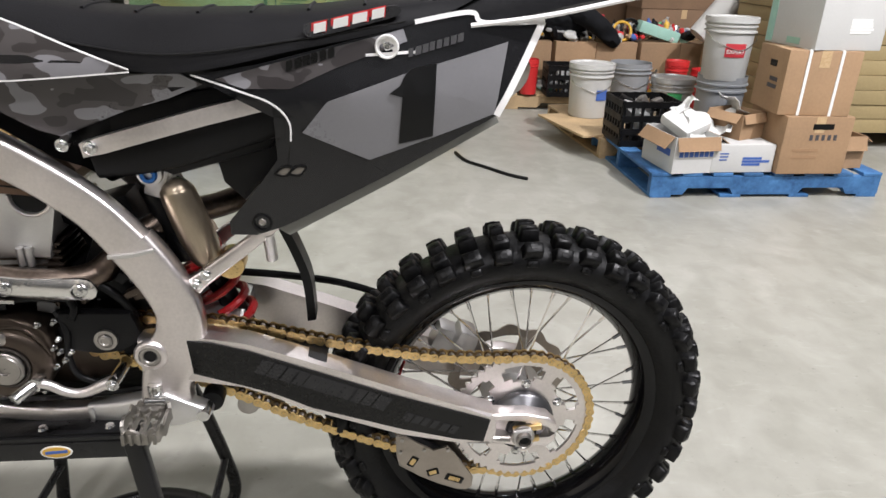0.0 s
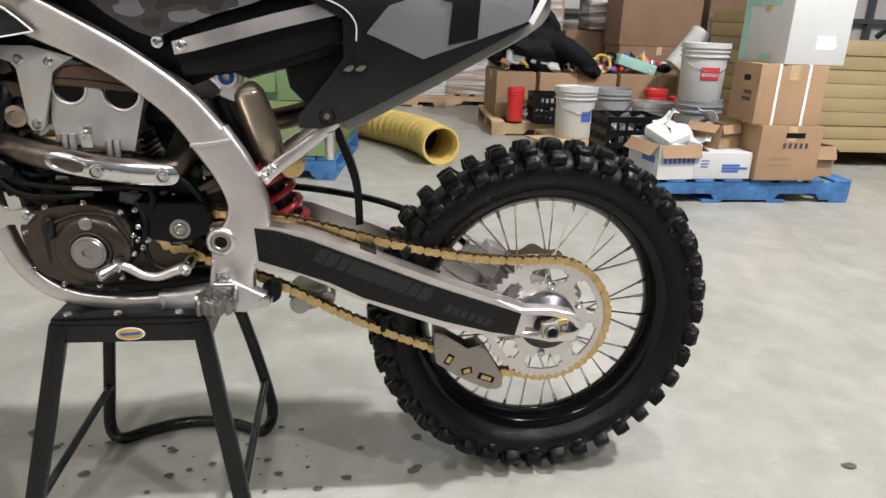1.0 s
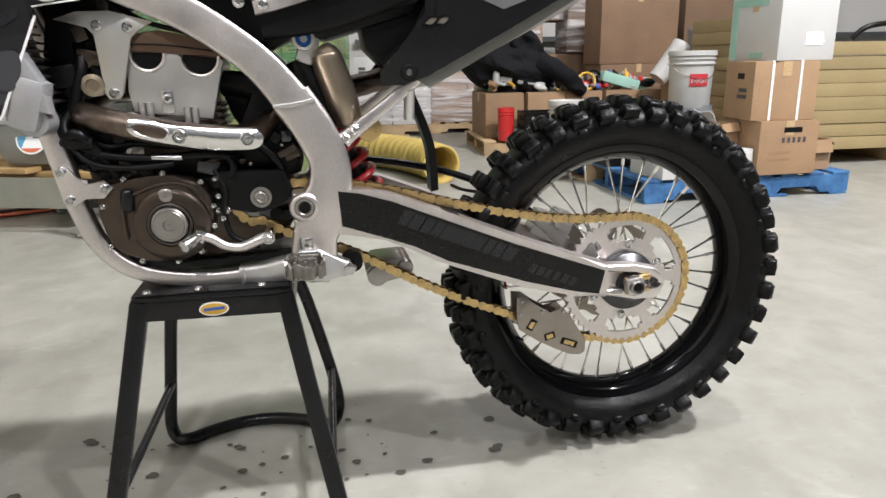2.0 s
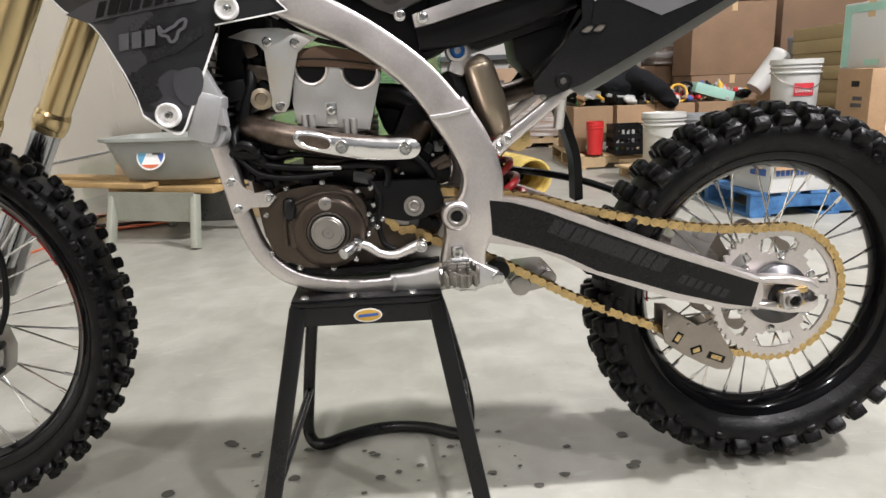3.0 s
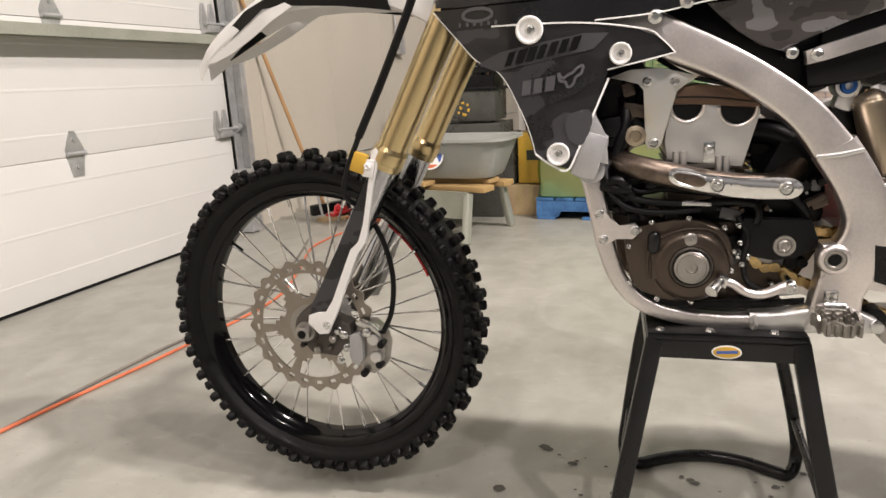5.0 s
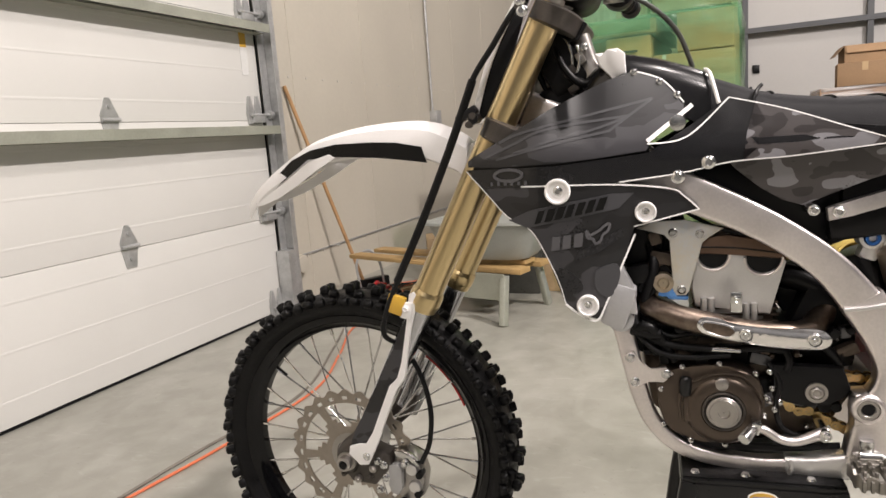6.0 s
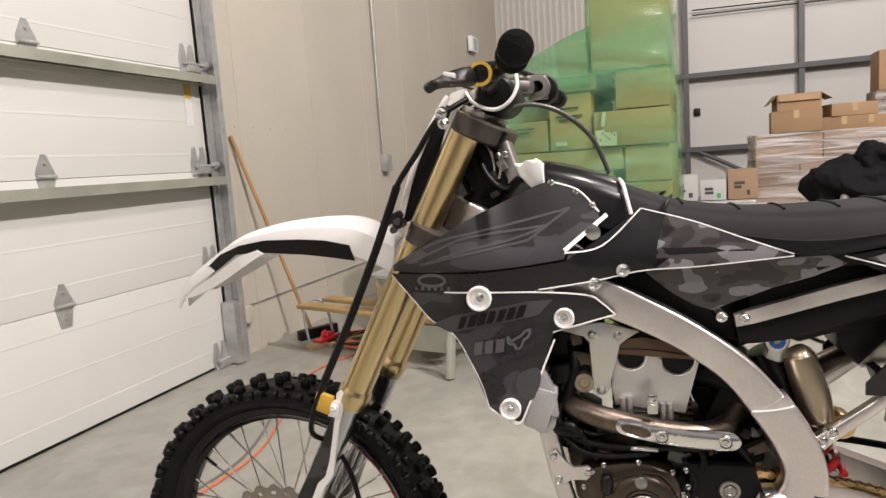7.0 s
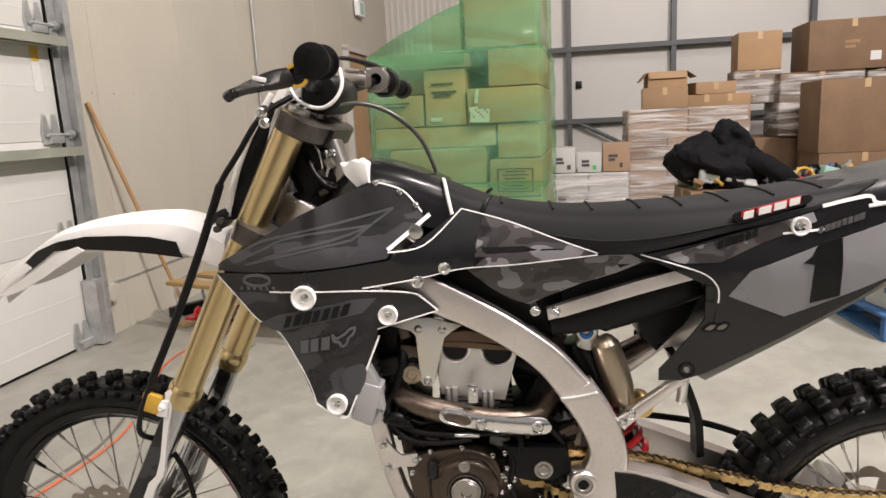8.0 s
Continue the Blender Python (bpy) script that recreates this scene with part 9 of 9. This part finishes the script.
thing("wooden_box", b, "wood", "pale wooden box by the wall", "box", at=pose(-1.62, 3.45, 0, 0, 0, 20))
b = bmesh.new()
cyl(b, (-2.09, 2.99, 0.06), (-2.335, 2.62, 1.40), 0.0125, seg=12)
broom = thing("broom", b, "orange_wood", "wooden-handled broom leaning against the wall", "broom")
b = bmesh.new()
box(b, (-2.06, 3.03, 0.035), (0.30, 0.06, 0.07), (0, 0, 55), 0.01)
part("head", b, "black", broom, "dark broom head")
b = bmesh.new()
tube(b, [(-2.02, 2.80, 0.01), (-2.05, 2.82, 0.22), (-1.98, 2.86, 0.30), (-1.92, 2.90, 0.22), (-1.90, 2.92, 0.01)], 0.009, 8, 5)
thing("wire_stand", b, "galv", "bent wire stand by the wall", "stand")


def goods(c, size, turn, label, rows, seed, mat="clear_wrap", filmed=True):
    """A pallet load of cartons under clear film."""
    w, d, h = size
    pallet(c, (w, d, 0.12), turn, "wood", "pale wooden pallet under wrapped cartons", "pallets along the back")
    ob = thing("pallet_load", None, "", label, "pallet load", "pallet loads", at=pose(c[0], c[1], c[2] + 0.121, 0, 0, turn))
    rnd = random.Random(seed)
    z = 0.0
    for r in range(rows):
        hh = h / rows
        n = rnd.choice((2, 3, 3, 4))
        for k in range(n):
            b = bmesh.new()
            box(b, (-w / 2 + (k + 0.5) * w / n, (rnd.random() - 0.5) * 0.03, z + hh / 2), (w / n - 0.008, d - 0.05, hh - 0.006), bevel=0.006)
            part("carton", b, mat, ob)
        z += hh
    if filmed:
        film(ob, w + 0.02, d, 0.005, h, "film_clear")
    return ob


goods((2.13, 6.75, 0), (1.24, 1.05, 1.08), -7, "film-wrapped cartons on a pallet along the wall", 4, 31)
white_load = goods((1.06, 6.60, 0), (0.84, 0.9, 0.44), -7, "white cartons in clear film on a pallet", 1, 32, "card_white")
for k, (dx, w, h, mt) in enumerate(((-0.29, 0.25, 0.27, "card_white"), (-0.02, 0.25, 0.21, "card_white"), (0.26, 0.28, 0.30, "clear_wrap"))):
    q = carton("carton", (1.06 + dx, 6.35 - dx * 0.12, 0.567), (w, 0.34, h), -7, "small pale carton on a wrapped load", mt, "small pale cartons", flaps=False)
    bars(q, -0.03, -0.1712, h * 0.55, 0.10, 2, 0.03, 0.04, "print", seed=60 + k)
    bars(q, 0.06, -0.1712, h * 0.22, 0.05, 1, 0.05, 0.04, "green" if k == 1 else "print", seed=64 + k)
for k, dx in enumerate((-0.27, 0.02, 0.29)):
    bars(white_load, dx, -0.4285, 0.20, 0.12, 2, 0.035, 0.05, "print", seed=70 + k)
carton("open_carton", (1.86, 6.45, 1.202), (0.46, 0.40, 0.22), -10, "brown carton on a wrapped load", "card")
carton("open_carton", (1.87, 6.45, 1.424), (0.40, 0.34, 0.16), -4, "open brown carton on another carton", "card", open_top=True)
for k, (x, z) in enumerate(((2.30, 1.202), (2.52, 1.202), (2.36, 1.33))):
    carton("carton", (x, 6.5, z), (0.42, 0.4, 0.125), -8 + 5 * k, "flat brown carton on a wrapped load", "card", "flat cartons")
goods((3.50, 6.75, 0), (1.35, 1.05, 0.72), -7, "brown cartons on a pallet along the wall", 2, 33, "card_old", False)
for k, (x, y, z, w, h) in enumerate(((3.45, 6.55, 0.842, 0.80, 0.66), (4.12, 6.5, 0.842, 0.46, 0.64), (3.72, 6.5, 1.503, 0.84, 0.50), (4.55, 6.4, 1.483, 0.6, 0.42))):
    q = carton("carton", (x, y, z), (w, 0.62, h), -7, "large brown cardboard box with tape", "card_old", "large cartons")
    if k < 2:
        film(q, w + 0.02, 0.66, 0.02, h - 0.02, "film_clear")
    bars(q, 0.0, -0.3112, h * 0.55, 0.16, 2, 0.03, 0.05, "card_dark", seed=40 + k)
    bars(q, w * 0.25, -0.3112, h * 0.25, 0.10, 1, 0.09, 0.05, "paper", seed=50 + k)
q = carton("carton", (2.90, 6.75, 1.203), (0.46, 0.44, 0.36), -8, "brown carton in clear film on a wrapped load", "card_old")
film(q, 0.48, 0.46, 0.01, 0.35, "film_clear")
carton("carton", (2.92, 6.75, 1.565), (0.44, 0.4, 0.40), -8, "tall brown carton on top of a stack", "card")
goods((4.95, 6.6, 0), (1.2, 1.05, 1.35), -7, "film-wrapped cartons on a pallet along the wall", 5, 35)
carton("carton", (3.42, 5.55, 0.0), (0.78, 0.55, 0.72), -6, "large brown cardboard box behind the clutter", "card_old", "large cartons")
carton("carton", (3.40, 5.55, 0.722), (0.78, 0.55, 0.66), -5, "large brown cardboard box on another", "card_old", "large cartons")
carton("carton", (4.30, 5.6, 0.0), (0.80, 0.6, 0.78), -6, "large brown cardboard box behind the clutter", "card_old", "large cartons")
carton("carton", (4.30, 5.6, 0.782), (0.80, 0.6, 0.70), -4, "large brown cardboard box on another", "card_old", "large cartons")
b = bmesh.new()
tube(b, [(4.15, 3.4, 0.880), (4.25, 3.35, 0.97), (4.5, 3.3, 0.98), (4.62, 3.25, 0.880)], 0.02, 8, 5)
thing("black_strap", b, "black", "black strap lying on stacked timber", "strap")

# damp patches and drips on the concrete
rnd = random.Random(77)
SPOTS = [(0.53, 0.09, 0.016), (0.40, 0.06, 0.011), (0.51, -0.03, 0.016), (0.37, -0.04, 0.014), (-0.31, 0.17, 0.014), (-0.16, 0.02, 0.016), (-0.40, 0.0, 0.018), (-0.32, 0.18, 0.016), (1.47, -0.10, 0.02), (0.52, -0.02, 0.014)]
for k in range(46):
    SPOTS.append((-0.30 + rnd.random() * 0.62, -0.10 + rnd.random() * 0.26, 0.0035 + 0.0095 * rnd.random() ** 1.6))
for k, (x, y, r) in enumerate(SPOTS):
    r *= 0.78
    b = bmesh.new()
    vs = []
    for i in range(18):
        a = 2 * math.pi * i / 18
        rr = r * (1 + 0.35 * noise.noise(Vector((math.cos(a) * 1.3, math.sin(a) * 1.3, k * 3.7))))
        vs.append(b.verts.new((rr * math.cos(a), rr * 0.8 * math.sin(a), 0)))
    b.faces.new(vs)
    thing("drip_stain", b, "wet", "dark damp drip on the concrete", "stain", "drips under the bike", at=pose(x, y, 0.0022 + 0.00002 * k))

# thin cables strung along the back wall
for z0, z1 in ((3.05, 2.97), (2.98, 2.93)):
    b = bmesh.new()
    cyl(b, (1.25, 9.32, z0), (4.6, 8.98, z1), 0.009, seg=8)
    thing("wall_cable", b, "black", "thin dark cable strung along the back wall", "cable", "cables on the wall")
